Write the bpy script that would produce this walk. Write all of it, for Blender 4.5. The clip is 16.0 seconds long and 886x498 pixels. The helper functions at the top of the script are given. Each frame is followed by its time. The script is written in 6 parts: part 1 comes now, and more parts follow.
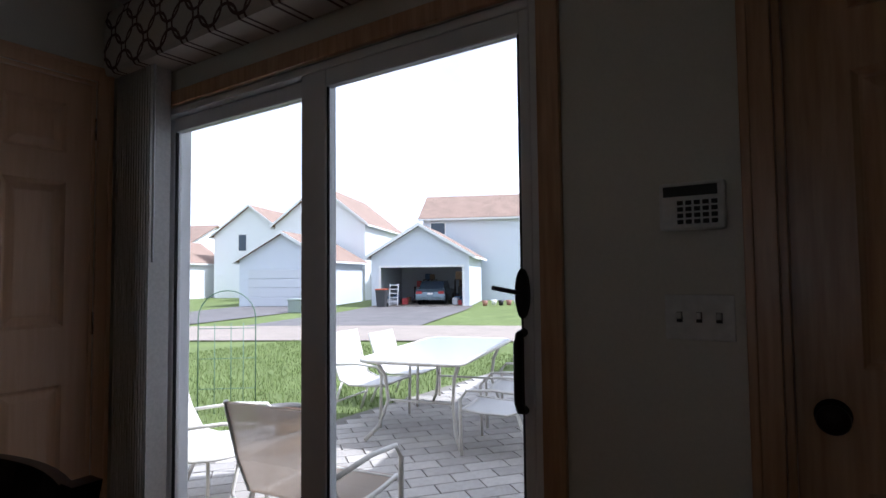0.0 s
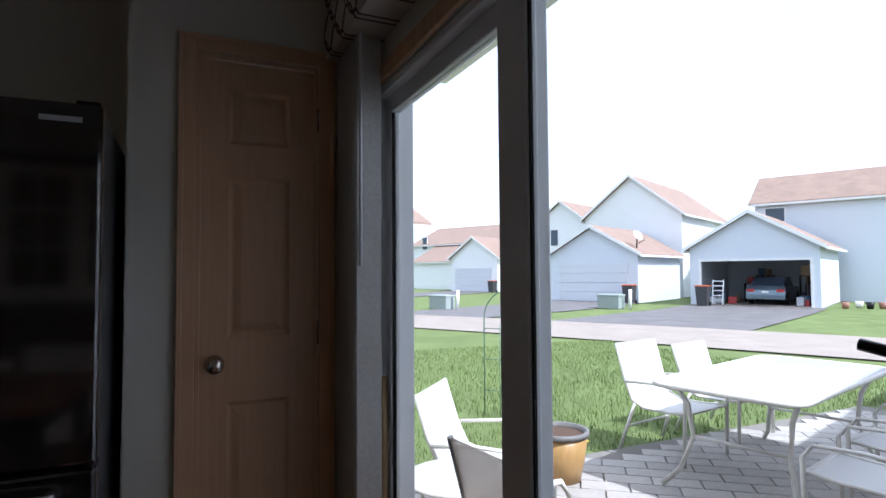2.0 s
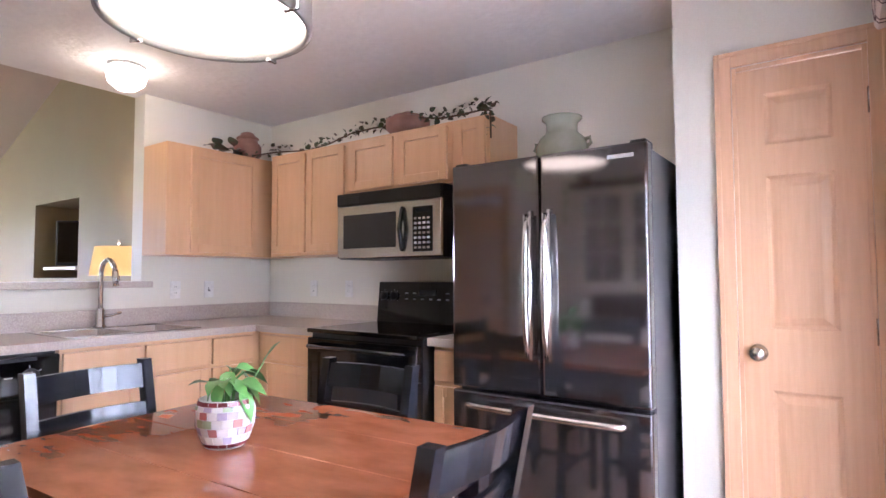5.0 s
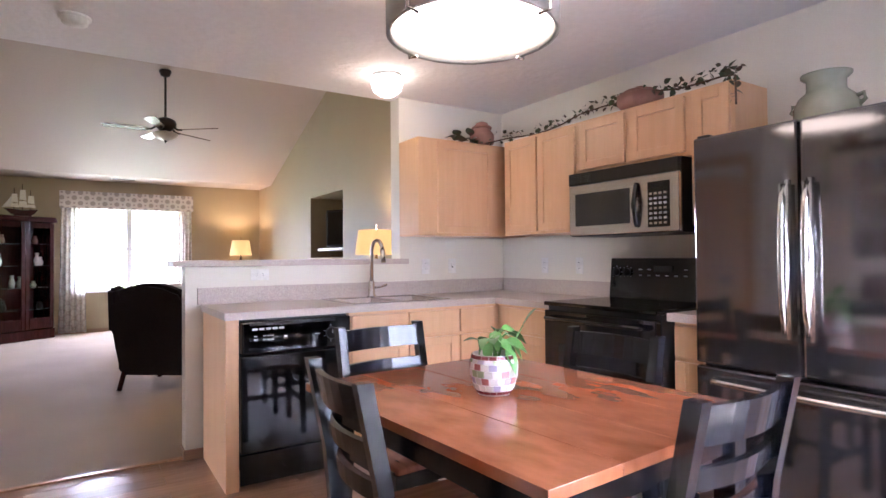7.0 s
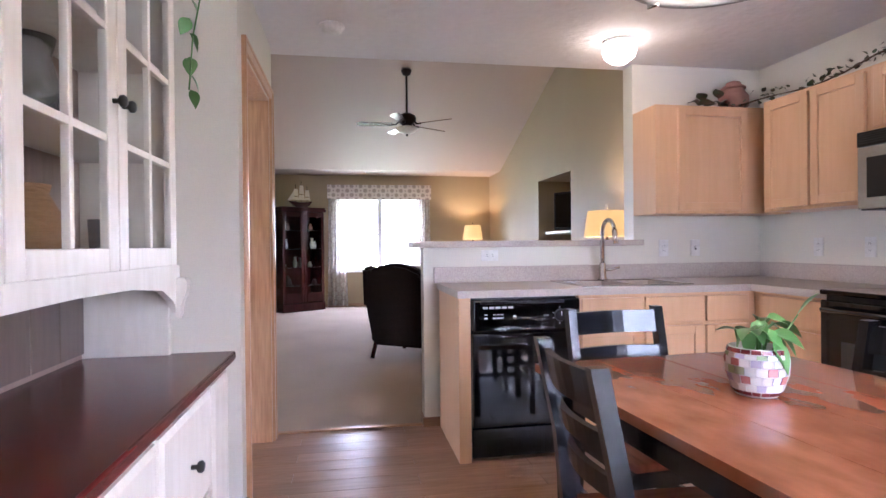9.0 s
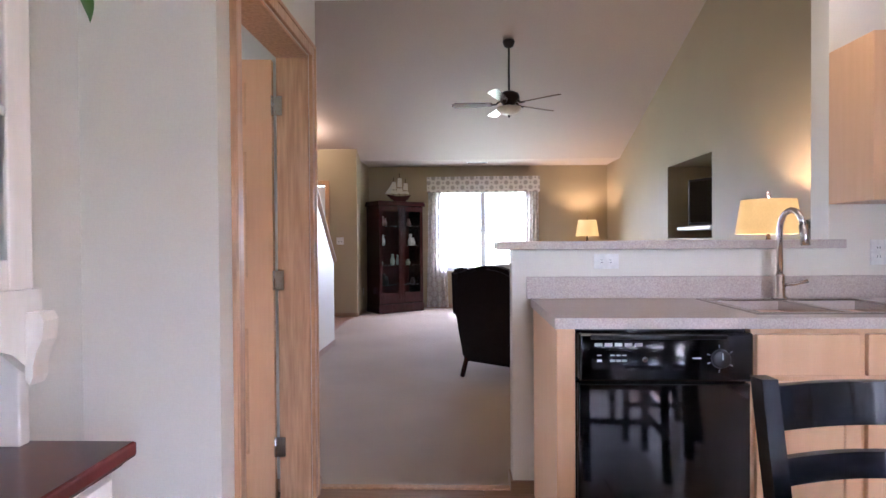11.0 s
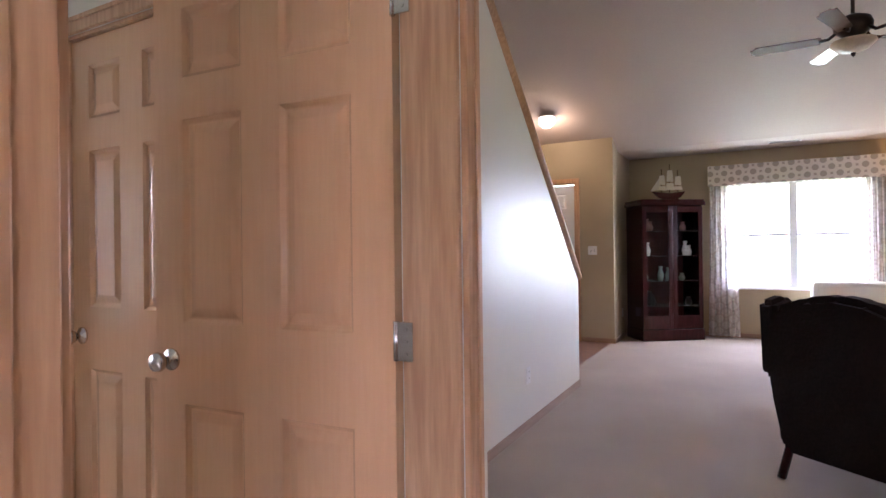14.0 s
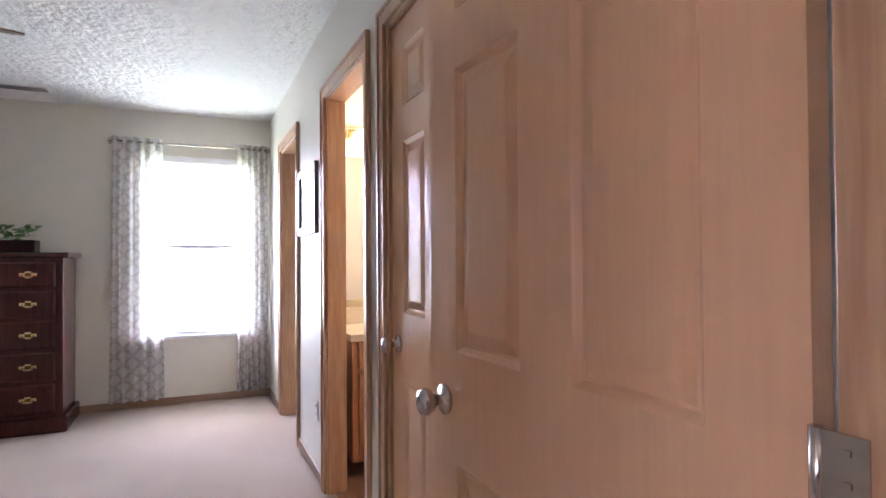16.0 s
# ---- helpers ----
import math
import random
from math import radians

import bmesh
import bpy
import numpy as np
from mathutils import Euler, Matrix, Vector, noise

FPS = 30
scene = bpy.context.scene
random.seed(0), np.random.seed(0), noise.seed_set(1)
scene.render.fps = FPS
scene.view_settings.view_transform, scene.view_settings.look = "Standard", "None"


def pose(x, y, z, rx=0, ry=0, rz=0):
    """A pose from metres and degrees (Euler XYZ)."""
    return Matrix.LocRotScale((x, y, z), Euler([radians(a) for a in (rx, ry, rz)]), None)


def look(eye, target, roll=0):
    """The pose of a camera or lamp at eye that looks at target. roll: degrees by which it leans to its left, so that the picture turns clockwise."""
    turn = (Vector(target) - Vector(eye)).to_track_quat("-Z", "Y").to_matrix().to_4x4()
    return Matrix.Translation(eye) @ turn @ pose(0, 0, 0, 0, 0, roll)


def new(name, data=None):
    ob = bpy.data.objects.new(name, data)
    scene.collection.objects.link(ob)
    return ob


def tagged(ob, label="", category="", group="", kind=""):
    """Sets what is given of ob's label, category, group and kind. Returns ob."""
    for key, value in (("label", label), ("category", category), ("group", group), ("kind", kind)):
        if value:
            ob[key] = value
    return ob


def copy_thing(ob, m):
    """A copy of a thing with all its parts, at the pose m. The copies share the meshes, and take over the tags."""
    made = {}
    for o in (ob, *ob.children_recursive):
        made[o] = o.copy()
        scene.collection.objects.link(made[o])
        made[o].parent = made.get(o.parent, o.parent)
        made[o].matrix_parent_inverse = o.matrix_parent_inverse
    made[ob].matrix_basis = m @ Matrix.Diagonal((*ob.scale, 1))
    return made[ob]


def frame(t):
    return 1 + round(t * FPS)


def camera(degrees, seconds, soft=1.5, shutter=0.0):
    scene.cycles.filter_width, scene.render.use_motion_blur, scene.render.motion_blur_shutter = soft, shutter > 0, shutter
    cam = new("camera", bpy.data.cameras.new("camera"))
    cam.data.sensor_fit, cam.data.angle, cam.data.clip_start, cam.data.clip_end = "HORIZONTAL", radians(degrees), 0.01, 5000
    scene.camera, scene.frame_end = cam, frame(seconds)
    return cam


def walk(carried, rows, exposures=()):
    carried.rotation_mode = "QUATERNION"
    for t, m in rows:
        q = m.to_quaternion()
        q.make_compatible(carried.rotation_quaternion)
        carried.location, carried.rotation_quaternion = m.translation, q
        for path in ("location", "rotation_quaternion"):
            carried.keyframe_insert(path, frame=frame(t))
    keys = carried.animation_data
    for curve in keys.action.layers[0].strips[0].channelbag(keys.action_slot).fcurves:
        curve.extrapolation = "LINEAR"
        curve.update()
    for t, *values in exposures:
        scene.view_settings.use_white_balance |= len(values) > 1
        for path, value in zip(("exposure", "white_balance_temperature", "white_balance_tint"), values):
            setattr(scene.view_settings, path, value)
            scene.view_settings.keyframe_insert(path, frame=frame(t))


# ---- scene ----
cam = camera(76.9, 16.0)
PATH = [
    (0, (0.425, 0.387, 1.186), (-0.693, 2.042, 1.282), -0.6),
    (0.5, (0.407, 0.599, 1.197), (-0.915, 2.097, 1.288), -0.8),
    (1, (0.283, 0.776, 1.197), (-1.222, 2.089, 1.289), -0.5),
    (1.5, (0.162, 0.925, 1.207), (-1.481, 2.062, 1.296), -0.4),
    (2, (0.067, 1.03, 1.227), (-1.751, 1.859, 1.311), -0.4),
    (2.5, (0.06, 1.102, 1.241), (-1.903, 1.48, 1.31), -0.1),
    (3, (0.115, 1.157, 1.242), (-1.882, 1.16, 1.337), -0.3),
    (3.5, (0.15, 1.231, 1.262), (-1.818, 0.887, 1.351), -0.5),
    (4, (0.176, 1.317, 1.27), (-1.675, 0.564, 1.347), -1.0),
    (4.2, (0.206, 1.34, 1.247), (-1.59, 0.464, 1.337), -0.9),
    (6.3, (0.534, 1.4, 1.188), (-0.822, -0.069, 1.227), -0.4),
    (6.5, (0.539, 1.428, 1.191), (-0.736, -0.113, 1.227), -0.6),
    (7, (0.552, 1.417, 1.182), (-0.531, -0.264, 1.214), -0.5),
    (7.5, (0.572, 1.416, 1.183), (-0.311, -0.379, 1.209), -0.5),
    (8, (0.594, 1.423, 1.176), (-0.121, -0.445, 1.194), -0.5),
    (8.5, (0.599, 1.408, 1.163), (0.078, -0.523, 1.17), -0.5),
    (9, (0.523, 1.323, 1.154), (0.184, -0.648, 1.141), -0.6),
    (11.3, (0.278, 0.247, 1.19), (0.39, -1.749, 1.157), -0.6),
    (11.5, (0.287, 0.138, 1.196), (0.431, -1.857, 1.153), -0.8),
    (12, (0.294, -0.138, 1.205), (0.495, -2.128, 1.163), -0.7),
    (12.5, (0.272, -0.407, 1.221), (0.568, -2.384, 1.185), -0.7),
    (13, (0.284, -0.585, 1.21), (0.812, -2.514, 1.184), -0.8),
    (13.5, (0.367, -0.794, 1.219), (1.101, -2.654, 1.207), -0.9),
    (14, (0.426, -1.024, 1.214), (1.382, -2.78, 1.222), -0.7),
    (14.5, (0.467, -1.207, 1.21), (1.722, -2.764, 1.229), -0.5),
    (15, (0.595, -1.338, 1.205), (2.068, -2.691, 1.227), -0.2),
    (15.2, (0.645, -1.407, 1.183), (2.203, -2.66, 1.216), -0.4),
    (15.5, (0.715, -1.456, 1.216), (2.358, -2.597, 1.235), -0.4),
    (16, (0.803, -1.572, 1.211), (2.628, -2.389, 1.241), -0.4),
]
walk(cam, [(t, look(eye, target, roll)) for t, eye, target, roll in PATH],
     exposures=[(0.0, 0.7, 5400, 14), (0.5, 1.25, 5400, 14), (1.0, 1.2, 5400, 14), (1.5, 1.0, 5300, 13), (2.0, 0.75, 5300, 12), (2.6, 0.8, 5300, 12), (3.0, 2.8, 5300, 18), (3.5, 4.25, 5350, 20), (4.0, 4.8, 5350, 22), (6.3, 5.15, 5450, 26),
                (8.0, 5.05, 5350, 26), (9.0, 4.95, 5250, 26), (11.5, 4.85, 5200, 25), (13.5, 4.75, 5350, 26), (14.5, 4.8, 5450, 29), (15.0, 4.65, 5500, 31), (16.0, 4.65, 5350, 31)])

# ---- light ----
SUN_DIR = Vector((0.66, 0.28, 0.86)).normalized()
world = bpy.data.worlds.new("sky")
scene.world = world
world.use_nodes = True
wn = world.node_tree.nodes
sky = wn.new("ShaderNodeTexSky")
sky.sky_type = "NISHITA"
sky.sun_disc = False
sky.sun_elevation = math.asin(SUN_DIR.z)
sky.sun_rotation = math.atan2(SUN_DIR.x, SUN_DIR.y)
sky.air_density, sky.dust_density, sky.ozone_density = 1.0, 4.0, 1.0
wn["Background"].inputs[1].default_value = 0.15
# thin bright cloud over most of the sky
geo = wn.new("ShaderNodeTexCoord")
cloud = wn.new("ShaderNodeTexNoise")
cloud.inputs["Scale"].default_value, cloud.inputs["Detail"].default_value = 2.2, 6
cramp = wn.new("ShaderNodeValToRGB")
cramp.color_ramp.elements[0].position, cramp.color_ramp.elements[1].position = 0.30, 0.58
cramp.color_ramp.elements[0].color, cramp.color_ramp.elements[1].color = (0.35, 0.35, 0.35, 1), (0.95, 0.95, 0.95, 1)
cmix = wn.new("ShaderNodeMix")
cmix.data_type = "RGBA"
cmix.inputs[7].default_value = (7.0, 7.1, 7.3, 1)
wl_ = world.node_tree.links
wl_.new(geo.outputs["Generated"], cloud.inputs["Vector"])
wl_.new(cloud.outputs[0], cramp.inputs[0])
wl_.new(cramp.outputs[0], cmix.inputs[0])
wl_.new(sky.outputs[0], cmix.inputs[6])
wl_.new(cmix.outputs[2], wn["Background"].inputs[0])
sun = new("sun", bpy.data.lights.new("sun", "SUN"))
sun.data.energy, sun.data.angle, sun.data.color = 4.2, radians(0.6), (1.0, 0.95, 0.88)
sun.matrix_world = look(SUN_DIR * 30, (0, 0, 0))


def window_light(name, eye, target, w, h, watts):
    ob = new(name, bpy.data.lights.new(name, "AREA"))
    ob.data.shape, ob.data.size, ob.data.size_y = "RECTANGLE", w, h
    ob.data.energy, ob.data.color = watts, (0.93, 0.97, 1.0)
    ob.matrix_world = look(eye, target)
    return ob


def bulb(name, at, watts, size=0.05, colour=(1.0, 0.70, 0.38)):
    ob = new(name, bpy.data.lights.new(name, "POINT"))
    ob.data.energy, ob.data.shadow_soft_size, ob.data.color = watts, size, colour
    ob.location = at
    return ob


window_light("living_daylight", (-0.1, -9.66, 1.35), (-0.1, -4.0, 0.0), 1.5, 1.2, 1.8)
window_light("bedroom_daylight", (6.1, -1.63, 1.3), (2.0, -1.3, 0.6), 0.8, 1.4, 1.3)

# ---- materials ----


def mat(name, c, rough=0.6, metal=0.0, c2=None, scale=30.0, stretch=(1, 1, 1), bump=0.0, bump_scale=None, spec=0.5, detail=4.0, transmission=0.0,
        emit=None, emit_strength=0.0, vary=0.0, coat=0.0, alpha=1.0, stain=0.0, bump_depth=0.01):
    m = bpy.data.materials.new(name)
    m.use_nodes = True
    nt = m.node_tree
    n, l = nt.nodes, nt.links
    p = n["Principled BSDF"]
    p.inputs["Roughness"].default_value, p.inputs["Metallic"].default_value = rough, metal
    p.inputs["Specular IOR Level"].default_value = spec
    p.inputs["Transmission Weight"].default_value = transmission
    p.inputs["Coat Weight"].default_value = coat
    p.inputs["Alpha"].default_value = alpha
    tc = n.new("ShaderNodeTexCoord")
    mp = n.new("ShaderNodeMapping")
    mp.inputs["Scale"].default_value = stretch
    l.new(tc.outputs["Object"], mp.inputs[0])
    nz = n.new("ShaderNodeTexNoise")
    nz.inputs["Scale"].default_value, nz.inputs["Detail"].default_value = scale, detail
    l.new(mp.outputs[0], nz.inputs["Vector"])
    c2 = c2 or tuple(v * 0.86 for v in c)
    ramp = n.new("ShaderNodeValToRGB")
    ramp.color_ramp.elements[0].position, ramp.color_ramp.elements[1].position = 0.33, 0.67
    ramp.color_ramp.elements[0].color, ramp.color_ramp.elements[1].color = (*c2, 1), (*c, 1)
    l.new(nz.outputs[0], ramp.inputs[0])
    out = ramp.outputs[0]
    if stain:
        n2 = n.new("ShaderNodeTexNoise")
        n2.inputs["Scale"].default_value, n2.inputs["Detail"].default_value = 1.3, 3
        l.new(tc.outputs["Object"], n2.inputs["Vector"])
        mr = n.new("ShaderNodeMapRange")
        mr.inputs[1].default_value, mr.inputs[2].default_value = 0.35, 0.7
        mr.inputs[3].default_value, mr.inputs[4].default_value = 1.0 - stain, 1.0
        l.new(n2.outputs[0], mr.inputs[0])
        h = n.new("ShaderNodeHueSaturation")
        l.new(out, h.inputs["Color"])
        l.new(mr.outputs[0], h.inputs["Value"])
        out = h.outputs[0]
    if vary:
        oi = n.new("ShaderNodeObjectInfo")
        mr = n.new("ShaderNodeMapRange")
        mr.inputs[3].default_value, mr.inputs[4].default_value = 1 - vary, 1 + vary
        l.new(oi.outputs["Random"], mr.inputs[0])
        h = n.new("ShaderNodeHueSaturation")
        l.new(out, h.inputs["Color"])
        l.new(mr.outputs[0], h.inputs["Value"])
        out = h.outputs[0]
    l.new(out, p.inputs["Base Color"])
    if bump:
        b = n.new("ShaderNodeBump")
        b.inputs["Strength"].default_value, b.inputs["Distance"].default_value = bump, bump_depth
        if bump_scale:
            nb = n.new("ShaderNodeTexNoise")
            nb.inputs["Scale"].default_value, nb.inputs["Detail"].default_value = bump_scale, 5
            l.new(mp.outputs[0], nb.inputs["Vector"])
            l.new(nb.outputs[0], b.inputs["Height"])
        else:
            l.new(nz.outputs[0], b.inputs["Height"])
        l.new(b.outputs[0], p.inputs["Normal"])
    if emit:
        p.inputs["Emission Color"].default_value, p.inputs["Emission Strength"].default_value = (*emit, 1), emit_strength
    return m


def math_node(n, l, op, a, b=None):
    q = n.new("ShaderNodeMath")
    q.operation = op
    for i, v in enumerate((a, b)):
        if v is None:
            continue
        if isinstance(v, (int, float)):
            q.inputs[i].default_value = v
        else:
            l.new(v, q.inputs[i])
    return q.outputs[0]


def lattice(name, ground, ring, cell, axes, inner=0.26, outer=0.44, rough=0.9, thin=0.0, open_weave=0.0):
    """Cloth with a printed lattice of linked rings; axes: the two object axes it is printed along."""
    m = mat(name, ground, rough, scale=200, bump=0.15)
    n, l = m.node_tree.nodes, m.node_tree.links
    p = n["Principled BSDF"]
    base = p.inputs["Base Color"].links[0].from_socket
    tc = n.new("ShaderNodeTexCoord")
    sp = n.new("ShaderNodeSeparateXYZ")
    l.new(tc.outputs["Object"], sp.inputs[0])
    masks = []
    for shift in (0.0, 0.5):
        d = []
        for ax in axes:
            f = math_node(n, l, "FRACT", math_node(n, l, "ADD", math_node(n, l, "DIVIDE", sp.outputs[ax], cell), shift + 50))
            f = math_node(n, l, "SUBTRACT", f, 0.5)
            d.append(math_node(n, l, "MULTIPLY", f, f))
        r = math_node(n, l, "SQRT", math_node(n, l, "ADD", d[0], d[1]))
        masks.append(math_node(n, l, "MULTIPLY", math_node(n, l, "GREATER_THAN", r, inner), math_node(n, l, "LESS_THAN", r, outer)))
    mk = math_node(n, l, "MAXIMUM", masks[0], masks[1])
    mx = n.new("ShaderNodeMix")
    mx.data_type = "RGBA"
    l.new(mk, mx.inputs[0])
    l.new(base, mx.inputs[6])
    mx.inputs[7].default_value = (*ring, 1)
    l.new(mx.outputs[2], p.inputs["Base Color"])
    if thin:
        tr = n.new("ShaderNodeBsdfTranslucent")
        l.new(mx.outputs[2], tr.inputs[0])
        ms = n.new("ShaderNodeMixShader")
        ms.inputs[0].default_value = thin
        l.new(p.outputs[0], ms.inputs[1])
        l.new(tr.outputs[0], ms.inputs[2])
        weave = n.new("ShaderNodeBsdfTransparent")
        mw = n.new("ShaderNodeMixShader")
        mw.inputs[0].default_value = open_weave
        l.new(ms.outputs[0], mw.inputs[1])
        l.new(weave.outputs[0], mw.inputs[2])
        l.new(mw.outputs[0], n["Material Output"].inputs[0])
    return m


WALL = mat("cream_wall_paint", (0.75, 0.72, 0.635), 0.40, scale=140, bump=0.06, c2=(0.72, 0.69, 0.605), stain=0.04)
SAGE = mat("sage_wall_paint", (0.42, 0.338, 0.215), 0.6, scale=140, bump=0.06, c2=(0.405, 0.323, 0.20), stain=0.05)
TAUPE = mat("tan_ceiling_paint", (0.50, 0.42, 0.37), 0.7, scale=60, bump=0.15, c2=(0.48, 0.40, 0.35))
CEIL = mat("textured_white_ceiling", (0.80, 0.79, 0.77), 0.75, scale=22, bump=1.0, bump_scale=17, bump_depth=0.03, c2=(0.76, 0.75, 0.73))
CEIL_K = mat("lightly_textured_white_ceiling", (0.78, 0.76, 0.75), 0.75, scale=22, bump=0.8, bump_scale=15, bump_depth=0.010, c2=(0.75, 0.73, 0.72))
OAK = mat("golden_oak", (0.62, 0.375, 0.21), 0.30, scale=5, stretch=(14, 14, 1.0), c2=(0.47, 0.26, 0.135), bump=0.05, detail=9)
DOORWOOD = mat("oak_grained_door", (0.76, 0.45, 0.25), 0.26, scale=6, stretch=(16, 16, 1), c2=(0.735, 0.425, 0.232), bump=0.10, detail=9)
PALEDOOR = mat("light_oak_door", (0.70, 0.45, 0.28), 0.35, scale=4, stretch=(16, 16, 1), c2=(0.65, 0.40, 0.24), bump=0.08, detail=9)
MAPLE = mat("honey_maple", (0.68, 0.42, 0.235), 0.33, scale=3, stretch=(9, 9, 0.8), c2=(0.64, 0.385, 0.205), bump=0.03, detail=8)
WHITEVINYL = mat("white_vinyl", (0.82, 0.82, 0.83), 0.4, scale=20, c2=(0.79, 0.79, 0.80))
LAMINATE = mat("speckled_beige_laminate", (0.56, 0.49, 0.44), 0.38, scale=160, c2=(0.42, 0.35, 0.31), detail=8)
GLOSSBLACK = mat("gloss_black_enamel", (0.005, 0.005, 0.006), 0.06, scale=3, c2=(0.004, 0.004, 0.005), bump=0.015)
MATTBLACK = mat("matt_black_plastic", (0.010, 0.010, 0.011), 0.40, scale=50, spec=0.35)
BLACKSTEEL = mat("black_stainless", (0.17, 0.16, 0.165), 0.08, 0.9, scale=3, stretch=(20, 20, 0.5), c2=(0.18, 0.165, 0.17))
STEEL = mat("brushed_stainless", (0.62, 0.60, 0.58), 0.26, 1.0, scale=4, stretch=(1, 1, 40), c2=(0.55, 0.53, 0.51))
NICKEL = mat("satin_nickel", (0.66, 0.62, 0.56), 0.25, 1.0, scale=60)
GREYGLASS = mat("smoked_oven_glass", (0.03, 0.03, 0.032), 0.06, scale=5)
BLACKWOOD = mat("black_painted_wood", (0.005, 0.005, 0.007), 0.17, spec=0.4, scale=8, stretch=(8, 8, 1), c2=(0.009, 0.010, 0.013), bump=0.04)
CHERRY = mat("cherry_tabletop", (0.38, 0.135, 0.060), 0.12, scale=7, stretch=(2.2, 1.0, 1), c2=(0.27, 0.085, 0.036), bump=0.010, bump_scale=9, detail=9, stain=0.2)
CHERRYSEAT = mat("dark_cherry_seat", (0.20, 0.06, 0.03), 0.2, scale=4, stretch=(10, 1.5, 1), c2=(0.14, 0.04, 0.02))
MAHOGANY = mat("dark_mahogany", (0.030, 0.007, 0.007), 0.18, spec=0.3, scale=4, stretch=(10, 10, 1.2), c2=(0.045, 0.010, 0.010), bump=0.02)
HUTCHTOP = mat("mahogany_worktop", (0.12, 0.022, 0.020), 0.2, scale=4, stretch=(14, 1.2, 1), c2=(0.07, 0.018, 0.016))
CREAM = mat("cream_painted_wood", (0.82, 0.77, 0.68), 0.4, scale=6, stretch=(6, 6, 1), c2=(0.75, 0.70, 0.60), bump=0.03)
CARPET = mat("beige_carpet", (0.62, 0.51, 0.415), 0.95, scale=260, c2=(0.47, 0.375, 0.295), bump=0.8, bump_scale=320, spec=0.1, stain=0.12)
PLANK = mat("oak_laminate_plank", (0.40, 0.235, 0.15), 0.30, scale=3.5, stretch=(1.2, 14, 1), c2=(0.29, 0.16, 0.095), bump=0.03, detail=9, vary=0.16)
SUBFLOOR = mat("dark_floor_joint", (0.12, 0.07, 0.045), 0.8, scale=20)
BASEWOOD = mat("brown_oak_baseboard", (0.36, 0.235, 0.155), 0.4, scale=6, stretch=(1, 1, 12), c2=(0.29, 0.18, 0.115))
TILE = mat("terracotta_entry_tile", (0.33, 0.16, 0.09), 0.35, scale=9, c2=(0.26, 0.12, 0.065))
WHITEPLASTIC = mat("white_plastic", (0.80, 0.79, 0.76), 0.35, scale=40)
DARKSLOT = mat("dark_slot", (0.03, 0.03, 0.03), 0.6)
TERRACOTTA = mat("terracotta", (0.33, 0.165, 0.12), 0.6, scale=14, c2=(0.24, 0.11, 0.08), bump=0.2)
CELADON = mat("green_glazed_pottery", (0.22, 0.235, 0.17), 0.12, scale=6, c2=(0.31, 0.32, 0.25), coat=0.3)
LEAF = mat("pothos_leaf", (0.075, 0.20, 0.045), 0.32, scale=12, c2=(0.12, 0.27, 0.07), vary=0.25)
DARKLEAF = mat("ivy_leaf", (0.05, 0.095, 0.04), 0.45, scale=20, c2=(0.10, 0.05, 0.035), vary=0.4)
TWIG = mat("brown_twig", (0.10, 0.055, 0.03), 0.7, scale=40)
SOIL = mat("soil", (0.09, 0.05, 0.03), 0.95, scale=60, bump=0.7)
SHADE = mat("lamp_shade_linen", (0.62, 0.48, 0.26), 0.9, scale=150, emit=(1.0, 0.58, 0.17), emit_strength=0.03)
FROST = mat("frosted_lamp_glass", (0.9, 0.86, 0.78), 0.5, emit=(1.0, 0.83, 0.58), emit_strength=0.4)
BRONZE = mat("oiled_bronze", (0.035, 0.025, 0.022), 0.35, 0.6, scale=30)
LEATHER = mat("dark_burgundy_upholstery", (0.014, 0.006, 0.006), 0.7, scale=60, bump=0.25, c2=(0.009, 0.004, 0.004), spec=0.2)
SCREEN = mat("tv_screen_glass", (0.012, 0.014, 0.018), 0.08)
OFFWHITE = mat("off_white_cloth", (0.72, 0.68, 0.60), 0.9, scale=200, bump=0.3)
VALANCE_K = lattice("cream_valance_dark_lattice", (0.60, 0.54, 0.48), (0.10, 0.06, 0.06), 0.165, (0, 2), 0.37, 0.44)
VALANCE_L = lattice("taupe_valance_lattice", (0.42, 0.38, 0.34), (0.66, 0.62, 0.57), 0.17, (0, 2), 0.22, 0.42)
SHEER_L = lattice("white_sheer_lattice", (0.92, 0.90, 0.87), (0.74, 0.70, 0.66), 0.17, (0, 2), 0.30, 0.44, thin=0.7, open_weave=0.35)
SHEER_B = lattice("white_curtain_grey_trellis", (0.93, 0.92, 0.90), (0.70, 0.67, 0.63), 0.125, (1, 2), 0.33, 0.45, thin=0.7, open_weave=0.3)
GLASS = mat("clear_glass", (1, 1, 1), 0.0, transmission=1.0)
GLASS.node_tree.nodes["Principled BSDF"].inputs["IOR"].default_value = 1.05
MIRROR = mat("silver_mirror", (0.9, 0.9, 0.9), 0.02, 1.0)
for mm in (GLASS, MIRROR):
    q = mm.node_tree.nodes["Principled BSDF"].inputs["Base Color"]
    mm.node_tree.links.remove(q.links[0])
    q.default_value = (0.97, 0.98, 0.98, 1)

# ---- mesh helpers ----


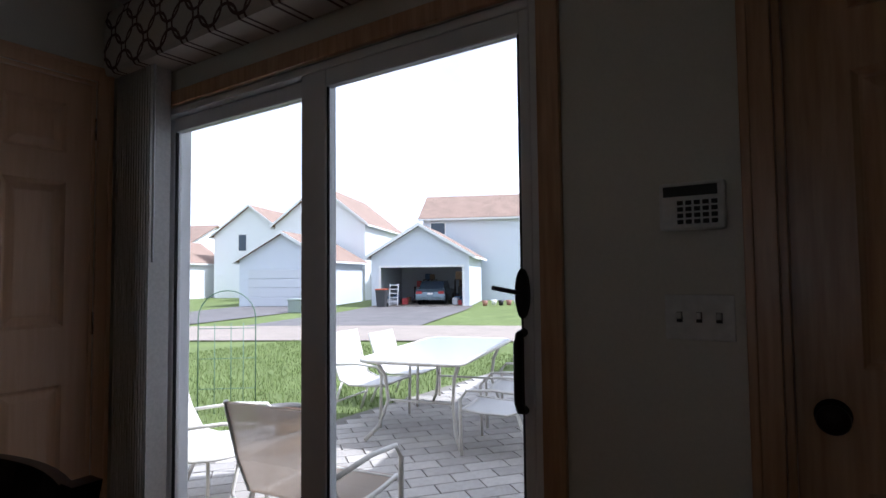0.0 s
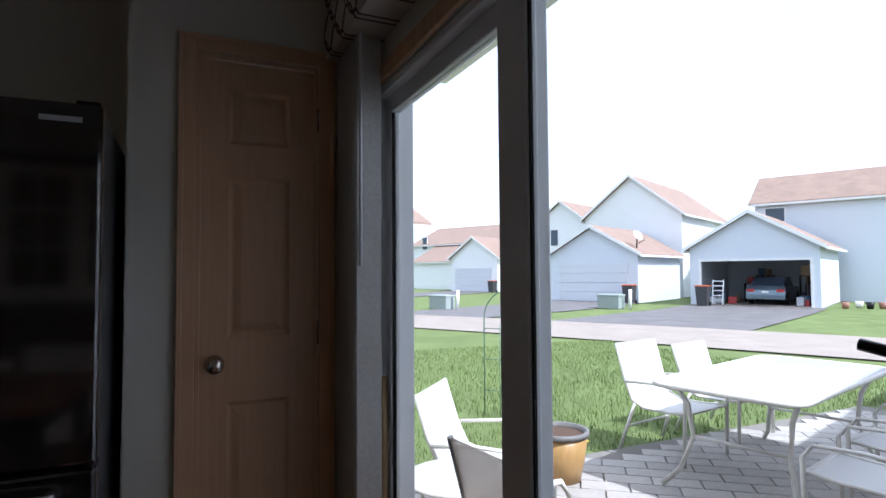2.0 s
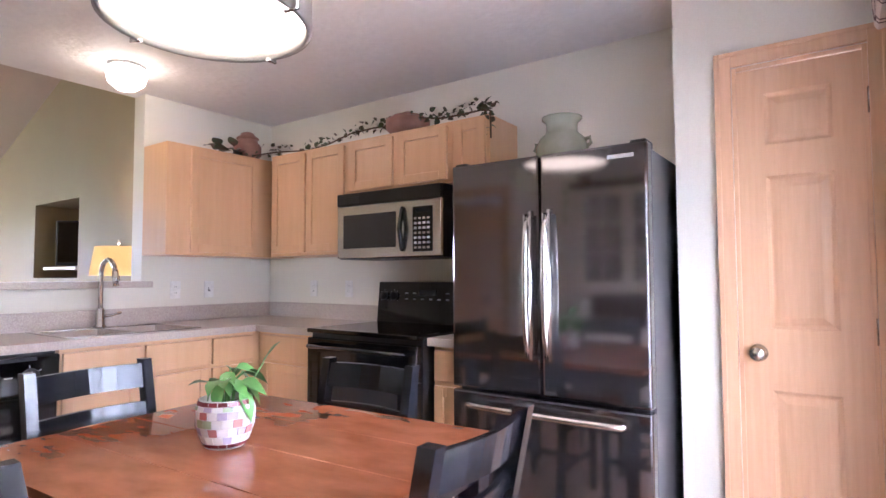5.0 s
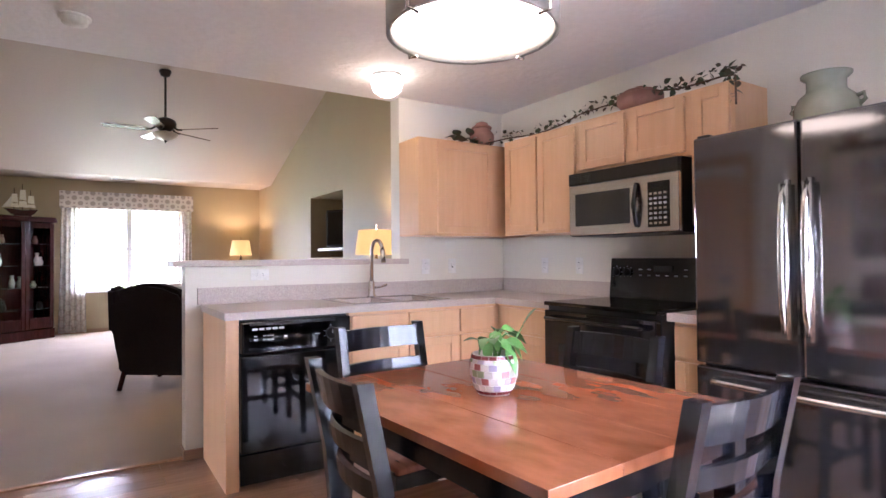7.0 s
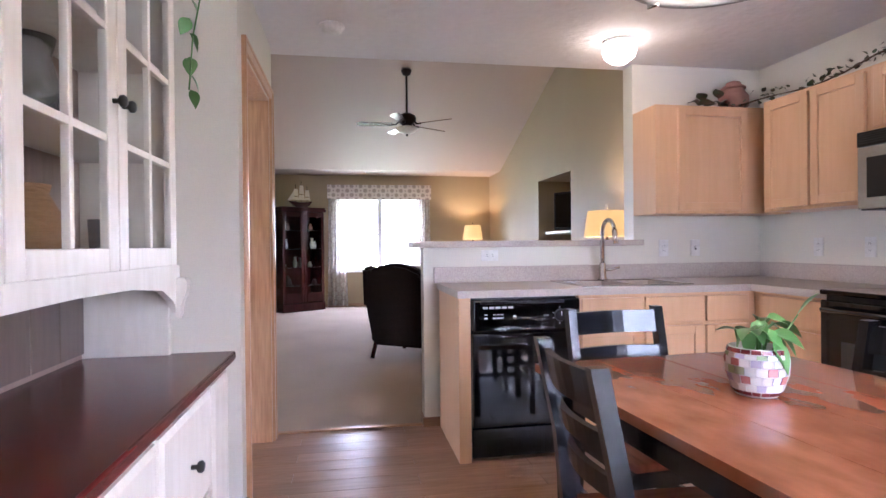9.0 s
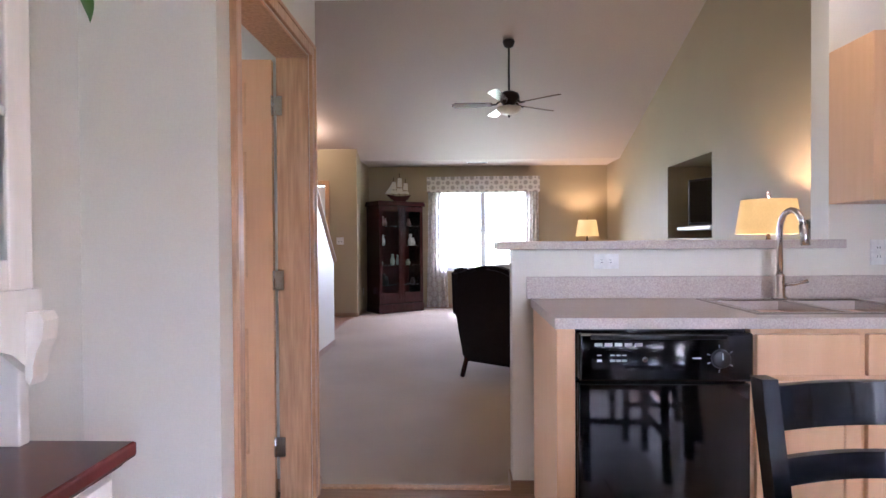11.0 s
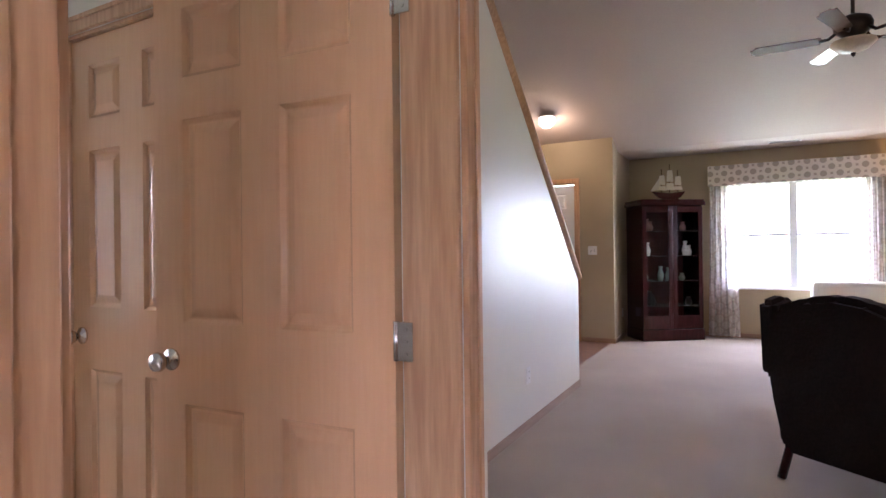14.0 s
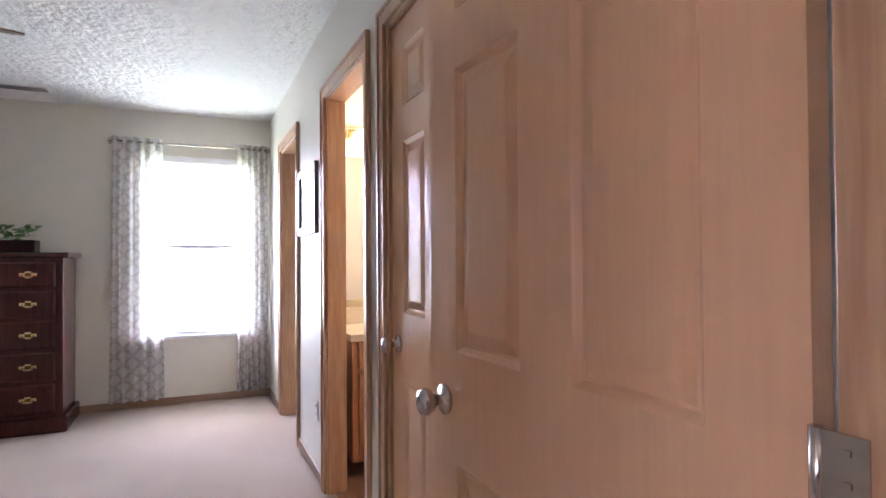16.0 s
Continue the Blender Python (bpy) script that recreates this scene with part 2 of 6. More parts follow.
def box(bm, a, b, bevel=0.0):
    lo, hi = [min(p) for p in zip(a, b)], [max(p) for p in zip(a, b)]
    r = bmesh.ops.create_cube(bm, size=1.0)
    for v in r["verts"]:
        v.co = Vector([(lo[i] + hi[i]) / 2 + v.co[i] * (hi[i] - lo[i]) for i in range(3)])
    if bevel:
        edges = list({e for v in r["verts"] for e in v.link_edges})
        bmesh.ops.bevel(bm, geom=edges, offset=min(bevel, 0.45 * min(hi[i] - lo[i] for i in range(3))), segments=2, affect="EDGES", profile=0.5)
    return bm


def B(*boxes, bevel=0.0):
    bm = bmesh.new()
    for a, b in boxes:
        box(bm, a, b, bevel)
    return bm


def raised(a, b, axis, depth=0.012, inset=0.03, both=True):
    """A panel between corners a and b with its faces along axis raised to a smaller field."""
    bm = B((a, b))
    lo, hi = Vector([min(p) for p in zip(a, b)]), Vector([max(p) for p in zip(a, b)])
    bm.faces.ensure_lookup_table()
    for f in list(bm.faces):
        if abs(f.normal[axis]) > 0.9:
            r = bmesh.ops.inset_individual(bm, faces=[f], thickness=inset, depth=depth)
    return bm


def lathe(profile, segs=24, at=(0, 0, 0)):
    bm = bmesh.new()
    rings = []
    for r, z in profile:
        if r < 1e-5:
            rings.append([bm.verts.new((at[0], at[1], at[2] + z))])
        else:
            rings.append([bm.verts.new((at[0] + r * math.cos(2 * math.pi * k / segs), at[1] + r * math.sin(2 * math.pi * k / segs), at[2] + z)) for k in range(segs)])
    for p, q in zip(rings, rings[1:]):
        for k in range(segs):
            k2 = (k + 1) % segs
            if len(p) == 1 and len(q) == 1:
                continue
            if len(p) == 1:
                bm.faces.new((p[0], q[k2], q[k]))
            elif len(q) == 1:
                bm.faces.new((p[k], p[k2], q[0]))
            else:
                bm.faces.new((p[k], p[k2], q[k2], q[k]))
    for f in bm.faces:
        f.smooth = True
    bmesh.ops.recalc_face_normals(bm, faces=bm.faces)
    return bm


def tube(bm, pts, r, segs=8, r2=None):
    """A round bar along points, tapering to r2."""
    pts = [Vector(p) for p in pts]
    r2 = r if r2 is None else r2
    rings = []
    up = Vector((0.3, 0.2, 1)).normalized()
    for i, p in enumerate(pts):
        d = (pts[min(i + 1, len(pts) - 1)] - pts[max(i - 1, 0)]).normalized()
        s = d.cross(up)
        s = s.normalized() if s.length > 0.05 else d.cross(Vector((1, 0, 0))).normalized()
        w = d.cross(s)
        rr = r + (r2 - r) * i / max(1, len(pts) - 1)
        rings.append([bm.verts.new(p + rr * (math.cos(2 * math.pi * k / segs) * s + math.sin(2 * math.pi * k / segs) * w)) for k in range(segs)])
    for p, q in zip(rings, rings[1:]):
        for k in range(segs):
            f = bm.faces.new((p[k], p[(k + 1) % segs], q[(k + 1) % segs], q[k]))
            f.smooth = True
    bm.faces.new(rings[0])
    bm.faces.new(rings[-1][::-1])
    return bm


def T(*bars, segs=8):
    bm = bmesh.new()
    for pts, r in bars:
        tube(bm, pts, r, segs)
    bmesh.ops.recalc_face_normals(bm, faces=bm.faces)
    return bm


def arc(c, r, a0, a1, plane="xz", n=8):
    out = []
    for k in range(n + 1):
        a = radians(a0 + (a1 - a0) * k / n)
        i, j = r * math.cos(a), r * math.sin(a)
        out.append({"xz": (c[0] + i, c[1], c[2] + j), "yz": (c[0], c[1] + i, c[2] + j), "xy": (c[0] + i, c[1] + j, c[2])}[plane])
    return out


def prism(outline, axis, a, b):
    """An outline of 2D points swept along an axis from a to b."""
    def put(p, s):
        q = list(p)
        q.insert(axis, s)
        return q
    bm = bmesh.new()
    lo = [bm.verts.new(put(p, a)) for p in outline]
    hi = [bm.verts.new(put(p, b)) for p in outline]
    n = len(outline)
    bm.faces.new(lo)
    bm.faces.new(hi[::-1])
    for k in range(n):
        bm.faces.new((lo[k], hi[k], hi[(k + 1) % n], lo[(k + 1) % n]))
    bmesh.ops.recalc_face_normals(bm, faces=bm.faces)
    return bm


def mesh(name, bm, material):
    me = bpy.data.meshes.new(name)
    bm.to_mesh(me)
    bm.free()
    me.materials.append(material)
    return me


def part(name, bm, material, parent, label=""):
    ob = new(name, mesh(name, bm, material))
    ob.parent = parent
    return tagged(ob, label)


def thing(name, label, category, m=None, group=""):
    ob = new(name)
    if m is not None:
        ob.matrix_world = m
    return tagged(ob, label, category, group)


def solo(name, bm, material, label, category, m=None, group=""):
    ob = new(name, mesh(name, bm, material))
    if m is not None:
        ob.matrix_world = m
    return tagged(ob, label, category, group)


def setting(name, bm, material, label="", category=""):
    return tagged(new(name, mesh(name, bm, material)), label, category, kind="structure")


# ---- the shell ----
KC = 2.37   # kitchen ceiling
LFLAT = 2.52
BC = 2.44
# unseen slab over the bedroom window, added to trim the sun patch indoors
setting("unseen_sun_block_east", B(((6.12, -3.0, 2.52), (7.6, 1.8, 2.62)), ((6.0, -3.0, 2.50), (6.12, 1.8, 2.60))), WALL)
# unseen slab above the patio door, added to keep sun off the pantry door
setting("unseen_sun_block_north", B(((-3.2, 1.80, 2.46), (0.6, 2.55, 2.60))), WALL)
setting("wall_kitchen_west", B(((-2.49, -2.35, 0), (-2.37, 0.96, KC + 0.1))), WALL)
setting("wall_pantry", B(((-2.14, 0.84, 0), (-2.02, 1.05, KC)), ((-2.14, 1.47, 0), (-2.02, 1.64, KC)), ((-2.14, 1.05, 2.0), (-2.02, 1.47, KC)), ((-2.37, 0.84, 0), (-2.14, 0.96, KC))), WALL)
setting("wall_kitchen_north", B(((-3.0, 1.64, -0.3), (-1.885, 1.80, 2.6)), ((-0.13, 1.64, -0.3), (0.36, 1.80, 2.6)), ((1.16, 1.64, -0.3), (6.2, 1.80, 2.6)),
                                ((-1.885, 1.64, 1.89), (-0.13, 1.80, 2.6)), ((0.36, 1.64, 2.0), (1.16, 1.80, 2.6)), ((-1.885, 1.64, -0.3), (-0.13, 1.80, 0.0)), ((0.36, 1.64, -0.3), (1.16, 1.80, 0))), WALL)
setting("wall_kitchen_south", B(((-2.37, -2.33, 0), (-1.40, -2.20, KC))), WALL)
setting("wall_half_bar", B(((-1.40, -2.33, 0), (0.045, -2.20, 1.138))), WALL)
setting("wall_header", B(((-2.42, -2.33, KC + 0.06), (1.75, -2.21, 5.2))), WALL)
setting("wall_kitchen_east", B(((0.97, -1.295, 0), (1.115, -1.15, KC)), ((0.97, -2.23, 0), (1.115, -2.11, KC)), ((0.97, -2.11, 2.03), (1.115, -1.295, KC)), ((1.115, -1.27, 0), (1.37, -1.15, KC)), ((1.37, -1.27, 0), (1.49, 1.64, BC))), WALL)
setting("wall_bedroom_south", B(((1.115, -2.30, 0), (1.93, -2.20, BC)), ((2.69, -2.30, 0), (2.94, -2.20, BC)), ((3.68, -2.30, 0), (4.53, -2.20, BC)), ((5.27, -2.30, 0), (6.12, -2.20, BC)),
                                ((1.93, -2.30, 2.04), (2.69, -2.20, BC)), ((2.94, -2.30, 2.04), (3.68, -2.20, BC)), ((4.53, -2.30, 2.04), (5.27, -2.20, BC))), WALL)
setting("wall_bedroom_east", B(((6.0, -2.20, 0), (6.12, -2.05, BC)), ((6.0, -1.20, 0), (6.12, 1.64, BC)), ((6.0, -2.05, 0), (6.12, -1.20, 0.57)), ((6.0, -2.05, 2.08), (6.12, -1.20, BC))), WALL)
setting("wall_living_west", B(((-2.42, -9.67, 0), (-2.30, -6.65, 5.2)), ((-2.42, -5.42, 0), (-2.30, -2.33, 5.2)), ((-2.42, -6.65, 0), (-2.30, -5.42, 1.20)), ((-2.42, -6.65, 2.09), (-2.30, -5.42, 5.2)),
                              ((-2.92, -6.75, 1.1), (-2.86, -5.32, 2.2)), ((-2.86, -6.75, 1.1), (-2.42, -6.65, 2.2)), ((-2.86, -5.42, 1.1), (-2.42, -5.32, 2.2)), ((-2.86, -6.65, 1.1), (-2.42, -5.42, 1.2)), ((-2.86, -6.65, 2.09), (-2.42, -5.42, 2.2))), SAGE)
setting("wall_living_south", B(((-2.30, -9.67, 0), (-0.90, -9.55, 2.7)), ((0.68, -9.67, 0), (2.05, -9.55, 2.7)), ((-0.90, -9.67, 0), (0.68, -9.55, 0.68)), ((-0.90, -9.67, 2.08), (0.68, -9.55, 2.7))), SAGE)
setting("wall_entry", B(((1.93, -9.55, 0), (2.05, -8.38, 2.9)), ((2.05, -8.50, 0), (2.42, -8.38, 2.9)), ((3.33, -8.50, 0), (4.3, -8.38, 2.9)), ((2.42, -8.50, 2.1), (3.33, -8.38, 2.9))), SAGE)
setting("wall_entry_east", B(((4.2, -8.38, 0), (4.3, -4.4, 4.2))), SAGE)
# half wall beside the stairs, its top sloping with the flight
setting("wall_stair", prism([(-2.30, 0), (-5.97, 0), (-5.97, 0.93), (-3.6, 3.05), (-2.30, 3.05)], 0, 1.75, 1.86), WALL)
setting("wall_stair_upper", B(((1.75, -3.2, 2.9), (1.86, -2.30, 5.2)), ((2.86, -4.4, 0), (2.96, -2.3, 5.0)), ((2.96, -4.4, 0), (4.3, -4.3, 5.0)), ((1.86, -2.42, 2.50), (2.86, -2.30, 5.2))), WALL)
stairs = prism([(-5.75, 0)] + [p for k in range(13) for p in ((-5.75 + 0.26 * k, 0.185 * (k + 1)), (-5.75 + 0.26 * (k + 1), 0.185 * (k + 1)))] + [(-2.37, 0)], 0, 1.86, 2.86)
setting("stairs", stairs, CARPET, "beige carpeted stair flight behind the half wall", "stairs")
setting("wall_bath", B(((4.25, -4.3, 0), (4.37, -2.30, BC)), ((2.96, -4.3, 0), (4.25, -4.2, BC))), mat("cream_bath_paint", (0.72, 0.63, 0.45), 0.6, scale=140, bump=0.05))
setting("wall_closet", B(((4.37, -3.3, 0), (5.6, -3.2, BC)), ((5.5, -3.2, 0), (5.6, -2.3, BC)), ((1.86, -2.6, 0), (2.86, -2.5, BC))), WALL)
setting("ceiling_kitchen", B(((-2.49, -2.33, KC), (1.49, 1.70, KC + 0.06))), CEIL_K)
setting("ceiling_bedroom", B(((1.10, -2.30, BC), (6.12, 1.70, BC + 0.06)), ((1.86, -4.4, BC), (5.6, -2.30, BC + 0.06))), CEIL)
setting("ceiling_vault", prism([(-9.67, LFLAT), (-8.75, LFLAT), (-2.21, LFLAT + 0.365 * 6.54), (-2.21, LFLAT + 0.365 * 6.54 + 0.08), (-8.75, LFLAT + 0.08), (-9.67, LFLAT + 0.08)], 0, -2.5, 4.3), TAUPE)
setting("floor_living", B(((-2.42, -9.67, -0.12), (1.98, -2.24, 0.0)), ((1.98, -6.1, -0.12), (4.3, -2.30, 0.0))), CARPET)
setting("floor_bedroom", B(((1.115, -2.24, -0.12), (6.12, 1.70, 0.0)), ((4.37, -3.3, -0.12), (5.6, -2.24, 0.0))), CARPET)
setting("floor_entry", B(((1.98, -8.5, -0.12), (4.3, -6.1, 0.004))), TILE)
setting("floor_bath", B(((1.98, -4.4, -0.12), (4.37, -2.24, 0.003))), PLANK)
setting("floor_kitchen", B(((-2.49, -2.24, -0.12), (1.49, 1.66, -0.012))), SUBFLOOR)
setting("threshold", B(((0.045, -2.26, 0.0), (0.97, -2.22, 0.010)), bevel=0.004), OAK)


def casing(name, axis, face, side, a, b, top, w=0.058, t=0.016, material=OAK, depth=0.13, lining=True):
    """Door casing on a wall face; axis: the wall's running axis; side: the way it stands proud; lining fills the opening."""
    def bx(p0, p1, q0, q1, z0, z1):
        return ((p0, q0, z0), (p1, q1, z1)) if axis == 0 else ((q0, p0, z0), (q1, p1, z1))
    f0, f1 = face, face + side * t
    bs = [bx(a - w, a, f0, f1, 0, top + w), bx(b, b + w, f0, f1, 0, top + w), bx(a, b, f0, f1, top, top + w)]
    f2 = face + side * (t + 0.006)
    bs += [bx(a - w, a - w + 0.018, f1, f2, 0, top + w), bx(b + w - 0.018, b + w, f1, f2, 0, top + w), bx(a - w + 0.018, b + w - 0.018, f1, f2, top + w - 0.018, top + w)]
    if lining:
        g0, g1 = face, face - side * depth
        bs += [bx(a, a + 0.016, g0, g1, 0, top), bx(b - 0.016, b, g0, g1, 0, top), bx(a + 0.016, b - 0.016, g0, g1, top - 0.016, top)]
    return setting(name, B(*bs, bevel=0.003), material, "oak door casing and jamb", "door casing")


casing("trim_pantry", 1, -2.02, 1, 1.05, 1.47, 2.0, material=PALEDOOR)
casing("trim_bedroom_door", 1, 0.97, -1, -2.11, -1.295, 2.03, depth=0.145)
casing("trim_bedroom_closet", 0, -2.20, 1, 1.93, 2.69, 2.04, depth=0.10)
casing("trim_bath", 0, -2.20, 1, 2.94, 3.68, 2.04, depth=0.10)
casing("trim_bedroom_far", 0, -2.20, 1, 4.53, 5.27, 2.04, depth=0.10)
casing("trim_side_door", 0, 1.64, -1, 0.36, 1.16, 2.0)
casing("trim_entry", 0, -8.38, 1, 2.42, 3.33, 2.1)
pat = B(((-1.94, 1.622, 0), (-1.883, 1.64, 1.945)), ((-0.132, 1.622, 0), (-0.075, 1.64, 1.945)), ((-1.883, 1.622, 1.887), (-0.132, 1.64, 1.945)), bevel=0.003)
setting("trim_patio", pat, OAK, "oak casing round the patio door", "door casing")


def base(name, *runs):
    setting(name, B(*runs, bevel=0.003), BASEWOOD, "low brown oak baseboard", "baseboard")


base("baseboard_bedroom", ((1.115, -2.2, 0), (1.87, -2.188, 0.06)), ((2.75, -2.2, 0), (2.88, -2.188, 0.06)), ((3.74, -2.2, 0), (4.47, -2.188, 0.06)), ((5.33, -2.2, 0), (5.988, -2.188, 0.06)), ((5.988, -2.2, 0), (6.0, 1.64, 0.06)))
base("baseboard_stair", ((1.738, -5.97, 0), (1.75, -2.33, 0.06)))
base("baseboard_living", ((-2.30, -9.55, 0), (1.93, -9.538, 0.06)), ((1.918, -9.538, 0), (1.93, -8.37, 0.06)), ((1.918, -8.38, 0), (2.36, -8.368, 0.06)), ((-2.30, -9.538, 0), (-2.288, -2.33, 0.06)))
base("baseboard_kitchen", ((-0.08, -2.2, 0), (0.057, -2.188, 0.06)), ((0.045, -2.33, 0), (0.057, -2.2, 0.06)), ((-2.02, 0.84, 0), (-2.008, 0.99, 0.06)), ((1.115, -1.15, 0), (1.37, -1.138, 0.06)), ((0.97, -1.15, 0), (1.115, -1.138, 0.06)), ((0.958, -1.235, 0), (0.97, -1.138, 0.06)), ((0.958, -2.23, 0), (0.97, -2.17, 0.06)))
cap = T(([(1.795, -6.02, 0.965), (1.795, -3.5, 3.22)], 0.045))
for v in cap.verts:
    v.co.x = 1.80 + (v.co.x - 1.795) * 1.7
setting("stair_rail_cap", cap, OAK, "oak cap rail sloping along the stair half wall", "handrail")


def coved(x0, x1, z0, z1, t, steps=((0.0, 0.0), (0.004, 0.004), (0.012, 0.0105), (0.018, 0.011), (0.042, 0.0035), (0.045, 0.003))):
    """Both faces of a moulded door panel: rings of (inset, depth), closed by a flat field."""
    bm = bmesh.new()
    for sgn, y in ((1, 0.0), (-1, t)):
        rings = [[bm.verts.new((px, y + sgn * dp, pz)) for px, pz in ((x0 + i, z0 + i), (x1 - i, z0 + i), (x1 - i, z1 - i), (x0 + i, z1 - i))] for i, dp in steps]
        for p, q in zip(rings, rings[1:]):
            for k in range(4):
                bm.faces.new((p[k], p[(k + 1) % 4], q[(k + 1) % 4], q[k]))
        bm.faces.new(rings[-1])
    bmesh.ops.recalc_face_normals(bm, faces=bm.faces)
    for f in bm.faces:
        if (f.normal.y > 0) == (f.calc_center_median().y < t / 2):
            f.normal_flip()
    return bm


def panel_door(name, label, w, h, m, material, knob=0.065, knob_z=0.915, cols=2, rows=((0.22, 0.80), (1.03, 1.61), (1.73, 1.93)), hinges=True, structure=True, t=0.035, knobmat=None):
    """A panel door, hinge edge at x=0, running along x, thickness along y."""
    d = thing(name, label, "door", m)
    if structure:
        tagged(d, kind="structure")
    k = h / 2.03
    rows = [(a * k, b * k) for a, b in rows]
    st = 0.115 if cols == 2 else 0.10
    mid = 0.13
    pw = (w - 2 * st - mid) / 2 if cols == 2 else w - 2 * st
    xs = [st + i * (pw + mid) for i in range(cols)]
    bs = [((0, 0, 0.008), (st, t, h)), ((w - st, 0, 0.008), (w, t, h))]
    zs = [0.008] + [z for r in rows for z in r] + [h]
    for a, b in zip(zs[::2], zs[1::2]):
        bs.append(((st, 0, a), (w - st, t, b)))
    if cols == 2:
        for a, b in rows:
            bs.append(((st + pw, 0, a), (st + pw + mid, t, b)))
    part("frame", B(*bs), material, d)
    for x in xs:
        for a, b in rows:
            part("panel", coved(x, x + pw, a, b, t), material, d)
    if knob:
        for s, y in ((1, t), (-1, 0)):
            kb = lathe([(0.0, 0.0), (0.031, 0.0), (0.031, 0.006), (0.012, 0.010), (0.011, 0.026), (0.022, 0.032), (0.028, 0.045), (0.024, 0.058), (0.0, 0.063)], 20)
            bmesh.ops.transform(kb, matrix=Matrix.Translation((w - knob, y, knob_z)) @ Matrix.Rotation(radians(-90 * s), 4, "X"), verts=kb.verts)
            part("door_knob", kb, knobmat or NICKEL, d, "satin nickel round knob")
    if hinges:
        for z in (0.25, 1.01, 1.80):
            hb = T(([(-0.006, t + 0.006, z - 0.045), (-0.006, t + 0.006, z + 0.045)], 0.007))
            box(hb, (-0.004, t - 0.002, z - 0.044), (0.0, t + 0.004, z + 0.044))
            box(hb, (-0.050, t + 0.005, z - 0.044), (-0.010, t + 0.009, z + 0.044))
            for s in (-0.028, 0.0, 0.028):
                box(hb, (-0.036, t + 0.009, z + s - 0.003), (-0.030, t + 0.0105, z + s + 0.003))
            part("hinge", hb, STEEL, d, "steel butt hinge with screws")
    return d


panel_door("door_bedroom", "oak-grained six-panel door standing open against the wall", 0.80, 2.01, pose(1.14, -2.132, 0, 0, 0, 3.4), DOORWOOD)
panel_door("door_bedroom_closet", "closed oak-grained six-panel closet door", 0.74, 2.02, pose(1.94, -2.25, 0), DOORWOOD, hinges=False)
panel_door("door_pantry", "narrow closed light-oak three-panel pantry door", 0.41, 1.98, pose(-2.06, 1.465, 0, 0, 0, -90), PALEDOOR, cols=1, knob=0.06)
panel_door("door_side", "closed dark-stained side door by the alarm keypad", 0.77, 1.98, pose(1.14, 1.72, 0, 0, 0, 180), OAK, knobmat=BRONZE, hinges=False)
ed = panel_door("door_entry", "white panelled front door with a small glazed light", 0.88, 2.07, pose(3.315, -8.41, 0, 0, 0, 180), WHITEVINYL, hinges=False)
# pane emits by itself, in place of daylight coming through the glass
part("door_light", B(((0.25, -0.008, 1.66), (0.63, 0.043, 1.84)), bevel=0.004), mat("daylight_glow_glass", (0.85, 0.9, 0.95), 0.2, emit=(0.9, 0.95, 1.0), emit_strength=0.10), ed, "small glazed light with a daylight glow in its material")

# ---- kitchen ----
I4 = Matrix.Identity(4)


def pull_door(parent, name, a, b, axis, out, material=MAPLE):
    """A framed cabinet front between a and b, thin along axis, its recessed panel a part of it."""
    lo, hi = [min(p) for p in zip(a, b)], [max(p) for p in zip(a, b)]
    run = 1 - axis
    w = 0.05
    bs = []
    for c0, c1 in ((lo[run], lo[run] + w), (hi[run] - w, hi[run])):
        p, q = list(lo), list(hi)
        p[run], q[run] = c0, c1
        bs.append((tuple(p), tuple(q)))
    for z0, z1 in ((lo[2], lo[2] + w), (hi[2] - w, hi[2])):
        p, q = list(lo), list(hi)
        p[run], q[run] = lo[run] + w, hi[run] - w
        p[2], q[2] = z0, z1
        bs.append((tuple(p), tuple(q)))
    d = part(name, B(*bs, bevel=0.003), material, parent)
    p, q = list(lo), list(hi)
    p[run], q[run], p[2], q[2] = lo[run] + w - 0.002, hi[run] - w + 0.002, lo[2] + w - 0.002, hi[2] - w + 0.002
    if out > 0:
        q[axis] = hi[axis] - 0.011
    else:
        p[axis] = lo[axis] + 0.011
    part("panel", B((tuple(p), tuple(q))), material, d)
    return d


def upper(label, y0, y1, z0, z1, doors):
    c = thing("wall_cabinet", label, "kitchen cabinet", group="wall cabinets")
    part("body", B(((-2.37, y0, z0), (-2.07, y1, z1)), bevel=0.002), MAPLE, c)
    for a, b in doors:
        pull_door(c, "door", (-2.07, a, z0 + 0.02), (-2.05, b, z1 - 0.02), 0, 1)
    return c


upper("honey maple wall cabinet with two tall doors", -1.80, -1.07, 1.34, 2.03, [(-1.77, -1.445), (-1.425, -1.09)])
upper("honey maple wall cabinet above the microwave", -1.07, -0.29, 1.70, 2.03, [(-1.04, -0.70), (-0.66, -0.32)])
upper("narrow honey maple wall cabinet beside the fridge", -0.29, -0.06, 1.34, 2.03, [(-0.27, -0.08)])
cc = thing("wall_cabinet", "honey maple corner wall cabinet above the counter", "kitchen cabinet", group="wall cabinets")
part("body", B(((-2.37, -2.2, 1.34), (-1.40, -1.92, 2.03)), bevel=0.002), MAPLE, cc)
pull_door(cc, "door", (-2.04, -1.92, 1.36), (-1.55, -1.90, 2.01), 1, 1)


def base_unit(label, a, b, axis, fronts):
    c = thing("base_cabinet", label, "kitchen cabinet", group="base cabinets")
    part("body", B((a, b), bevel=0.002), MAPLE, c)
    for p, q in fronts:
        if q[2] - p[2] < 0.2:
            part("drawer", B((p, q), bevel=0.004), MAPLE, c)
        else:
            pull_door(c, "door", p, q, axis, 1)
    return c


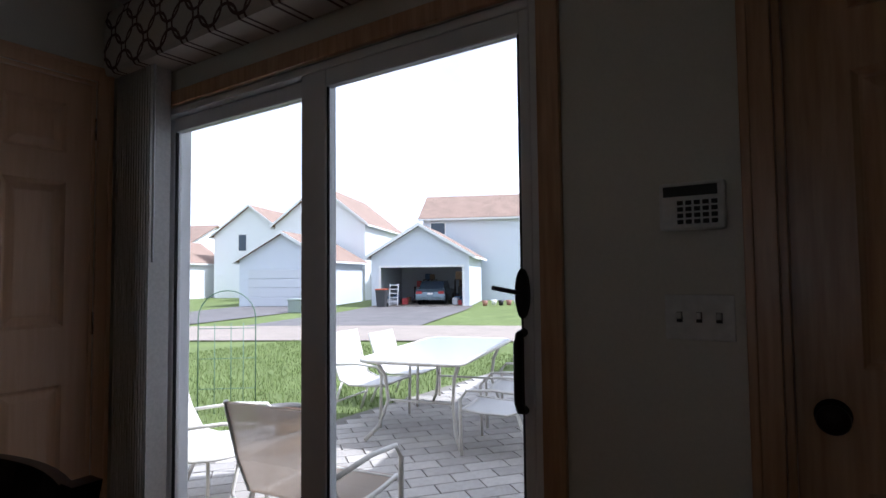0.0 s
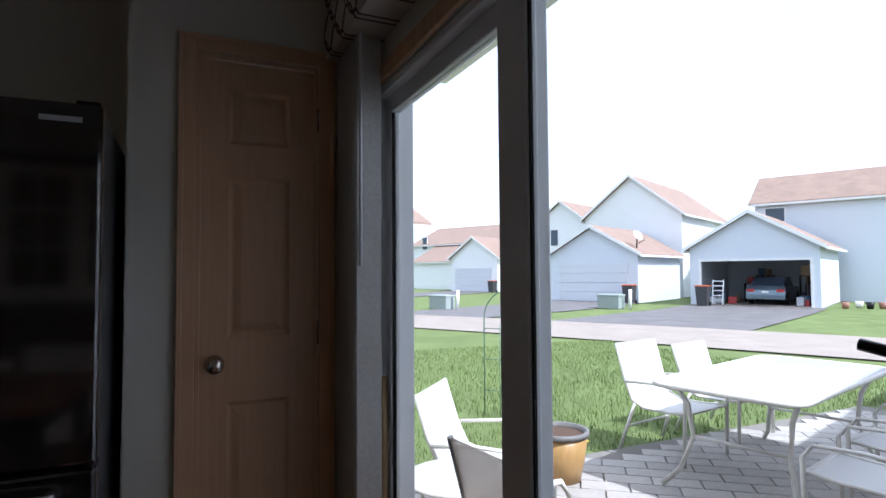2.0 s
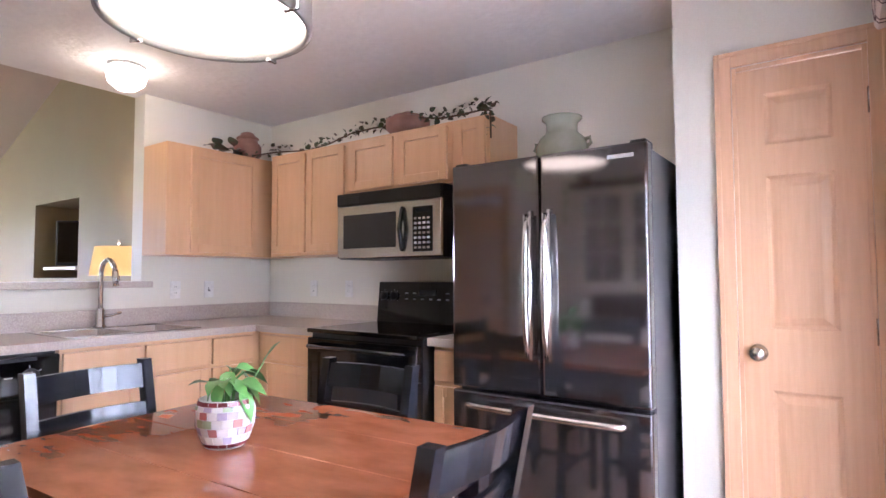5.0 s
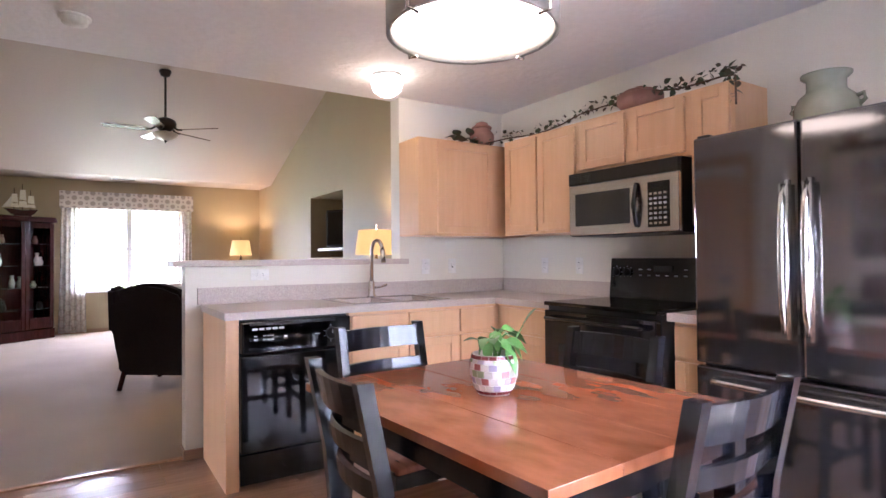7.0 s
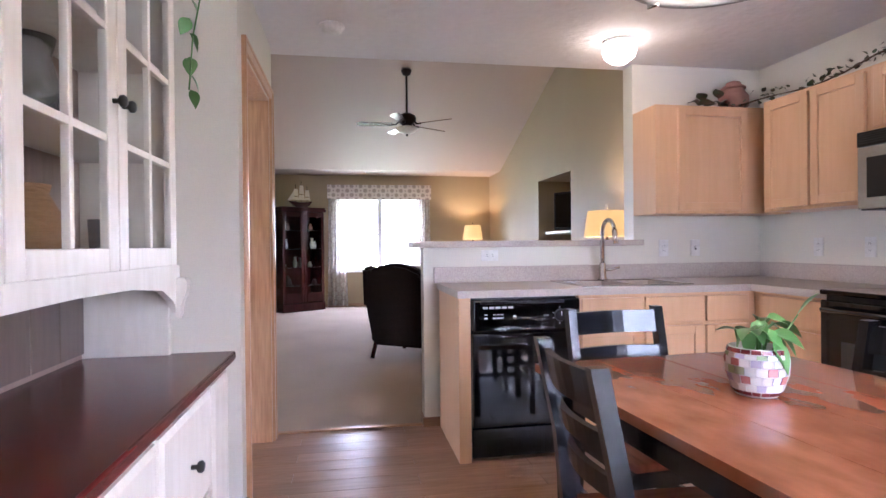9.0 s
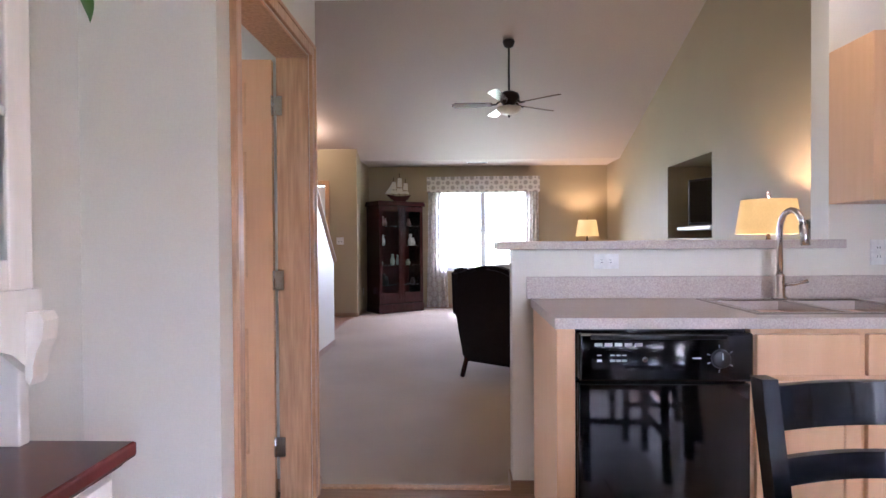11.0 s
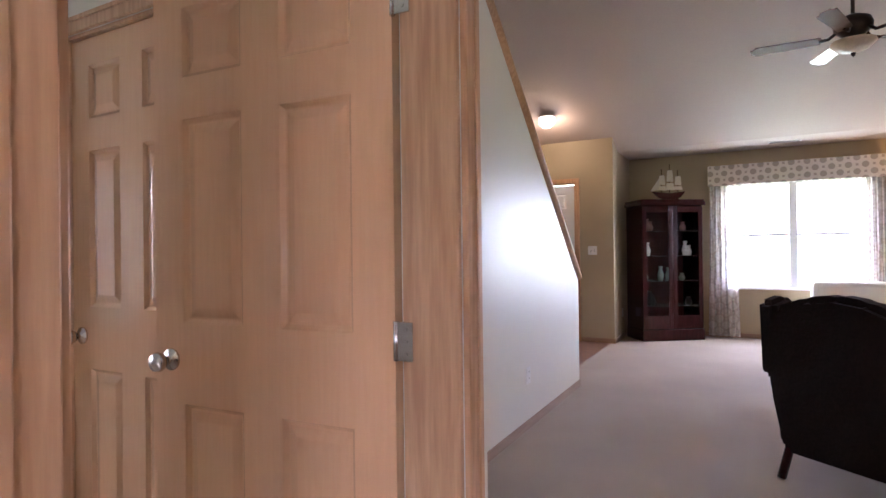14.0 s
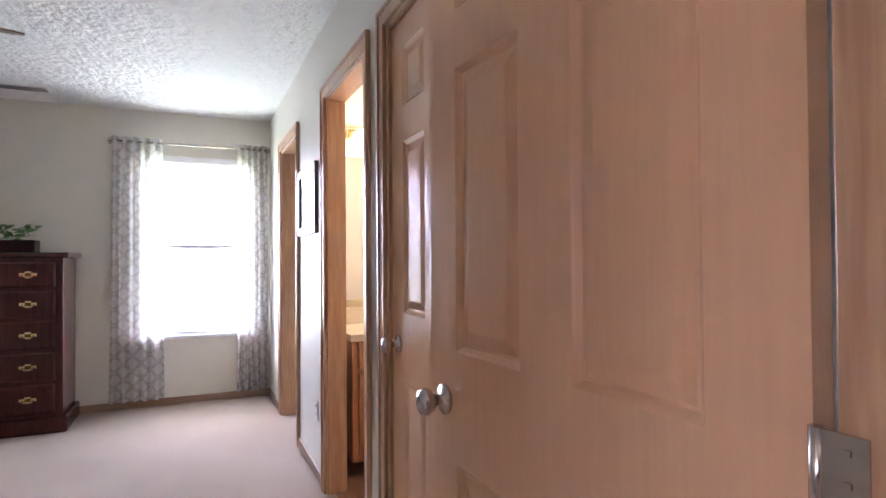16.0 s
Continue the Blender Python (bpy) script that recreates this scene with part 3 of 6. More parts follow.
def south_fronts(x0, x1, split=1):
    out = []
    w = (x1 - x0) / split
    for k in range(split):
        a, b = x0 + k * w + 0.012, x0 + (k + 1) * w - 0.012
        out += [((a, -1.555, 0.71), (b, -1.535, 0.855)), ((a, -1.555, 0.13), (b, -1.535, 0.69))]
    return out


base_unit("honey maple sink base cabinet with two doors", (-1.47, -2.18, 0.10), (-0.72, -1.555, 0.874), 1, south_fronts(-1.47, -0.72, 2))
base_unit("honey maple corner base cabinet", (-2.35, -2.18, 0.10), (-1.47, -1.555, 0.874), 1, south_fronts(-1.76, -1.47))
base_unit("narrow honey maple base cabinet beside the range", (-2.35, -1.553, 0.10), (-1.80, -0.985, 0.874), 0, [((-1.80, -1.50, 0.71), (-1.78, -1.01, 0.855)), ((-1.80, -1.50, 0.13), (-1.78, -1.01, 0.69))])
base_unit("slim honey maple base cabinet beside the fridge", (-2.35, -0.215, 0.10), (-1.80, -0.075, 0.874), 0, [((-1.80, -0.205, 0.71), (-1.78, -0.085, 0.855)), ((-1.80, -0.205, 0.13), (-1.78, -0.085, 0.69))])
solo("cabinet_end_panel", B(((-0.115, -2.18, 0.0), (-0.05, -1.55, 0.874)), bevel=0.003), MAPLE, "honey maple end panel closing the dishwasher bay", "end panel")
for a, b in (((-1.78, -2.1, 0.0), (-0.74, -1.62, 0.098)), ((-2.3, -1.6, 0.0), (-1.86, -0.99, 0.098)), ((-2.3, -0.21, 0.0), (-1.86, -0.08, 0.098))):
    solo("toe_kick", B((a, b)), MATTBLACK, "dark recessed plinth under the base cabinets", "plinth", group="plinths")
ct = thing("countertop", "speckled beige laminate countertop with a low backsplash", "countertop")
SX0, SX1, SY0, SY1 = -1.42, -0.80, -2.06, -1.63
for a, b in (((-0.79, -2.2, 0.876), (-0.04, -1.52, 0.914)), ((-2.37, -2.2, 0.876), (-1.43, -1.52, 0.914)), ((-1.43, -1.64, 0.876), (-0.79, -1.52, 0.914)), ((-1.43, -2.2, 0.876), (-0.79, -2.05, 0.914)),
             ((-2.37, -1.52, 0.876), (-1.75, -0.985, 0.914)), ((-2.37, -0.222, 0.876), (-1.75, -0.07, 0.914))):
    part("slab", B((a, b)), LAMINATE, ct)
for a, b in (((-2.37, -2.2, 0.914), (-0.02, -2.178, 1.015)), ((-2.37, -2.178, 0.914), (-2.348, -0.985, 1.015)), ((-2.37, -0.222, 0.914), (-2.348, -0.07, 1.015))):
    part("backsplash", B((a, b), bevel=0.003), LAMINATE, ct)
solo("bar_top", B(((-1.46, -2.46, 1.14), (0.115, -2.165, 1.18)), bevel=0.004), LAMINATE, "speckled beige laminate ledge on the half wall", "bar top")
sk = thing("kitchen_sink", "double-bowl stainless steel sink set into the counter", "sink")
rim = B(((SX0 - 0.03, SY0 - 0.06, 0.914), (SX1 + 0.03, SY0, 0.920)), ((SX0 - 0.03, SY1, 0.914), (SX1 + 0.03, SY1 + 0.025, 0.920)), ((SX0 - 0.03, SY0, 0.914), (SX0, SY1, 0.920)), ((SX1, SY0, 0.914), (SX1 + 0.03, SY1, 0.920)), ((-1.125, SY0, 0.80), (-1.095, SY1, 0.920)))
part("rim", rim, STEEL, sk)
for a, b in ((SX0, -1.125), (-1.095, SX1)):
    part("bowl", B(((a, SY0, 0.74), (b, SY1, 0.745)), ((a, SY0, 0.745), (a + 0.004, SY1, 0.916)), ((b - 0.004, SY0, 0.745), (b, SY1, 0.916)), ((a, SY0, 0.745), (b, SY0 + 0.004, 0.916)), ((a, SY1 - 0.004, 0.745), (b, SY1, 0.916))), STEEL, sk)
fc = thing("kitchen_faucet", "brushed steel gooseneck faucet with a pull-down spray", "faucet", pose(-1.12, -2.09, 0.92))
part("base", lathe([(0, 0), (0.032, 0), (0.032, 0.006), (0.024, 0.014), (0.022, 0.10), (0.017, 0.11), (0, 0.11)]), STEEL, fc)
part("neck", T(([(0, 0, 0.10), (0, 0, 0.30)] + [(0, 0.085 - 0.085 * math.cos(radians(a)), 0.30 + 0.085 * math.sin(radians(a))) for a in range(15, 166, 15)], 0.013)), STEEL, fc)
part("spray_head", T(([(0, 0.167, 0.32), (0, 0.185, 0.235)], 0.017)), STEEL, fc)
part("lever", T(([(0.0, 0.0, 0.06), (-0.05, 0.02, 0.065), (-0.10, 0.035, 0.08)], 0.008)), STEEL, fc)

dw = thing("dishwasher", "glossy black dishwasher under the counter", "dishwasher")
part("body", B(((-0.715, -2.15, 0.10), (-0.118, -1.58, 0.872))), MATTBLACK, dw)
part("door", B(((-0.712, -1.58, 0.19), (-0.122, -1.535, 0.685)), bevel=0.006), GLOSSBLACK, dw)
part("kick_plate", B(((-0.712, -1.58, 0.02), (-0.122, -1.56, 0.175)), bevel=0.004), GLOSSBLACK, dw)
cp = part("control_panel", B(((-0.712, -1.58, 0.695), (-0.122, -1.515, 0.862)), bevel=0.008), GLOSSBLACK, dw)
kn = lathe([(0, 0), (0.034, 0), (0.030, 0.014), (0.026, 0.018), (0, 0.018)])
bmesh.ops.transform(kn, matrix=Matrix.Translation((-0.60, -1.515, 0.775)) @ Matrix.Rotation(radians(-90), 4, "X"), verts=kn.verts)
part("dial", kn, MATTBLACK, cp, "black timer dial")
GREY = mat("pale_print", (0.55, 0.57, 0.60), 0.5)
for x in (-0.19, -0.235, -0.255, -0.275):
    part("button", B(((x - 0.008, -1.515, 0.765), (x + 0.008, -1.511, 0.772)), ((x - 0.007, -1.515, 0.785), (x + 0.007, -1.513, 0.789))), GREY, cp)
for k in range(5):
    part("button", B(((-0.200 - 0.034 * k, -1.515, 0.818), (-0.174 - 0.034 * k, -1.512, 0.829)), bevel=0.001), GREY, cp, "pale push button")
for a in range(20, 341, 64):
    c, q = math.cos(radians(a)), math.sin(radians(a))
    part("tick_mark", T(([(-0.60 + 0.037 * c, -1.5145, 0.775 + 0.037 * q), (-0.60 + 0.048 * c, -1.5145, 0.775 + 0.048 * q)], 0.0018), segs=4), GREY, cp)
part("pointer", B(((-0.602, -1.4985, 0.775), (-0.598, -1.4965, 0.797))), GREY, cp, "pale pointer line on the dial")
part("print_line", B(((-0.535, -1.515, 0.775), (-0.505, -1.5135, 0.779))), GREY, cp)
part("handle_lip", B(((-0.62, -1.515, 0.842), (-0.16, -1.505, 0.858)), bevel=0.003), MATTBLACK, cp)
bd = lathe([(0, 0), (0.011, 0), (0.010, 0.003), (0, 0.003)], 16)
bmesh.ops.transform(bd, matrix=Matrix.Translation((-0.345, -1.515, 0.772)) @ Matrix.Rotation(radians(-90), 4, "X"), verts=bd.verts)
part("badge", bd, STEEL, cp, "plain round metal badge")

rg = thing("range", "glossy black electric range with a glass cooktop", "stove")
part("body", B(((-2.33, -0.98, 0.05), (-1.72, -0.225, 0.905))), MATTBLACK, rg)
part("cooktop", B(((-2.33, -0.98, 0.905), (-1.68, -0.225, 0.928)), bevel=0.005), GLOSSBLACK, rg)
od = part("oven_door", B(((-1.72, -0.975, 0.24), (-1.68, -0.23, 0.88)), bevel=0.006), GLOSSBLACK, rg)
part("window", B(((-1.68, -0.86, 0.40), (-1.677, -0.345, 0.70))), GREYGLASS, od)
part("handle", T(([(-1.68, -0.93, 0.84), (-1.635, -0.92, 0.84), (-1.635, -0.285, 0.84), (-1.68, -0.275, 0.84)], 0.012)), GLOSSBLACK, od)
part("drawer", B(((-1.72, -0.975, 0.06), (-1.685, -0.23, 0.225)), bevel=0.006), GLOSSBLACK, rg)
bgm = prism([(-2.33, 0.928), (-2.24, 0.928), (-2.265, 1.17), (-2.33, 1.17)], 1, -0.98, -0.225)
bg = part("backguard", bgm, GLOSSBLACK, rg)
for y in (-0.93, -0.85, -0.355, -0.275):
    kb = lathe([(0, 0), (0.026, 0), (0.022, 0.02), (0, 0.02)], 18)
    bmesh.ops.transform(kb, matrix=Matrix.Translation((-2.255, y, 1.085)) @ Matrix.Rotation(radians(84), 4, "Y"), verts=kb.verts)
    part("knob", kb, MATTBLACK, bg, "black burner knob with pale ticks")
    for a in range(0, 360, 45):
        c, q = math.cos(radians(a)), math.sin(radians(a))
        part("tick_mark", T(([(-2.254, y + 0.034 * c, 1.085 + 0.034 * q), (-2.254, y + 0.039 * c, 1.085 + 0.039 * q)], 0.0015), segs=4), GREY, bg)
part("clock_display", B(((-2.257, -0.66, 1.09), (-2.252, -0.54, 1.125))), GREYGLASS, bg)
for k in range(6):
    for z in (1.065, 1.10):
        if not (1.08 < z and -0.68 < -0.76 + 0.06 * k < -0.5):
            part("button", B(((-2.258, -0.765 + 0.06 * k, z), (-2.251, -0.745 + 0.06 * k, z + 0.006))), GREY, bg)

mwv = thing("microwave", "stainless over-the-range microwave with a black vent strip", "microwave")
part("body", B(((-2.37, -1.06, 1.305), (-2.0, -0.30, 1.69))), MATTBLACK, mwv)
part("vent_grille", B(((-2.0, -1.058, 1.615), (-1.972, -0.302, 1.688)), bevel=0.004), MATTBLACK, mwv)
for k in range(5):
    part("slat", B(((-1.973, -1.04, 1.63 + k * 0.011), (-1.969, -0.88, 1.635 + k * 0.011))), DARKSLOT, mwv)
mf = part("front", B(((-2.0, -1.058, 1.310), (-1.975, -0.302, 1.612)), bevel=0.004), STEEL, mwv)
part("window", B(((-1.976, -1.005, 1.365), (-1.972, -0.605, 1.56)), bevel=0.001), mat("speckled_grey_window", (0.035, 0.033, 0.032), 0.25, scale=300), mf, "grey mesh window")
part("keypad", B(((-1.976, -0.485, 1.335), (-1.972, -0.355, 1.575))), GLOSSBLACK, mf)
for i in range(4):
    for j in range(7):
        part("key", B(((-1.972, -0.475 + i * 0.029, 1.35 + j * 0.026), (-1.9705, -0.457 + i * 0.029, 1.362 + j * 0.026))), GREY if j % 3 else STEEL, mf)
part("display", B(((-1.972, -0.46, 1.545), (-1.9705, -0.38, 1.566))), GREYGLASS, mf)
part("handle", T(([(-1.975, -0.555, 1.345)] + [(-1.945 - 0.02 * abs(k) / 3, -0.555, 1.46 + k * 0.033) for k in range(-3, 4)] + [(-1.975, -0.555, 1.575)], 0.014)), GLOSSBLACK, mf)

fr = thing("refrigerator", "black stainless french-door refrigerator with a bottom freezer", "refrigerator")
part("body", B(((-2.35, -0.055, 0.03), (-1.79, 0.805, 1.68)), bevel=0.004), mat("dark_grey_cabinet_side", (0.06, 0.058, 0.062), 0.35, scale=200, bump=0.05), fr)
for a, b, h in ((-0.058, 0.372, 0.333), (0.380, 0.808, 0.416)):
    d = part("door", B(((-1.785, a, 0.715), (-1.724, b, 1.70)), bevel=0.010), BLACKSTEEL, fr)
    s = -1 if h < 0.37 else 1
    part("handle", T(([(-1.724, h, 1.47)] + [(-1.668 - 0.018 * (k / 6) ** 2, h, 1.165 + k * 0.048) for k in range(-6, 7)] + [(-1.724, h, 0.86)], 0.014)), STEEL, d, "long bowed steel handle")
fz = part("freezer_drawer", B(((-1.785, -0.058, 0.06), (-1.724, 0.808, 0.703)), bevel=0.010), BLACKSTEEL, fr)
part("handle", T(([(-1.724, 0.03, 0.655)] + [(-1.668 - 0.014 * (k / 6) ** 2, 0.375 + k * 0.055, 0.65) for k in range(-6, 7)] + [(-1.724, 0.72, 0.655)], 0.014)), STEEL, fz, "wide bowed steel handle")
part("hinge_cover", B(((-1.84, 0.74, 1.68), (-1.74, 0.80, 1.712)), bevel=0.006), MATTBLACK, fr)
part("hinge_cover", B(((-1.84, -0.05, 1.68), (-1.74, 0.01, 1.712)), bevel=0.006), MATTBLACK, fr)
part("brand_mark", B(((-1.7242, 0.66, 1.645), (-1.7228, 0.76, 1.660))), GREY, fr, "plain pale bar")

vs = thing("vase", "green glazed two-handled pottery urn on the fridge", "vase", pose(-2.0, 0.36, 1.681) @ Matrix.Scale(0.8, 4))
part("body", lathe([(0, 0), (0.115, 0), (0.135, 0.025), (0.148, 0.085), (0.146, 0.13), (0.128, 0.175), (0.095, 0.205), (0.088, 0.22), (0.088, 0.265), (0.112, 0.285), (0.114, 0.298), (0.10, 0.300), (0.078, 0.26), (0.075, 0.21), (0, 0.20)], 32), CELADON, vs)
for s in (-1, 1):
    part("handle", T(([(0, s * 0.125, 0.155), (0, s * 0.165, 0.165), (0, s * 0.170, 0.135), (0, s * 0.14, 0.11)], 0.011)), CELADON, vs)

# ---- greenery on the cabinets ----


def leaf(length, width, curl=0.15, m=Matrix()):
    bm = bmesh.new()
    n = 6
    rows = []
    for k in range(n + 1):
        t = k / n
        w = width * math.sin(math.pi * min(1.0, t ** 0.75 * 0.98 + 0.02)) * 0.5
        z = -curl * length * t * t
        rows.append([bm.verts.new(m @ Vector((s * w, t * length, z + abs(s) * w * 0.25))) for s in (-1, 0, 1)])
    for a, b in zip(rows, rows[1:]):
        for i in (0, 1):
            f = bm.faces.new((a[i], a[i + 1], b[i + 1], b[i]))
            f.smooth = True
    return bm


def join(*bms):
    out = bmesh.new()
    for b in bms:
        me = bpy.data.meshes.new("tmp")
        b.to_mesh(me)
        b.free()
        out.from_mesh(me)
        bpy.data.meshes.remove(me)
    return out


rnd = random.Random(5)
gl = thing("ivy_garland", "dark ivy garland trailing along the cabinet tops", "garland")
pts = [(-2.0, -2.06, 2.047), (-2.1, -1.8, 2.068), (-2.13, -1.5, 2.047), (-2.10, -1.25, 2.054), (-2.08, -1.05, 2.082), (-2.12, -0.9, 2.100), (-2.1, -0.75, 2.085), (-2.1, -0.55, 2.100), (-2.12, -0.4, 2.075), (-2.1, -0.25, 2.065), (-2.08, -0.12, 2.061), (-2.06, -0.05, 2.043), (-2.055, -0.045, 1.9)]
part("vine", T((pts, 0.005), segs=5), TWIG, gl)
for a, b in zip(pts, pts[1:]):
    for k in range(13):
        p = Vector(a).lerp(Vector(b), rnd.random()) + Vector((rnd.uniform(-0.03, 0.03), rnd.uniform(-0.03, 0.03), rnd.uniform(-0.01, 0.05)))
        m = Matrix.Translation(p) @ Euler((rnd.uniform(-1, 1.2), rnd.uniform(-1, 1), rnd.uniform(0, 6.28))).to_matrix().to_4x4()
        part("leaf", leaf(rnd.uniform(0.025, 0.045), rnd.uniform(0.02, 0.035), 0.2, m), DARKLEAF, gl)
for k in range(12):
    m = Matrix.Translation((-1.85 + rnd.uniform(-0.12, 0.12), -2.03 + rnd.uniform(-0.06, 0.10), 2.045 + rnd.uniform(0, 0.05))) @ Euler((rnd.uniform(-0.5, 0.8), rnd.uniform(-0.5, 0.5), rnd.uniform(0, 6.28))).to_matrix().to_4x4()
    part("leaf", leaf(0.10, 0.07, 0.3, m), DARKLEAF, gl, "broad green leaf")
jr = thing("clay_jar", "small lidded terracotta jar on the corner cabinet", "jar", pose(-2.05, -2.05, 2.03))
part("body", lathe([(0, 0), (0.06, 0), (0.095, 0.04), (0.095, 0.10), (0.065, 0.14), (0.065, 0.15), (0, 0.15)]), TERRACOTTA, jr)
part("lid", lathe([(0, 0.15), (0.075, 0.15), (0.078, 0.162), (0.05, 0.18), (0.045, 0.195), (0.02, 0.205), (0, 0.205)]), TERRACOTTA, jr)
bk = thing("clay_planter", "low terracotta planter on the cabinet above the microwave", "planter", pose(-2.15, -0.66, 2.03))
part("bowl", lathe([(0, 0), (0.10, 0), (0.13, 0.03), (0.13, 0.08), (0.12, 0.085), (0.11, 0.06), (0, 0.05)]), TERRACOTTA, bk)
part("lid", lathe([(0, 0.085), (0.115, 0.085), (0.09, 0.105), (0.03, 0.11), (0.025, 0.13), (0, 0.135)]), TERRACOTTA, bk)

# ---- dining set ----
tb = thing("dining_table", "cherry-topped dining table with black legs", "dining table", pose(-0.59, 0.05, 0, 0, 0, 3.5))
for k in range(4):
    x0 = -0.455 + k * 0.2275
    part("top_plank", B(((x0 + 0.0008, -0.57, 0.722), (x0 + 0.2267, 0.57, 0.75)), bevel=0.0015), CHERRY, tb)
for a, b in (((-0.39, -0.50, 0.63), (-0.37, 0.50, 0.722)), ((0.37, -0.50, 0.63), (0.39, 0.50, 0.722)), ((-0.37, -0.50, 0.63), (0.37, -0.48, 0.722)), ((-0.37, 0.48, 0.63), (0.37, 0.50, 0.722))):
    part("apron", B((a, b)), BLACKWOOD, tb)
for x in (-0.375, 0.375):
    for y in (-0.485, 0.485):
        lg = bmesh.new()
        box(lg, (x - 0.035, y - 0.035, 0), (x + 0.035, y + 0.035, 0.722), 0.004)
        for v in lg.verts:
            if v.co.z < 0.1:
                v.co.x, v.co.y = x + (v.co.x - x) * 0.65, y + (v.co.y - y) * 0.65
        part("leg", lg, BLACKWOOD, tb)


def slat(z, x0, x1, y, h, t=0.018, bow=0.03, lean=0.0):
    """A curved back slat from x0 to x1, bowed backwards."""
    bm = bmesh.new()
    n = 8
    prev = None
    for k in range(n + 1):
        s = k / n
        x = x0 + (x1 - x0) * s
        b = bow * math.sin(math.pi * s)
        ring = [bm.verts.new((x, y + b + d + lean * (zz - z), zz)) for d, zz in ((0, z), (t, z), (t, z + h), (0, z + h))]
        if prev:
            for i in range(4):
                bm.faces.new((prev[i], prev[(i + 1) % 4], ring[(i + 1) % 4], ring[i])).smooth = False
        else:
            bm.faces.new(ring[::-1])
        prev = ring
    bm.faces.new(prev)
    bmesh.ops.recalc_face_normals(bm, faces=bm.faces)
    return bm


ch = thing("dining_chair", "black ladder-back dining chair with a cherry wood seat", "chair", group="chairs round the table")
sb = B(((-0.205, -0.21, 0.435), (0.205, 0.19, 0.462)), bevel=0.010)
part("seat", sb, CHERRYSEAT, ch)
for s in (-1, 1):
    x = s * 0.19
    prof = [(0.215, 0), (0.255, 0), (0.205, 0.45), (0.225, 0.65), (0.275, 0.90), (0.235, 0.90), (0.185, 0.65), (0.165, 0.45)]
    part("back_post", prism(prof, 0, x - 0.017, x + 0.017), BLACKWOOD, ch)
    part("front_leg", B(((x - 0.018, -0.20, 0), (x + 0.018, -0.165, 0.435)), bevel=0.003), BLACKWOOD, ch)
    part("side_stretcher", B(((x - 0.01, -0.17, 0.20), (x + 0.01, 0.20, 0.23)), ((x - 0.01, -0.17, 0.39), (x + 0.01, 0.18, 0.435)), bevel=0.002), BLACKWOOD, ch)
part("front_apron", B(((-0.18, -0.195, 0.38), (0.18, -0.175, 0.435)), bevel=0.002), BLACKWOOD, ch)
part("stretcher", B(((-0.18, -0.02, 0.20), (0.18, 0.0, 0.23)), bevel=0.002), BLACKWOOD, ch)
part("top_rail", slat(0.80, -0.18, 0.18, 0.222, 0.085, lean=0.2), BLACKWOOD, ch)
part("slat", slat(0.70, -0.18, 0.18, 0.198, 0.05, lean=0.2), BLACKWOOD, ch)
part("slat", slat(0.60, -0.18, 0.18, 0.178, 0.05, lean=0.1), BLACKWOOD, ch)
ch.matrix_world = pose(-0.635, 0.505, 0, 0, 0, 2)
copy_thing(ch, pose(-0.245, 0.07, 0, 0, 0, -93))
copy_thing(ch, pose(-0.54, -0.50, 0, 0, 0, 184))
copy_thing(ch, pose(-0.875, 0.0, 0, 0, 0, 93))

pp = thing("potted_plant", "green pothos in a mosaic-tiled pot on the table", "houseplant", pose(-0.55, 0.0, 0.75) @ Matrix.Diagonal((0.87, 0.87, 1.02, 1)))
pot = part("pot", lathe([(0, 0), (0.058, 0), (0.066, 0.01), (0.085, 0.06), (0.086, 0.10), (0.078, 0.125), (0.072, 0.125), (0.078, 0.10), (0, 0.09)], 28), mat("pot_grout", (0.62, 0.58, 0.55), 0.6), pp)
part("soil", lathe([(0, 0.105), (0.076, 0.105)], 20), SOIL, pp)
cols = [mat("mosaic_white", (0.74, 0.70, 0.66), 0.2, vary=0.15), mat("mosaic_rose", (0.55, 0.22, 0.20), 0.2, vary=0.2), mat("mosaic_green", (0.36, 0.42, 0.25), 0.2, vary=0.2), mat("mosaic_lilac", (0.50, 0.44, 0.56), 0.2, vary=0.2), mat("mosaic_red", (0.22, 0.045, 0.045), 0.25)]
prof = [(0.004, 0.0615), (0.016, 0.0695), (0.036, 0.0775), (0.058, 0.0855), (0.080, 0.0870), (0.100, 0.0868), (0.112, 0.083), (0.124, 0.079)]
for j, ((z0, r0), (z1, r1)) in enumerate(zip(prof, prof[1:])):
    for k in range(18):
        a0, a1 = radians(20 * k + 10 * (j % 2) + 1.0), radians(20 * k + 10 * (j % 2) + 19)
        bm = bmesh.new()
        q = [(r0, a0, z0 + 0.001), (r0, a1, z0 + 0.001), (r1, a1, z1 - 0.001), (r1, a0, z1 - 0.001)]
        vi = [bm.verts.new((r * math.cos(a), r * math.sin(a), z)) for r, a, z in q]
        vo = [bm.verts.new(((r + 0.0022) * math.cos(a), (r + 0.0022) * math.sin(a), z)) for r, a, z in q]
        bm.faces.new(vo)
        for i in range(4):
            bm.faces.new((vi[i], vi[(i + 1) % 4], vo[(i + 1) % 4], vo[i]))
        c = cols[4] if j in (0, 6) else rnd.choice(cols[:1] * 3 + cols[1:4])
        part("mosaic_tile", bm, c, pot)
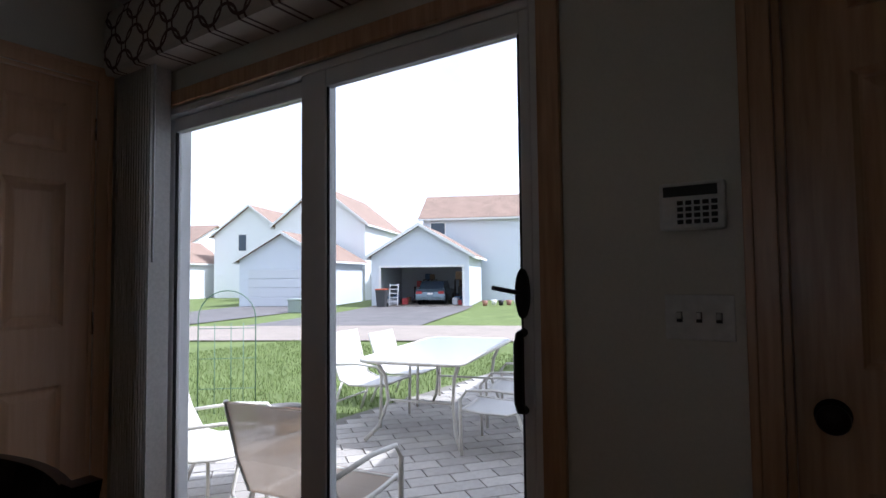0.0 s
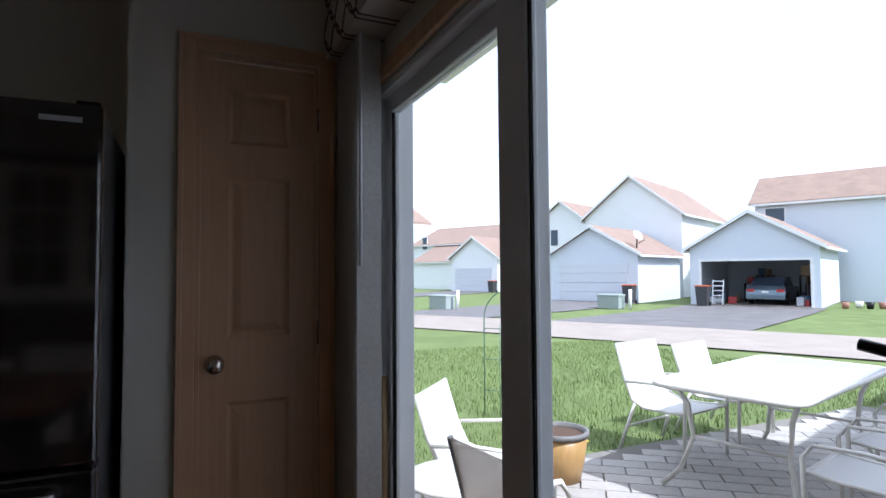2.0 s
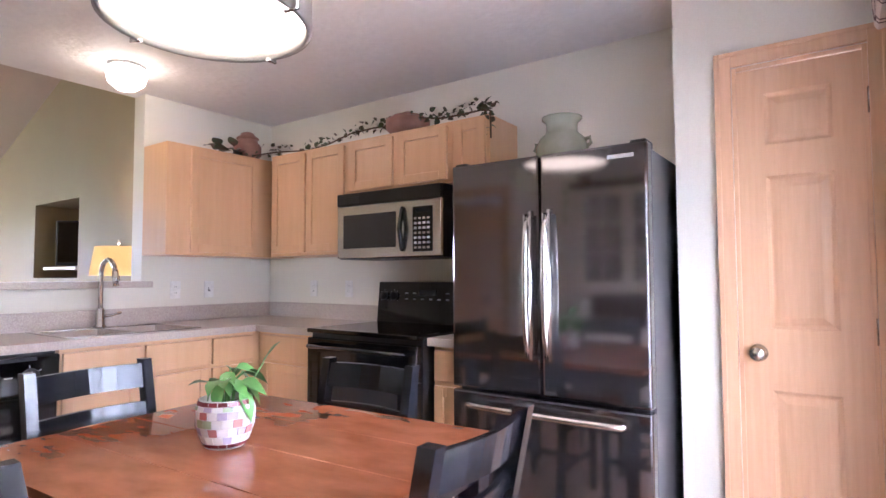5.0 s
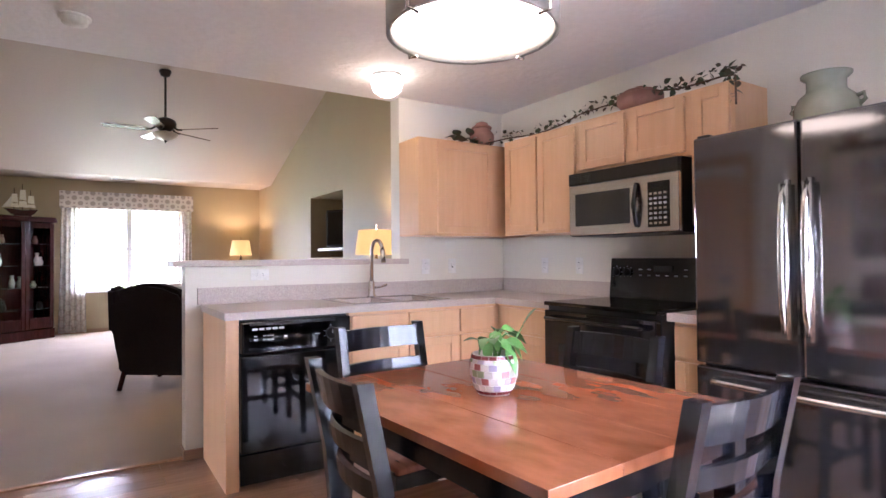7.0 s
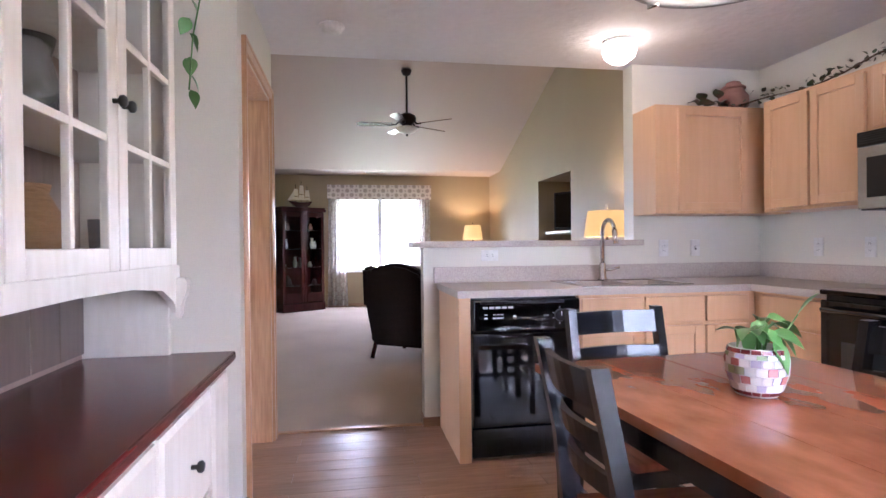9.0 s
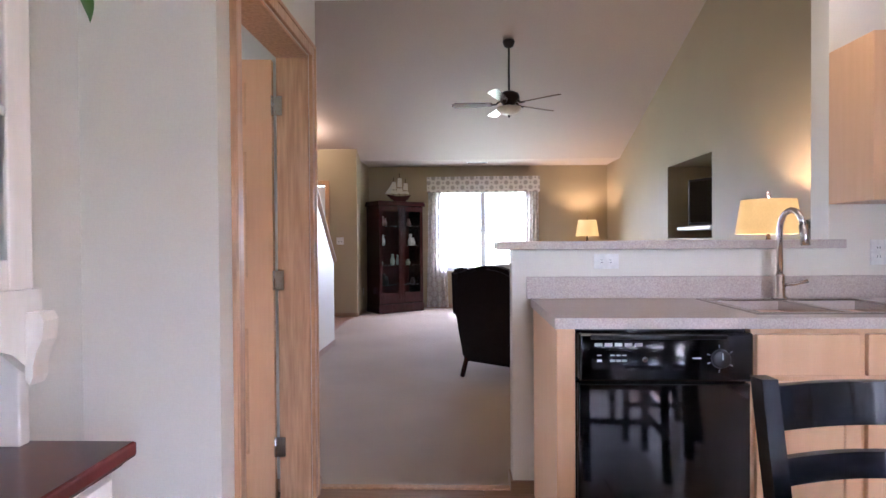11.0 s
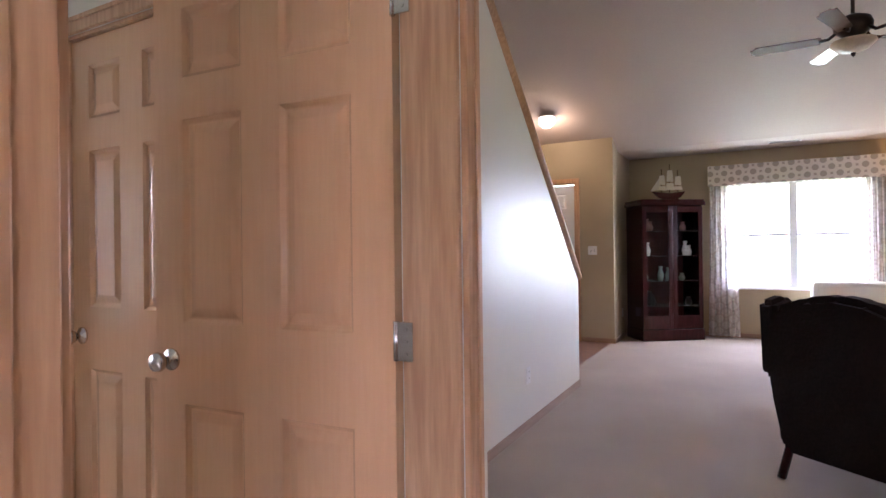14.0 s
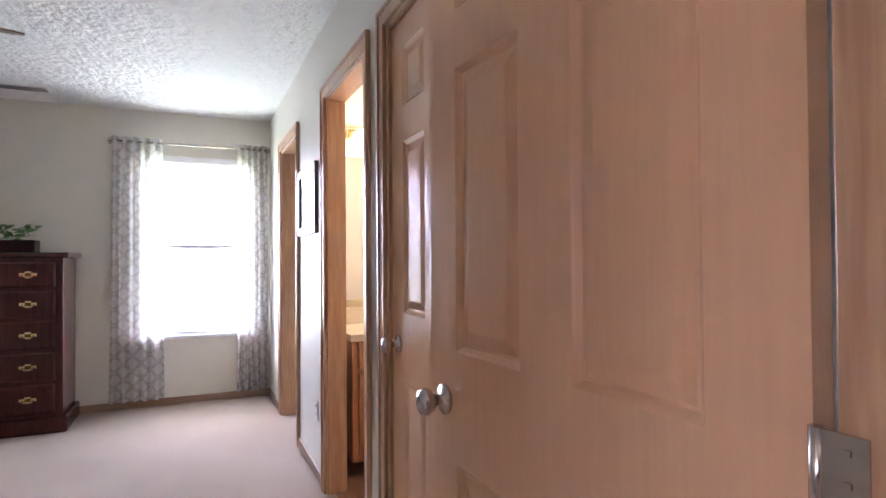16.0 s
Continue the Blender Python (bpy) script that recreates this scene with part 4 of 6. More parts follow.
for k in range(20):
    a = rnd.uniform(0, 6.28)
    ln = rnd.uniform(0.065, 0.095)
    h = rnd.uniform(0.13, 0.20)
    rad = rnd.uniform(0.015, 0.06)
    tip = Vector((rad * math.cos(a), rad * math.sin(a), h))
    part("stem", T(([(0.02 * math.cos(a), 0.02 * math.sin(a), 0.10), tip * 0.6 + Vector((0, 0, 0.06)), tip], 0.0025), segs=5), LEAF, pp)
    m = Matrix.Translation(tip) @ Euler((rnd.uniform(-0.9, 0.3), rnd.uniform(-0.4, 0.4), a - math.pi / 2)).to_matrix().to_4x4()
    part("leaf", leaf(ln, ln * 0.62, 0.35, m), LEAF, pp)
tip = Vector((-0.10, 0.05, 0.21))
part("stem", T(([(-0.02, 0.02, 0.10), (-0.06, 0.035, 0.15), tip], 0.0025), segs=5), LEAF, pp)
part("leaf", leaf(0.085, 0.05, 0.1, Matrix.Translation(tip) @ Euler((0.9, 0.3, 0.6)).to_matrix().to_4x4()), LEAF, pp)

# ---- lamps of the kitchen ----
pl = thing("pendant_lamp", "wide drum pendant lamp with a grey band and lit diffuser", "pendant lamp", pose(-0.50, -0.03, 1.90))
dr = lathe([(0.262, 0.015), (0.262, 0.0), (0.278, 0.0), (0.278, 0.19), (0.270, 0.19), (0.270, 0.015), (0.262, 0.015)], 48)
part("drum_band", dr, mat("grey_sheer_band", (0.30, 0.28, 0.26), 0.6, scale=200), pl)
part("diffuser", lathe([(0.0, 0.008), (0.18, 0.010), (0.258, 0.022), (0.262, 0.05)], 40), mat("lit_drum_diffuser", (0.9, 0.87, 0.8), 0.5, emit=(1.0, 0.84, 0.58), emit_strength=0.18), pl)
part("stem", T(([(0, 0, 0.10), (0, 0, 0.46)], 0.012)), STEEL, pl)
part("ceiling_plate", lathe([(0, 0.445), (0.07, 0.445), (0.07, 0.468), (0, 0.468)]), STEEL, pl)
for a in (15, 105, 195, 285):
    c, s = math.cos(radians(a)), math.sin(radians(a))
    part("bracket", T(([(0.02 * c, 0.02 * s, 0.185), (0.285 * c, 0.285 * s, 0.185), (0.288 * c, 0.288 * s, -0.005), (0.25 * c, 0.25 * s, -0.006)], 0.006), segs=6), STEEL, pl)
bulb("pendant_bulb", (-0.50, -0.03, 2.00), 0.7, 0.06)


def flush(label, m, r=0.10):
    f = thing("ceiling_light", label, "ceiling light", m, group="flush ceiling lights")
    part("collar", lathe([(0, 0), (r * 0.95, 0), (r * 0.95, -0.016), (r * 0.9, -0.018), (0, -0.018)]), WHITEPLASTIC, f)
    part("glass_dome", lathe([(r * 0.9, -0.016), (r * 1.02, -0.055), (r * 0.9, -0.10), (r * 0.45, -0.135), (0, -0.142)]), FROST, f, "lit frosted glass dome")


flush("small lit frosted dome light above the sink", pose(-1.10, -1.80, KC))
bulb("sink_bulb", (-1.10, -1.80, KC - 0.19), 0.09, 0.05)
flush("small lit frosted dome light over the entry", pose(2.58, -7.71, 2.866))
bulb("entry_bulb", (2.58, -7.71, 2.68), 0.5, 0.05)
sd = thing("smoke_detector", "round white smoke detector on the ceiling", "smoke detector", pose(0.59, -1.81, KC))
part("base", lathe([(0, 0), (0.07, 0), (0.07, -0.012), (0, -0.012)]), WHITEPLASTIC, sd)
part("cover", lathe([(0.06, -0.012), (0.055, -0.035), (0.03, -0.045), (0, -0.046)]), WHITEPLASTIC, sd)


def outlet(m, label, kind="outlet", gang=1):
    o = thing("wall_outlet" if kind == "outlet" else "light_switch", label, "outlet" if kind == "outlet" else "switch", m)
    w = 0.035 + 0.023 * (gang - 1)
    part("plate", B(((-w, 0, -0.057), (w, 0.006, 0.057)), bevel=0.002), WHITEPLASTIC, o)
    for g in range(gang):
        x = (g - (gang - 1) / 2) * 0.046
        if kind == "outlet":
            for z in (-0.02, 0.02):
                p = part("socket", B(((x - 0.016, 0.006, z - 0.013), (x + 0.016, 0.008, z + 0.013)), bevel=0.001), WHITEPLASTIC, o)
                for dx in (-0.006, 0.006):
                    part("slot", B(((x + dx - 0.0012, 0.008, z - 0.004), (x + dx + 0.0012, 0.0086, z + 0.006))), DARKSLOT, p)
        else:
            part("toggle", B(((x - 0.005, 0.006, -0.004), (x + 0.005, 0.018, 0.012)), bevel=0.001), WHITEPLASTIC, o)
            part("toggle_slot", B(((x - 0.007, 0.006, -0.013), (x + 0.007, 0.0068, 0.013))), DARKSLOT, o)
    return o


outlet(pose(-0.39, -2.2, 1.085) @ pose(0, 0, 0, 0, 90, 0), "white outlet laid sideways under the bar ledge")
outlet(pose(-1.62, -2.2, 1.12), "white outlet plate above the counter")
outlet(pose(-1.86, -2.2, 1.12), "white switch plate above the counter", "switch")
outlet(pose(-2.37, -1.70, 1.12, 0, 0, -90), "white outlet plate on the west counter wall")
outlet(pose(-2.37, -1.35, 1.12, 0, 0, -90), "white outlet plate near the range backguard")
outlet(pose(0.215, 1.64, 1.095, 0, 0, 180) @ Matrix.Scale(0.82, 4), "white triple toggle switch by the patio door", "switch", 3)
outlet(pose(1.75, -4.65, 0.36, 0, 0, 90), "white outlet low on the stair wall")
outlet(pose(3.93, -2.2, 0.37), "white outlet below the bedroom picture")
outlet(pose(2.20, -8.38, 1.2), "white switch plate beside the front door", "switch", 2)
kp = thing("alarm_keypad", "white alarm keypad with dark keys on the wall", "alarm keypad", pose(0.21, 1.64, 1.325, 0, 0, 180) @ Matrix.Scale(0.9, 4))
part("case", B(((-0.07, 0, -0.055), (0.07, 0.028, 0.055)), bevel=0.006), WHITEPLASTIC, kp)
part("screen", B(((-0.055, 0.028, 0.022), (0.06, 0.0295, 0.046))), DARKSLOT, kp)
for i in range(5):
    for j in range(4):
        part("key", B(((-0.055 + i * 0.018, 0.028, -0.042 + j * 0.0145), (-0.042 + i * 0.018, 0.031, -0.032 + j * 0.0145)), bevel=0.001), MATTBLACK, kp)

# ---- patio door ----
pdr = tagged(thing("patio_door", "white vinyl sliding patio door with two glass panels", "sliding door"), kind="structure")
part("outer_frame", B(((-1.883, 1.645, 0.0), (-1.855, 1.79, 1.887)), ((-0.160, 1.645, 0.0), (-0.132, 1.79, 1.887)), ((-1.855, 1.645, 1.858), (-0.160, 1.79, 1.887)), ((-1.855, 1.645, 0.0), (-0.160, 1.79, 0.03)), bevel=0.004), WHITEVINYL, pdr)


def sash(name, x0, x1, y0, y1, w=0.05, v=0.05):
    s = part(name, B(((x0, y0, 0.03), (x0 + w, y1, 1.858)), ((x1 - v, y0, 0.03), (x1, y1, 1.858)), ((x0 + w, y0, 1.80), (x1 - v, y1, 1.858)), ((x0 + w, y0, 0.03), (x1 - v, y1, 0.12)), bevel=0.005), WHITEVINYL, pdr)
    ym = (y0 + y1) / 2
    gp = part("pane", B(((x0 + w, ym - 0.003, 0.12), (x1 - v, ym + 0.003, 1.80))), GLASS, s)
    gp.visible_shadow = False
    for p, q in ((x0 + w, x0 + w + 0.007), (x1 - v - 0.007, x1 - v)):
        part("gasket", B(((p, y0 + 0.006, 0.12), (q, ym - 0.004, 1.80))), MATTBLACK, s)
    return s


sash("fixed_sash", -1.855, -0.90, 1.680, 1.720)
ss = sash("sliding_sash", -0.992, -0.160, 1.647, 1.678, 0.115, 0.03)
part("pull_handle", T(([(-0.187, 1.647, 1.045), (-0.187, 1.62, 1.04), (-0.187, 1.61, 1.02), (-0.187, 1.61, 0.88), (-0.187, 1.62, 0.86), (-0.187, 1.647, 0.855)], 0.011)), MATTBLACK, ss, "black pull handle")
part("latch_plate", prism([(-0.187 + 0.019 * math.cos(radians(a)), 1.14 + 0.062 * math.sin(radians(a))) for a in range(0, 360, 20)], 1, 1.637, 1.647), MATTBLACK, ss, "black latch plate")
part("latch_lever", T(([(-0.187, 1.643, 1.14), (-0.235, 1.625, 1.15), (-0.26, 1.62, 1.155)], 0.006)), MATTBLACK, ss)
solo("security_dowel", T(([(-1.825, 1.662, 0.03), (-1.835, 1.665, 0.86)], 0.012)), mat("pale_dowel_wood", (0.62, 0.44, 0.22), 0.5, scale=6, stretch=(10, 10, 1)), "pale wooden stick standing in the door track", "stick")
vl = thing("valance", "cream window valance printed with dark linked rings", "valance", pose(-1.02, 1.50, 2.03))
vbm = prism([(0.0, 0.0), (0.135, 0.0), (0.135, 0.27), (0.0, 0.27), (-0.012, 0.22), (-0.014, 0.1), (-0.010, 0.015)], 0, -0.985, 0.985)
part("cloth_box", vbm, VALANCE_K, vl)
bl = thing("vertical_blinds", "dark-lit grey vertical blinds drawn to one side", "blinds")
BLIND = mat("off_white_blind_vane", (0.66, 0.63, 0.60), 0.6, scale=80)
for k in range(14):
    x = -1.985 + k * 0.0195
    part("vane", B(((x, 1.535, 0.03), (x + 0.0035, 1.62, 2.04))), BLIND, bl)
part("head_rail", B(((-2.0, 1.555, 2.05), (-0.05, 1.60, 2.085)), bevel=0.003), WHITEVINYL, bl)
part("wand", T(([(-1.715, 1.545, 2.04), (-1.715, 1.545, 1.25)], 0.005)), WHITEVINYL, bl)

# ---- hutch ----
hu = thing("hutch", "cream painted hutch with a mahogany top and glass doors", "hutch")
part("base_body", B(((0.925, -0.58, 0.06), (1.355, 0.80, 0.785)), bevel=0.003), CREAM, hu)
part("plinth", B(((0.945, -0.56, 0.0), (1.35, 0.78, 0.06))), CREAM, hu)
part("worktop", B(((0.888, -0.605, 0.785), (1.36, 0.825, 0.814)), ((0.905, -0.592, 0.772), (1.36, 0.812, 0.785)), bevel=0.006), HUTCHTOP, hu, "polished mahogany worktop")
KNOBMAT = mat("dark_pewter", (0.06, 0.06, 0.06), 0.35, 0.8)


def knob_at(x, y, z, parent, way=-1):
    kb = lathe([(0, 0), (0.006, 0), (0.006, 0.012), (0.014, 0.017), (0.015, 0.025), (0.010, 0.030), (0, 0.031)], 16)
    bmesh.ops.transform(kb, matrix=Matrix.Translation((x, y, z)) @ Matrix.Rotation(radians(90 * way), 4, "Y"), verts=kb.verts)
    part("knob", kb, KNOBMAT, parent, "dark pewter knob")


for a, b in ((-0.558, -0.350), (0.586, 0.792)):
    part("end_panel", raised((0.908, a, 0.09), (0.925, b, 0.76), 0, 0.006, 0.03), CREAM, hu)
for a, b in ((-0.330, 0.098), (0.118, 0.566)):
    d = part("drawer", raised((0.908, a, 0.49), (0.925, b, 0.76), 0, 0.006, 0.022), CREAM, hu)
    knob_at(0.902, (a + b) / 2, 0.62, d)
    d = part("door", raised((0.908, a, 0.09), (0.925, b, 0.475), 0, 0.006, 0.03), CREAM, hu)
    knob_at(0.902, b - 0.05 if a < 0 else a + 0.05, 0.40, d)
part("upper_side", B(((1.082, -0.59, 0.814), (1.355, -0.565, 1.97)), bevel=0.003), CREAM, hu)
part("upper_side", B(((1.085, 0.775, 0.814), (1.355, 0.80, 1.97)), bevel=0.003), CREAM, hu)
part("upper_back", B(((1.335, -0.565, 0.814), (1.355, 0.775, 1.97))), mat("brown_hutch_back", (0.40, 0.30, 0.24), 0.5, scale=6, stretch=(10, 10, 1)), hu)
for k in range(9):
    part("back_board", B(((1.325, -0.56 + k * 0.148, 0.83), (1.334, -0.415 + k * 0.148, 1.02)), bevel=0.003), mat("grey_brown_board", (0.20, 0.15, 0.12), 0.5, scale=6, stretch=(10, 10, 1)), hu, "dark bead board")
for z in (1.10, 1.42, 1.70):
    part("shelf", B(((1.10, -0.564, z), (1.334, 0.774, z + 0.015))), CREAM, hu)
part("top_board", B(((1.06, -0.59, 1.97), (1.355, 0.80, 1.99))), CREAM, hu)
part("apron", prism([(-0.59, 1.10), (-0.59, 0.98), (-0.565, 0.95), (-0.52, 0.99), (-0.42, 1.03), (-0.2, 1.05), (0.1, 1.055), (0.4, 1.05), (0.62, 1.03), (0.72, 0.99), (0.77, 0.95), (0.80, 0.98), (0.80, 1.10)], 0, 1.055, 1.075), CREAM, hu, "arched apron with scrolled corners")
part("corbel", prism([(1.0575, 1.06), (1.0575, 0.94), (1.05, 0.93), (1.043, 0.945), (1.043, 0.965), (1.036, 0.99), (1.026, 1.01), (1.022, 1.045), (1.03, 1.06)], 1, -0.587, -0.550), CREAM, hu, "scrolled cream corner bracket")
part("crown", B(((1.02, -0.63, 1.99), (1.36, 0.84, 2.02)), ((1.0, -0.65, 2.02), (1.36, 0.86, 2.045)), bevel=0.008), MAHOGANY, hu, "dark mahogany crown moulding")
for k in range(3):
    a, b = -0.575 + k * 0.455, -0.575 + (k + 1) * 0.455 - 0.006
    w = 0.055
    fr_ = [((1.058, a, 1.10), (1.08, a + w, 1.965)), ((1.058, b - w, 1.10), (1.08, b, 1.965)), ((1.058, a + w, 1.10), (1.08, b - w, 1.155)), ((1.058, a + w, 1.91), (1.08, b - w, 1.965))]
    mid = (a + b) / 2
    bars = [((1.060, mid - 0.009, 1.155), (1.078, mid + 0.009, 1.91)), ((1.0605, a + w, 1.40), (1.0775, b - w, 1.418)), ((1.0605, a + w, 1.655), (1.0775, b - w, 1.673))]
    d = part("glass_door", B(*fr_, bevel=0.003), CREAM, hu)
    for q in bars:
        part("glazing_bar", B(q, bevel=0.002), CREAM, d)
    pn = part("pane", B(((1.067, a + w, 1.155), (1.070, b - w, 1.91))), GLASS, d)
    pn.visible_shadow = False
    knob_at(1.058, b - 0.025 if k == 0 else (a + 0.025 if k == 1 else b - 0.025), 1.50, d)
CLEAR = mat("drinking_glass", (0.8, 0.82, 0.82), 0.05, transmission=0.9)
for y, h in ((-0.49, 0.13), (-0.43, 0.11), (-0.37, 0.12)):
    solo("drinking_glass", lathe([(0, 0), (0.026, 0), (0.031, h), (0.029, h), (0.025, 0.006), (0, 0.006)], 20), CLEAR, "clear drinking glass on the hutch shelf", "glass", pose(1.2, y, 1.1155), "glasses in the hutch")
WICK = mat("wicker", (0.36, 0.20, 0.09), 0.8, scale=40, stretch=(1, 1, 6), bump=0.6)
solo("wicker_jar", lathe([(0, 0), (0.055, 0), (0.07, 0.05), (0.065, 0.12), (0.045, 0.16), (0.05, 0.18), (0, 0.18)], 20), WICK, "round woven wicker jar in the hutch", "jar", pose(1.21, -0.02, 1.1155))
solo("glass_pitcher", lathe([(0, 0), (0.05, 0), (0.065, 0.06), (0.04, 0.15), (0.05, 0.19), (0.047, 0.19), (0.036, 0.15), (0.06, 0.06), (0, 0.006)], 20), CLEAR, "tall clear glass pitcher in the hutch", "pitcher", pose(1.21, -0.05, 1.4355))
PLATE = mat("white_china", (0.78, 0.76, 0.72), 0.2)
for y in (0.25, 0.52):
    pbm = lathe([(0, 0), (0.06, 0.002), (0.11, 0.016), (0.11, 0.02), (0.06, 0.008), (0, 0.006)], 28)
    solo("china_plate", pbm, PLATE, "white china plate leaning in the hutch", "plate", pose(1.325, y, 1.545, 0, -80, 0), "plates in the hutch")
hv = thing("trailing_vine", "pothos vine trailing down from the hutch top", "houseplant", pose(1.035, -0.655, 2.045))
part("pot", lathe([(0, 0), (0.06, 0), (0.075, 0.1), (0.07, 0.1), (0.06, 0.08), (0, 0.08)], 20, (0.12, 0.12, 0)), TERRACOTTA, hv)
part("stem", T(([(0.10, 0.11, 0.09), (0.0, 0.03, 0.08), (-0.045, -0.012, 0.0), (-0.01, -0.015, -0.18), (0.005, -0.018, -0.36)], 0.003), segs=5), LEAF, hv)
for z, r in ((-0.05, 0.4), (-0.12, 2.6), (-0.17, 0.9), (-0.25, 2.2), (-0.31, 0.5), (-0.36, 1.4)):
    m = Matrix.Translation((0.0, -0.015, z)) @ Euler((-0.9, rnd.uniform(-0.4, 0.4), r + 1.2)).to_matrix().to_4x4()
    part("leaf", leaf(0.062, 0.048, 0.3, m), LEAF, hv)

# ---- living room ----


def wavy(axis, face, a, b, z0, z1, amp=0.03, waves=5, t=0.004, flare=0.0):
    """A pleated curtain along an axis, hanging at face on the other one."""
    bm = bmesh.new()
    n = waves * 8
    rows = []
    for z, fl in ((z0, 1 + flare), ((z0 + z1) / 2, 1 + flare * 0.3), (z1, 1.0)):
        row = []
        for side in (0, t):
            for k in range(n + 1):
                s = k / n
                c = (a + b) / 2 + (s - 0.5) * (b - a) * fl
                d = face + amp * math.sin(2 * math.pi * waves * s) + side
                row.append(bm.verts.new((c, d, z) if axis == 0 else (d, c, z)))
        rows.append(row)
    for p, q in zip(rows, rows[1:]):
        for o in (0, n + 1):
            for k in range(n):
                bm.faces.new((p[o + k], p[o + k + 1], q[o + k + 1], q[o + k])).smooth = True
    bmesh.ops.recalc_face_normals(bm, faces=bm.faces)
    return bm


w1 = tagged(thing("window_living", "white double window of two sashes", "window"), kind="structure")
part("window_frame", B(((-0.90, -9.63, 0.68), (-0.86, -9.56, 2.08)), ((0.64, -9.63, 0.68), (0.68, -9.56, 2.08)), ((-0.86, -9.63, 2.04), (0.64, -9.56, 2.08)), ((-0.86, -9.63, 0.68), (0.64, -9.56, 0.72)), ((-0.155, -9.63, 0.72), (-0.065, -9.56, 2.04)), ((-0.86, -9.62, 1.36), (-0.155, -9.57, 1.395)), ((-0.065, -9.62, 1.36), (0.64, -9.57, 1.395)), bevel=0.003), WHITEVINYL, w1)
part("window_sill", B(((-0.95, -9.56, 0.655), (0.73, -9.51, 0.685)), bevel=0.004), WHITEVINYL, w1)
for a, b in ((-0.86, -0.155), (-0.065, 0.64)):
    for c, d in ((0.72, 1.36), (1.395, 2.04)):
        part("pane", B(((a, -9.602, c), (b, -9.598, d))), GLASS, w1).visible_shadow = False
vv = thing("valance", "taupe box valance printed with pale rings", "valance")
part("cloth_box", B(((-1.10, -9.545, 2.05), (0.88, -9.40, 2.32)), bevel=0.006), VALANCE_L, vv)
solo("curtain", wavy(0, -9.47, 0.55, 0.86, 0.02, 2.06, flare=0.25), SHEER_L, "sheer lattice-print curtain hanging beside the window", "curtain", group="living room curtains")
solo("curtain", wavy(0, -9.47, -1.08, -0.80, 0.02, 2.06, flare=0.15), SHEER_L, "sheer lattice-print curtain hanging beside the window", "curtain", group="living room curtains")


def table_lamp(m, base_h, r0, r1, h, label):
    lp = thing("table_lamp", label, "table lamp", m)
    part("base", lathe([(0, 0), (0.075, 0), (0.08, 0.02), (0.03, 0.05), (0.05, 0.12), (0.055, base_h * 0.5), (0.02, base_h - 0.06), (0.012, base_h), (0.012, base_h + h * 0.5), (0, base_h + h * 0.5)]), BRONZE, lp)
    part("shade", lathe([(r0, base_h), (r1, base_h + h), (r1 - 0.004, base_h + h), (r0 - 0.004, base_h)], 32), SHADE, lp, "glowing cream linen shade")
    part("finial", T(([(0, 0, base_h + h * 0.5), (0, 0, base_h + h + 0.02)] + [(0, 0.02 * math.sin(radians(a)), base_h + h + 0.04 - 0.02 * math.cos(radians(a))) for a in range(30, 331, 60)], 0.004), segs=6), NICKEL, lp)
    return lp


def side_table(label, m, w, d, h):
    st = thing("side_table", label, "side table", m)
    part("top", B(((-w / 2, -d / 2, h - 0.03), (w / 2, d / 2, h)), bevel=0.005), MAHOGANY, st)
    for x in (-1, 1):
        for y in (-1, 1):
            part("leg", B(((x * (w / 2 - 0.04) - 0.02, y * (d / 2 - 0.04) - 0.02, 0), (x * (w / 2 - 0.04) + 0.02, y * (d / 2 - 0.04) + 0.02, h - 0.03))), MAHOGANY, st)


side_table("dark wood side table in the room corner", pose(-1.85, -9.10, 0), 0.5, 0.5, 0.75)
table_lamp(pose(-1.85, -9.10, 0.75), 0.51, 0.19, 0.15, 0.27, "bronze table lamp with a lit cream shade")
bulb("corner_lamp_bulb", (-1.85, -9.10, 1.42), 1.5, 0.04)
side_table("dark wood side table beyond the half wall", pose(-2.02, -3.72, 0, 0, 0, 90), 0.7, 0.5, 0.72)
table_lamp(pose(-1.956, -3.73, 0.72), 0.50, 0.218, 0.18, 0.25, "table lamp with a lit cream shade beyond the bar")
bulb("bar_lamp_bulb", (-1.956, -3.73, 1.36), 1.5, 0.04)
pj = thing("potted_plant", "leafy plant in a grey patterned pot beside the lamp", "houseplant", pose(-2.165, -3.50, 0.72))
part("pot", lathe([(0, 0), (0.07, 0), (0.09, 0.30), (0.10, 0.46), (0.09, 0.53), (0.08, 0.53), (0, 0.48)]), mat("grey_patterned_pot", (0.36, 0.34, 0.30), 0.5, scale=25, c2=(0.10, 0.09, 0.08)), pj)
for k in range(26):
    a = rnd.uniform(0, 6.28)
    m = Matrix.Translation((0.05 * math.cos(a), 0.05 * math.sin(a), 0.53 + rnd.uniform(0, 0.09))) @ Euler((rnd.uniform(-0.4, 0.7), rnd.uniform(-0.5, 0.5), a)).to_matrix().to_4x4()
    part("leaf", leaf(0.085, 0.055, 0.3, m), DARKLEAF, pj)

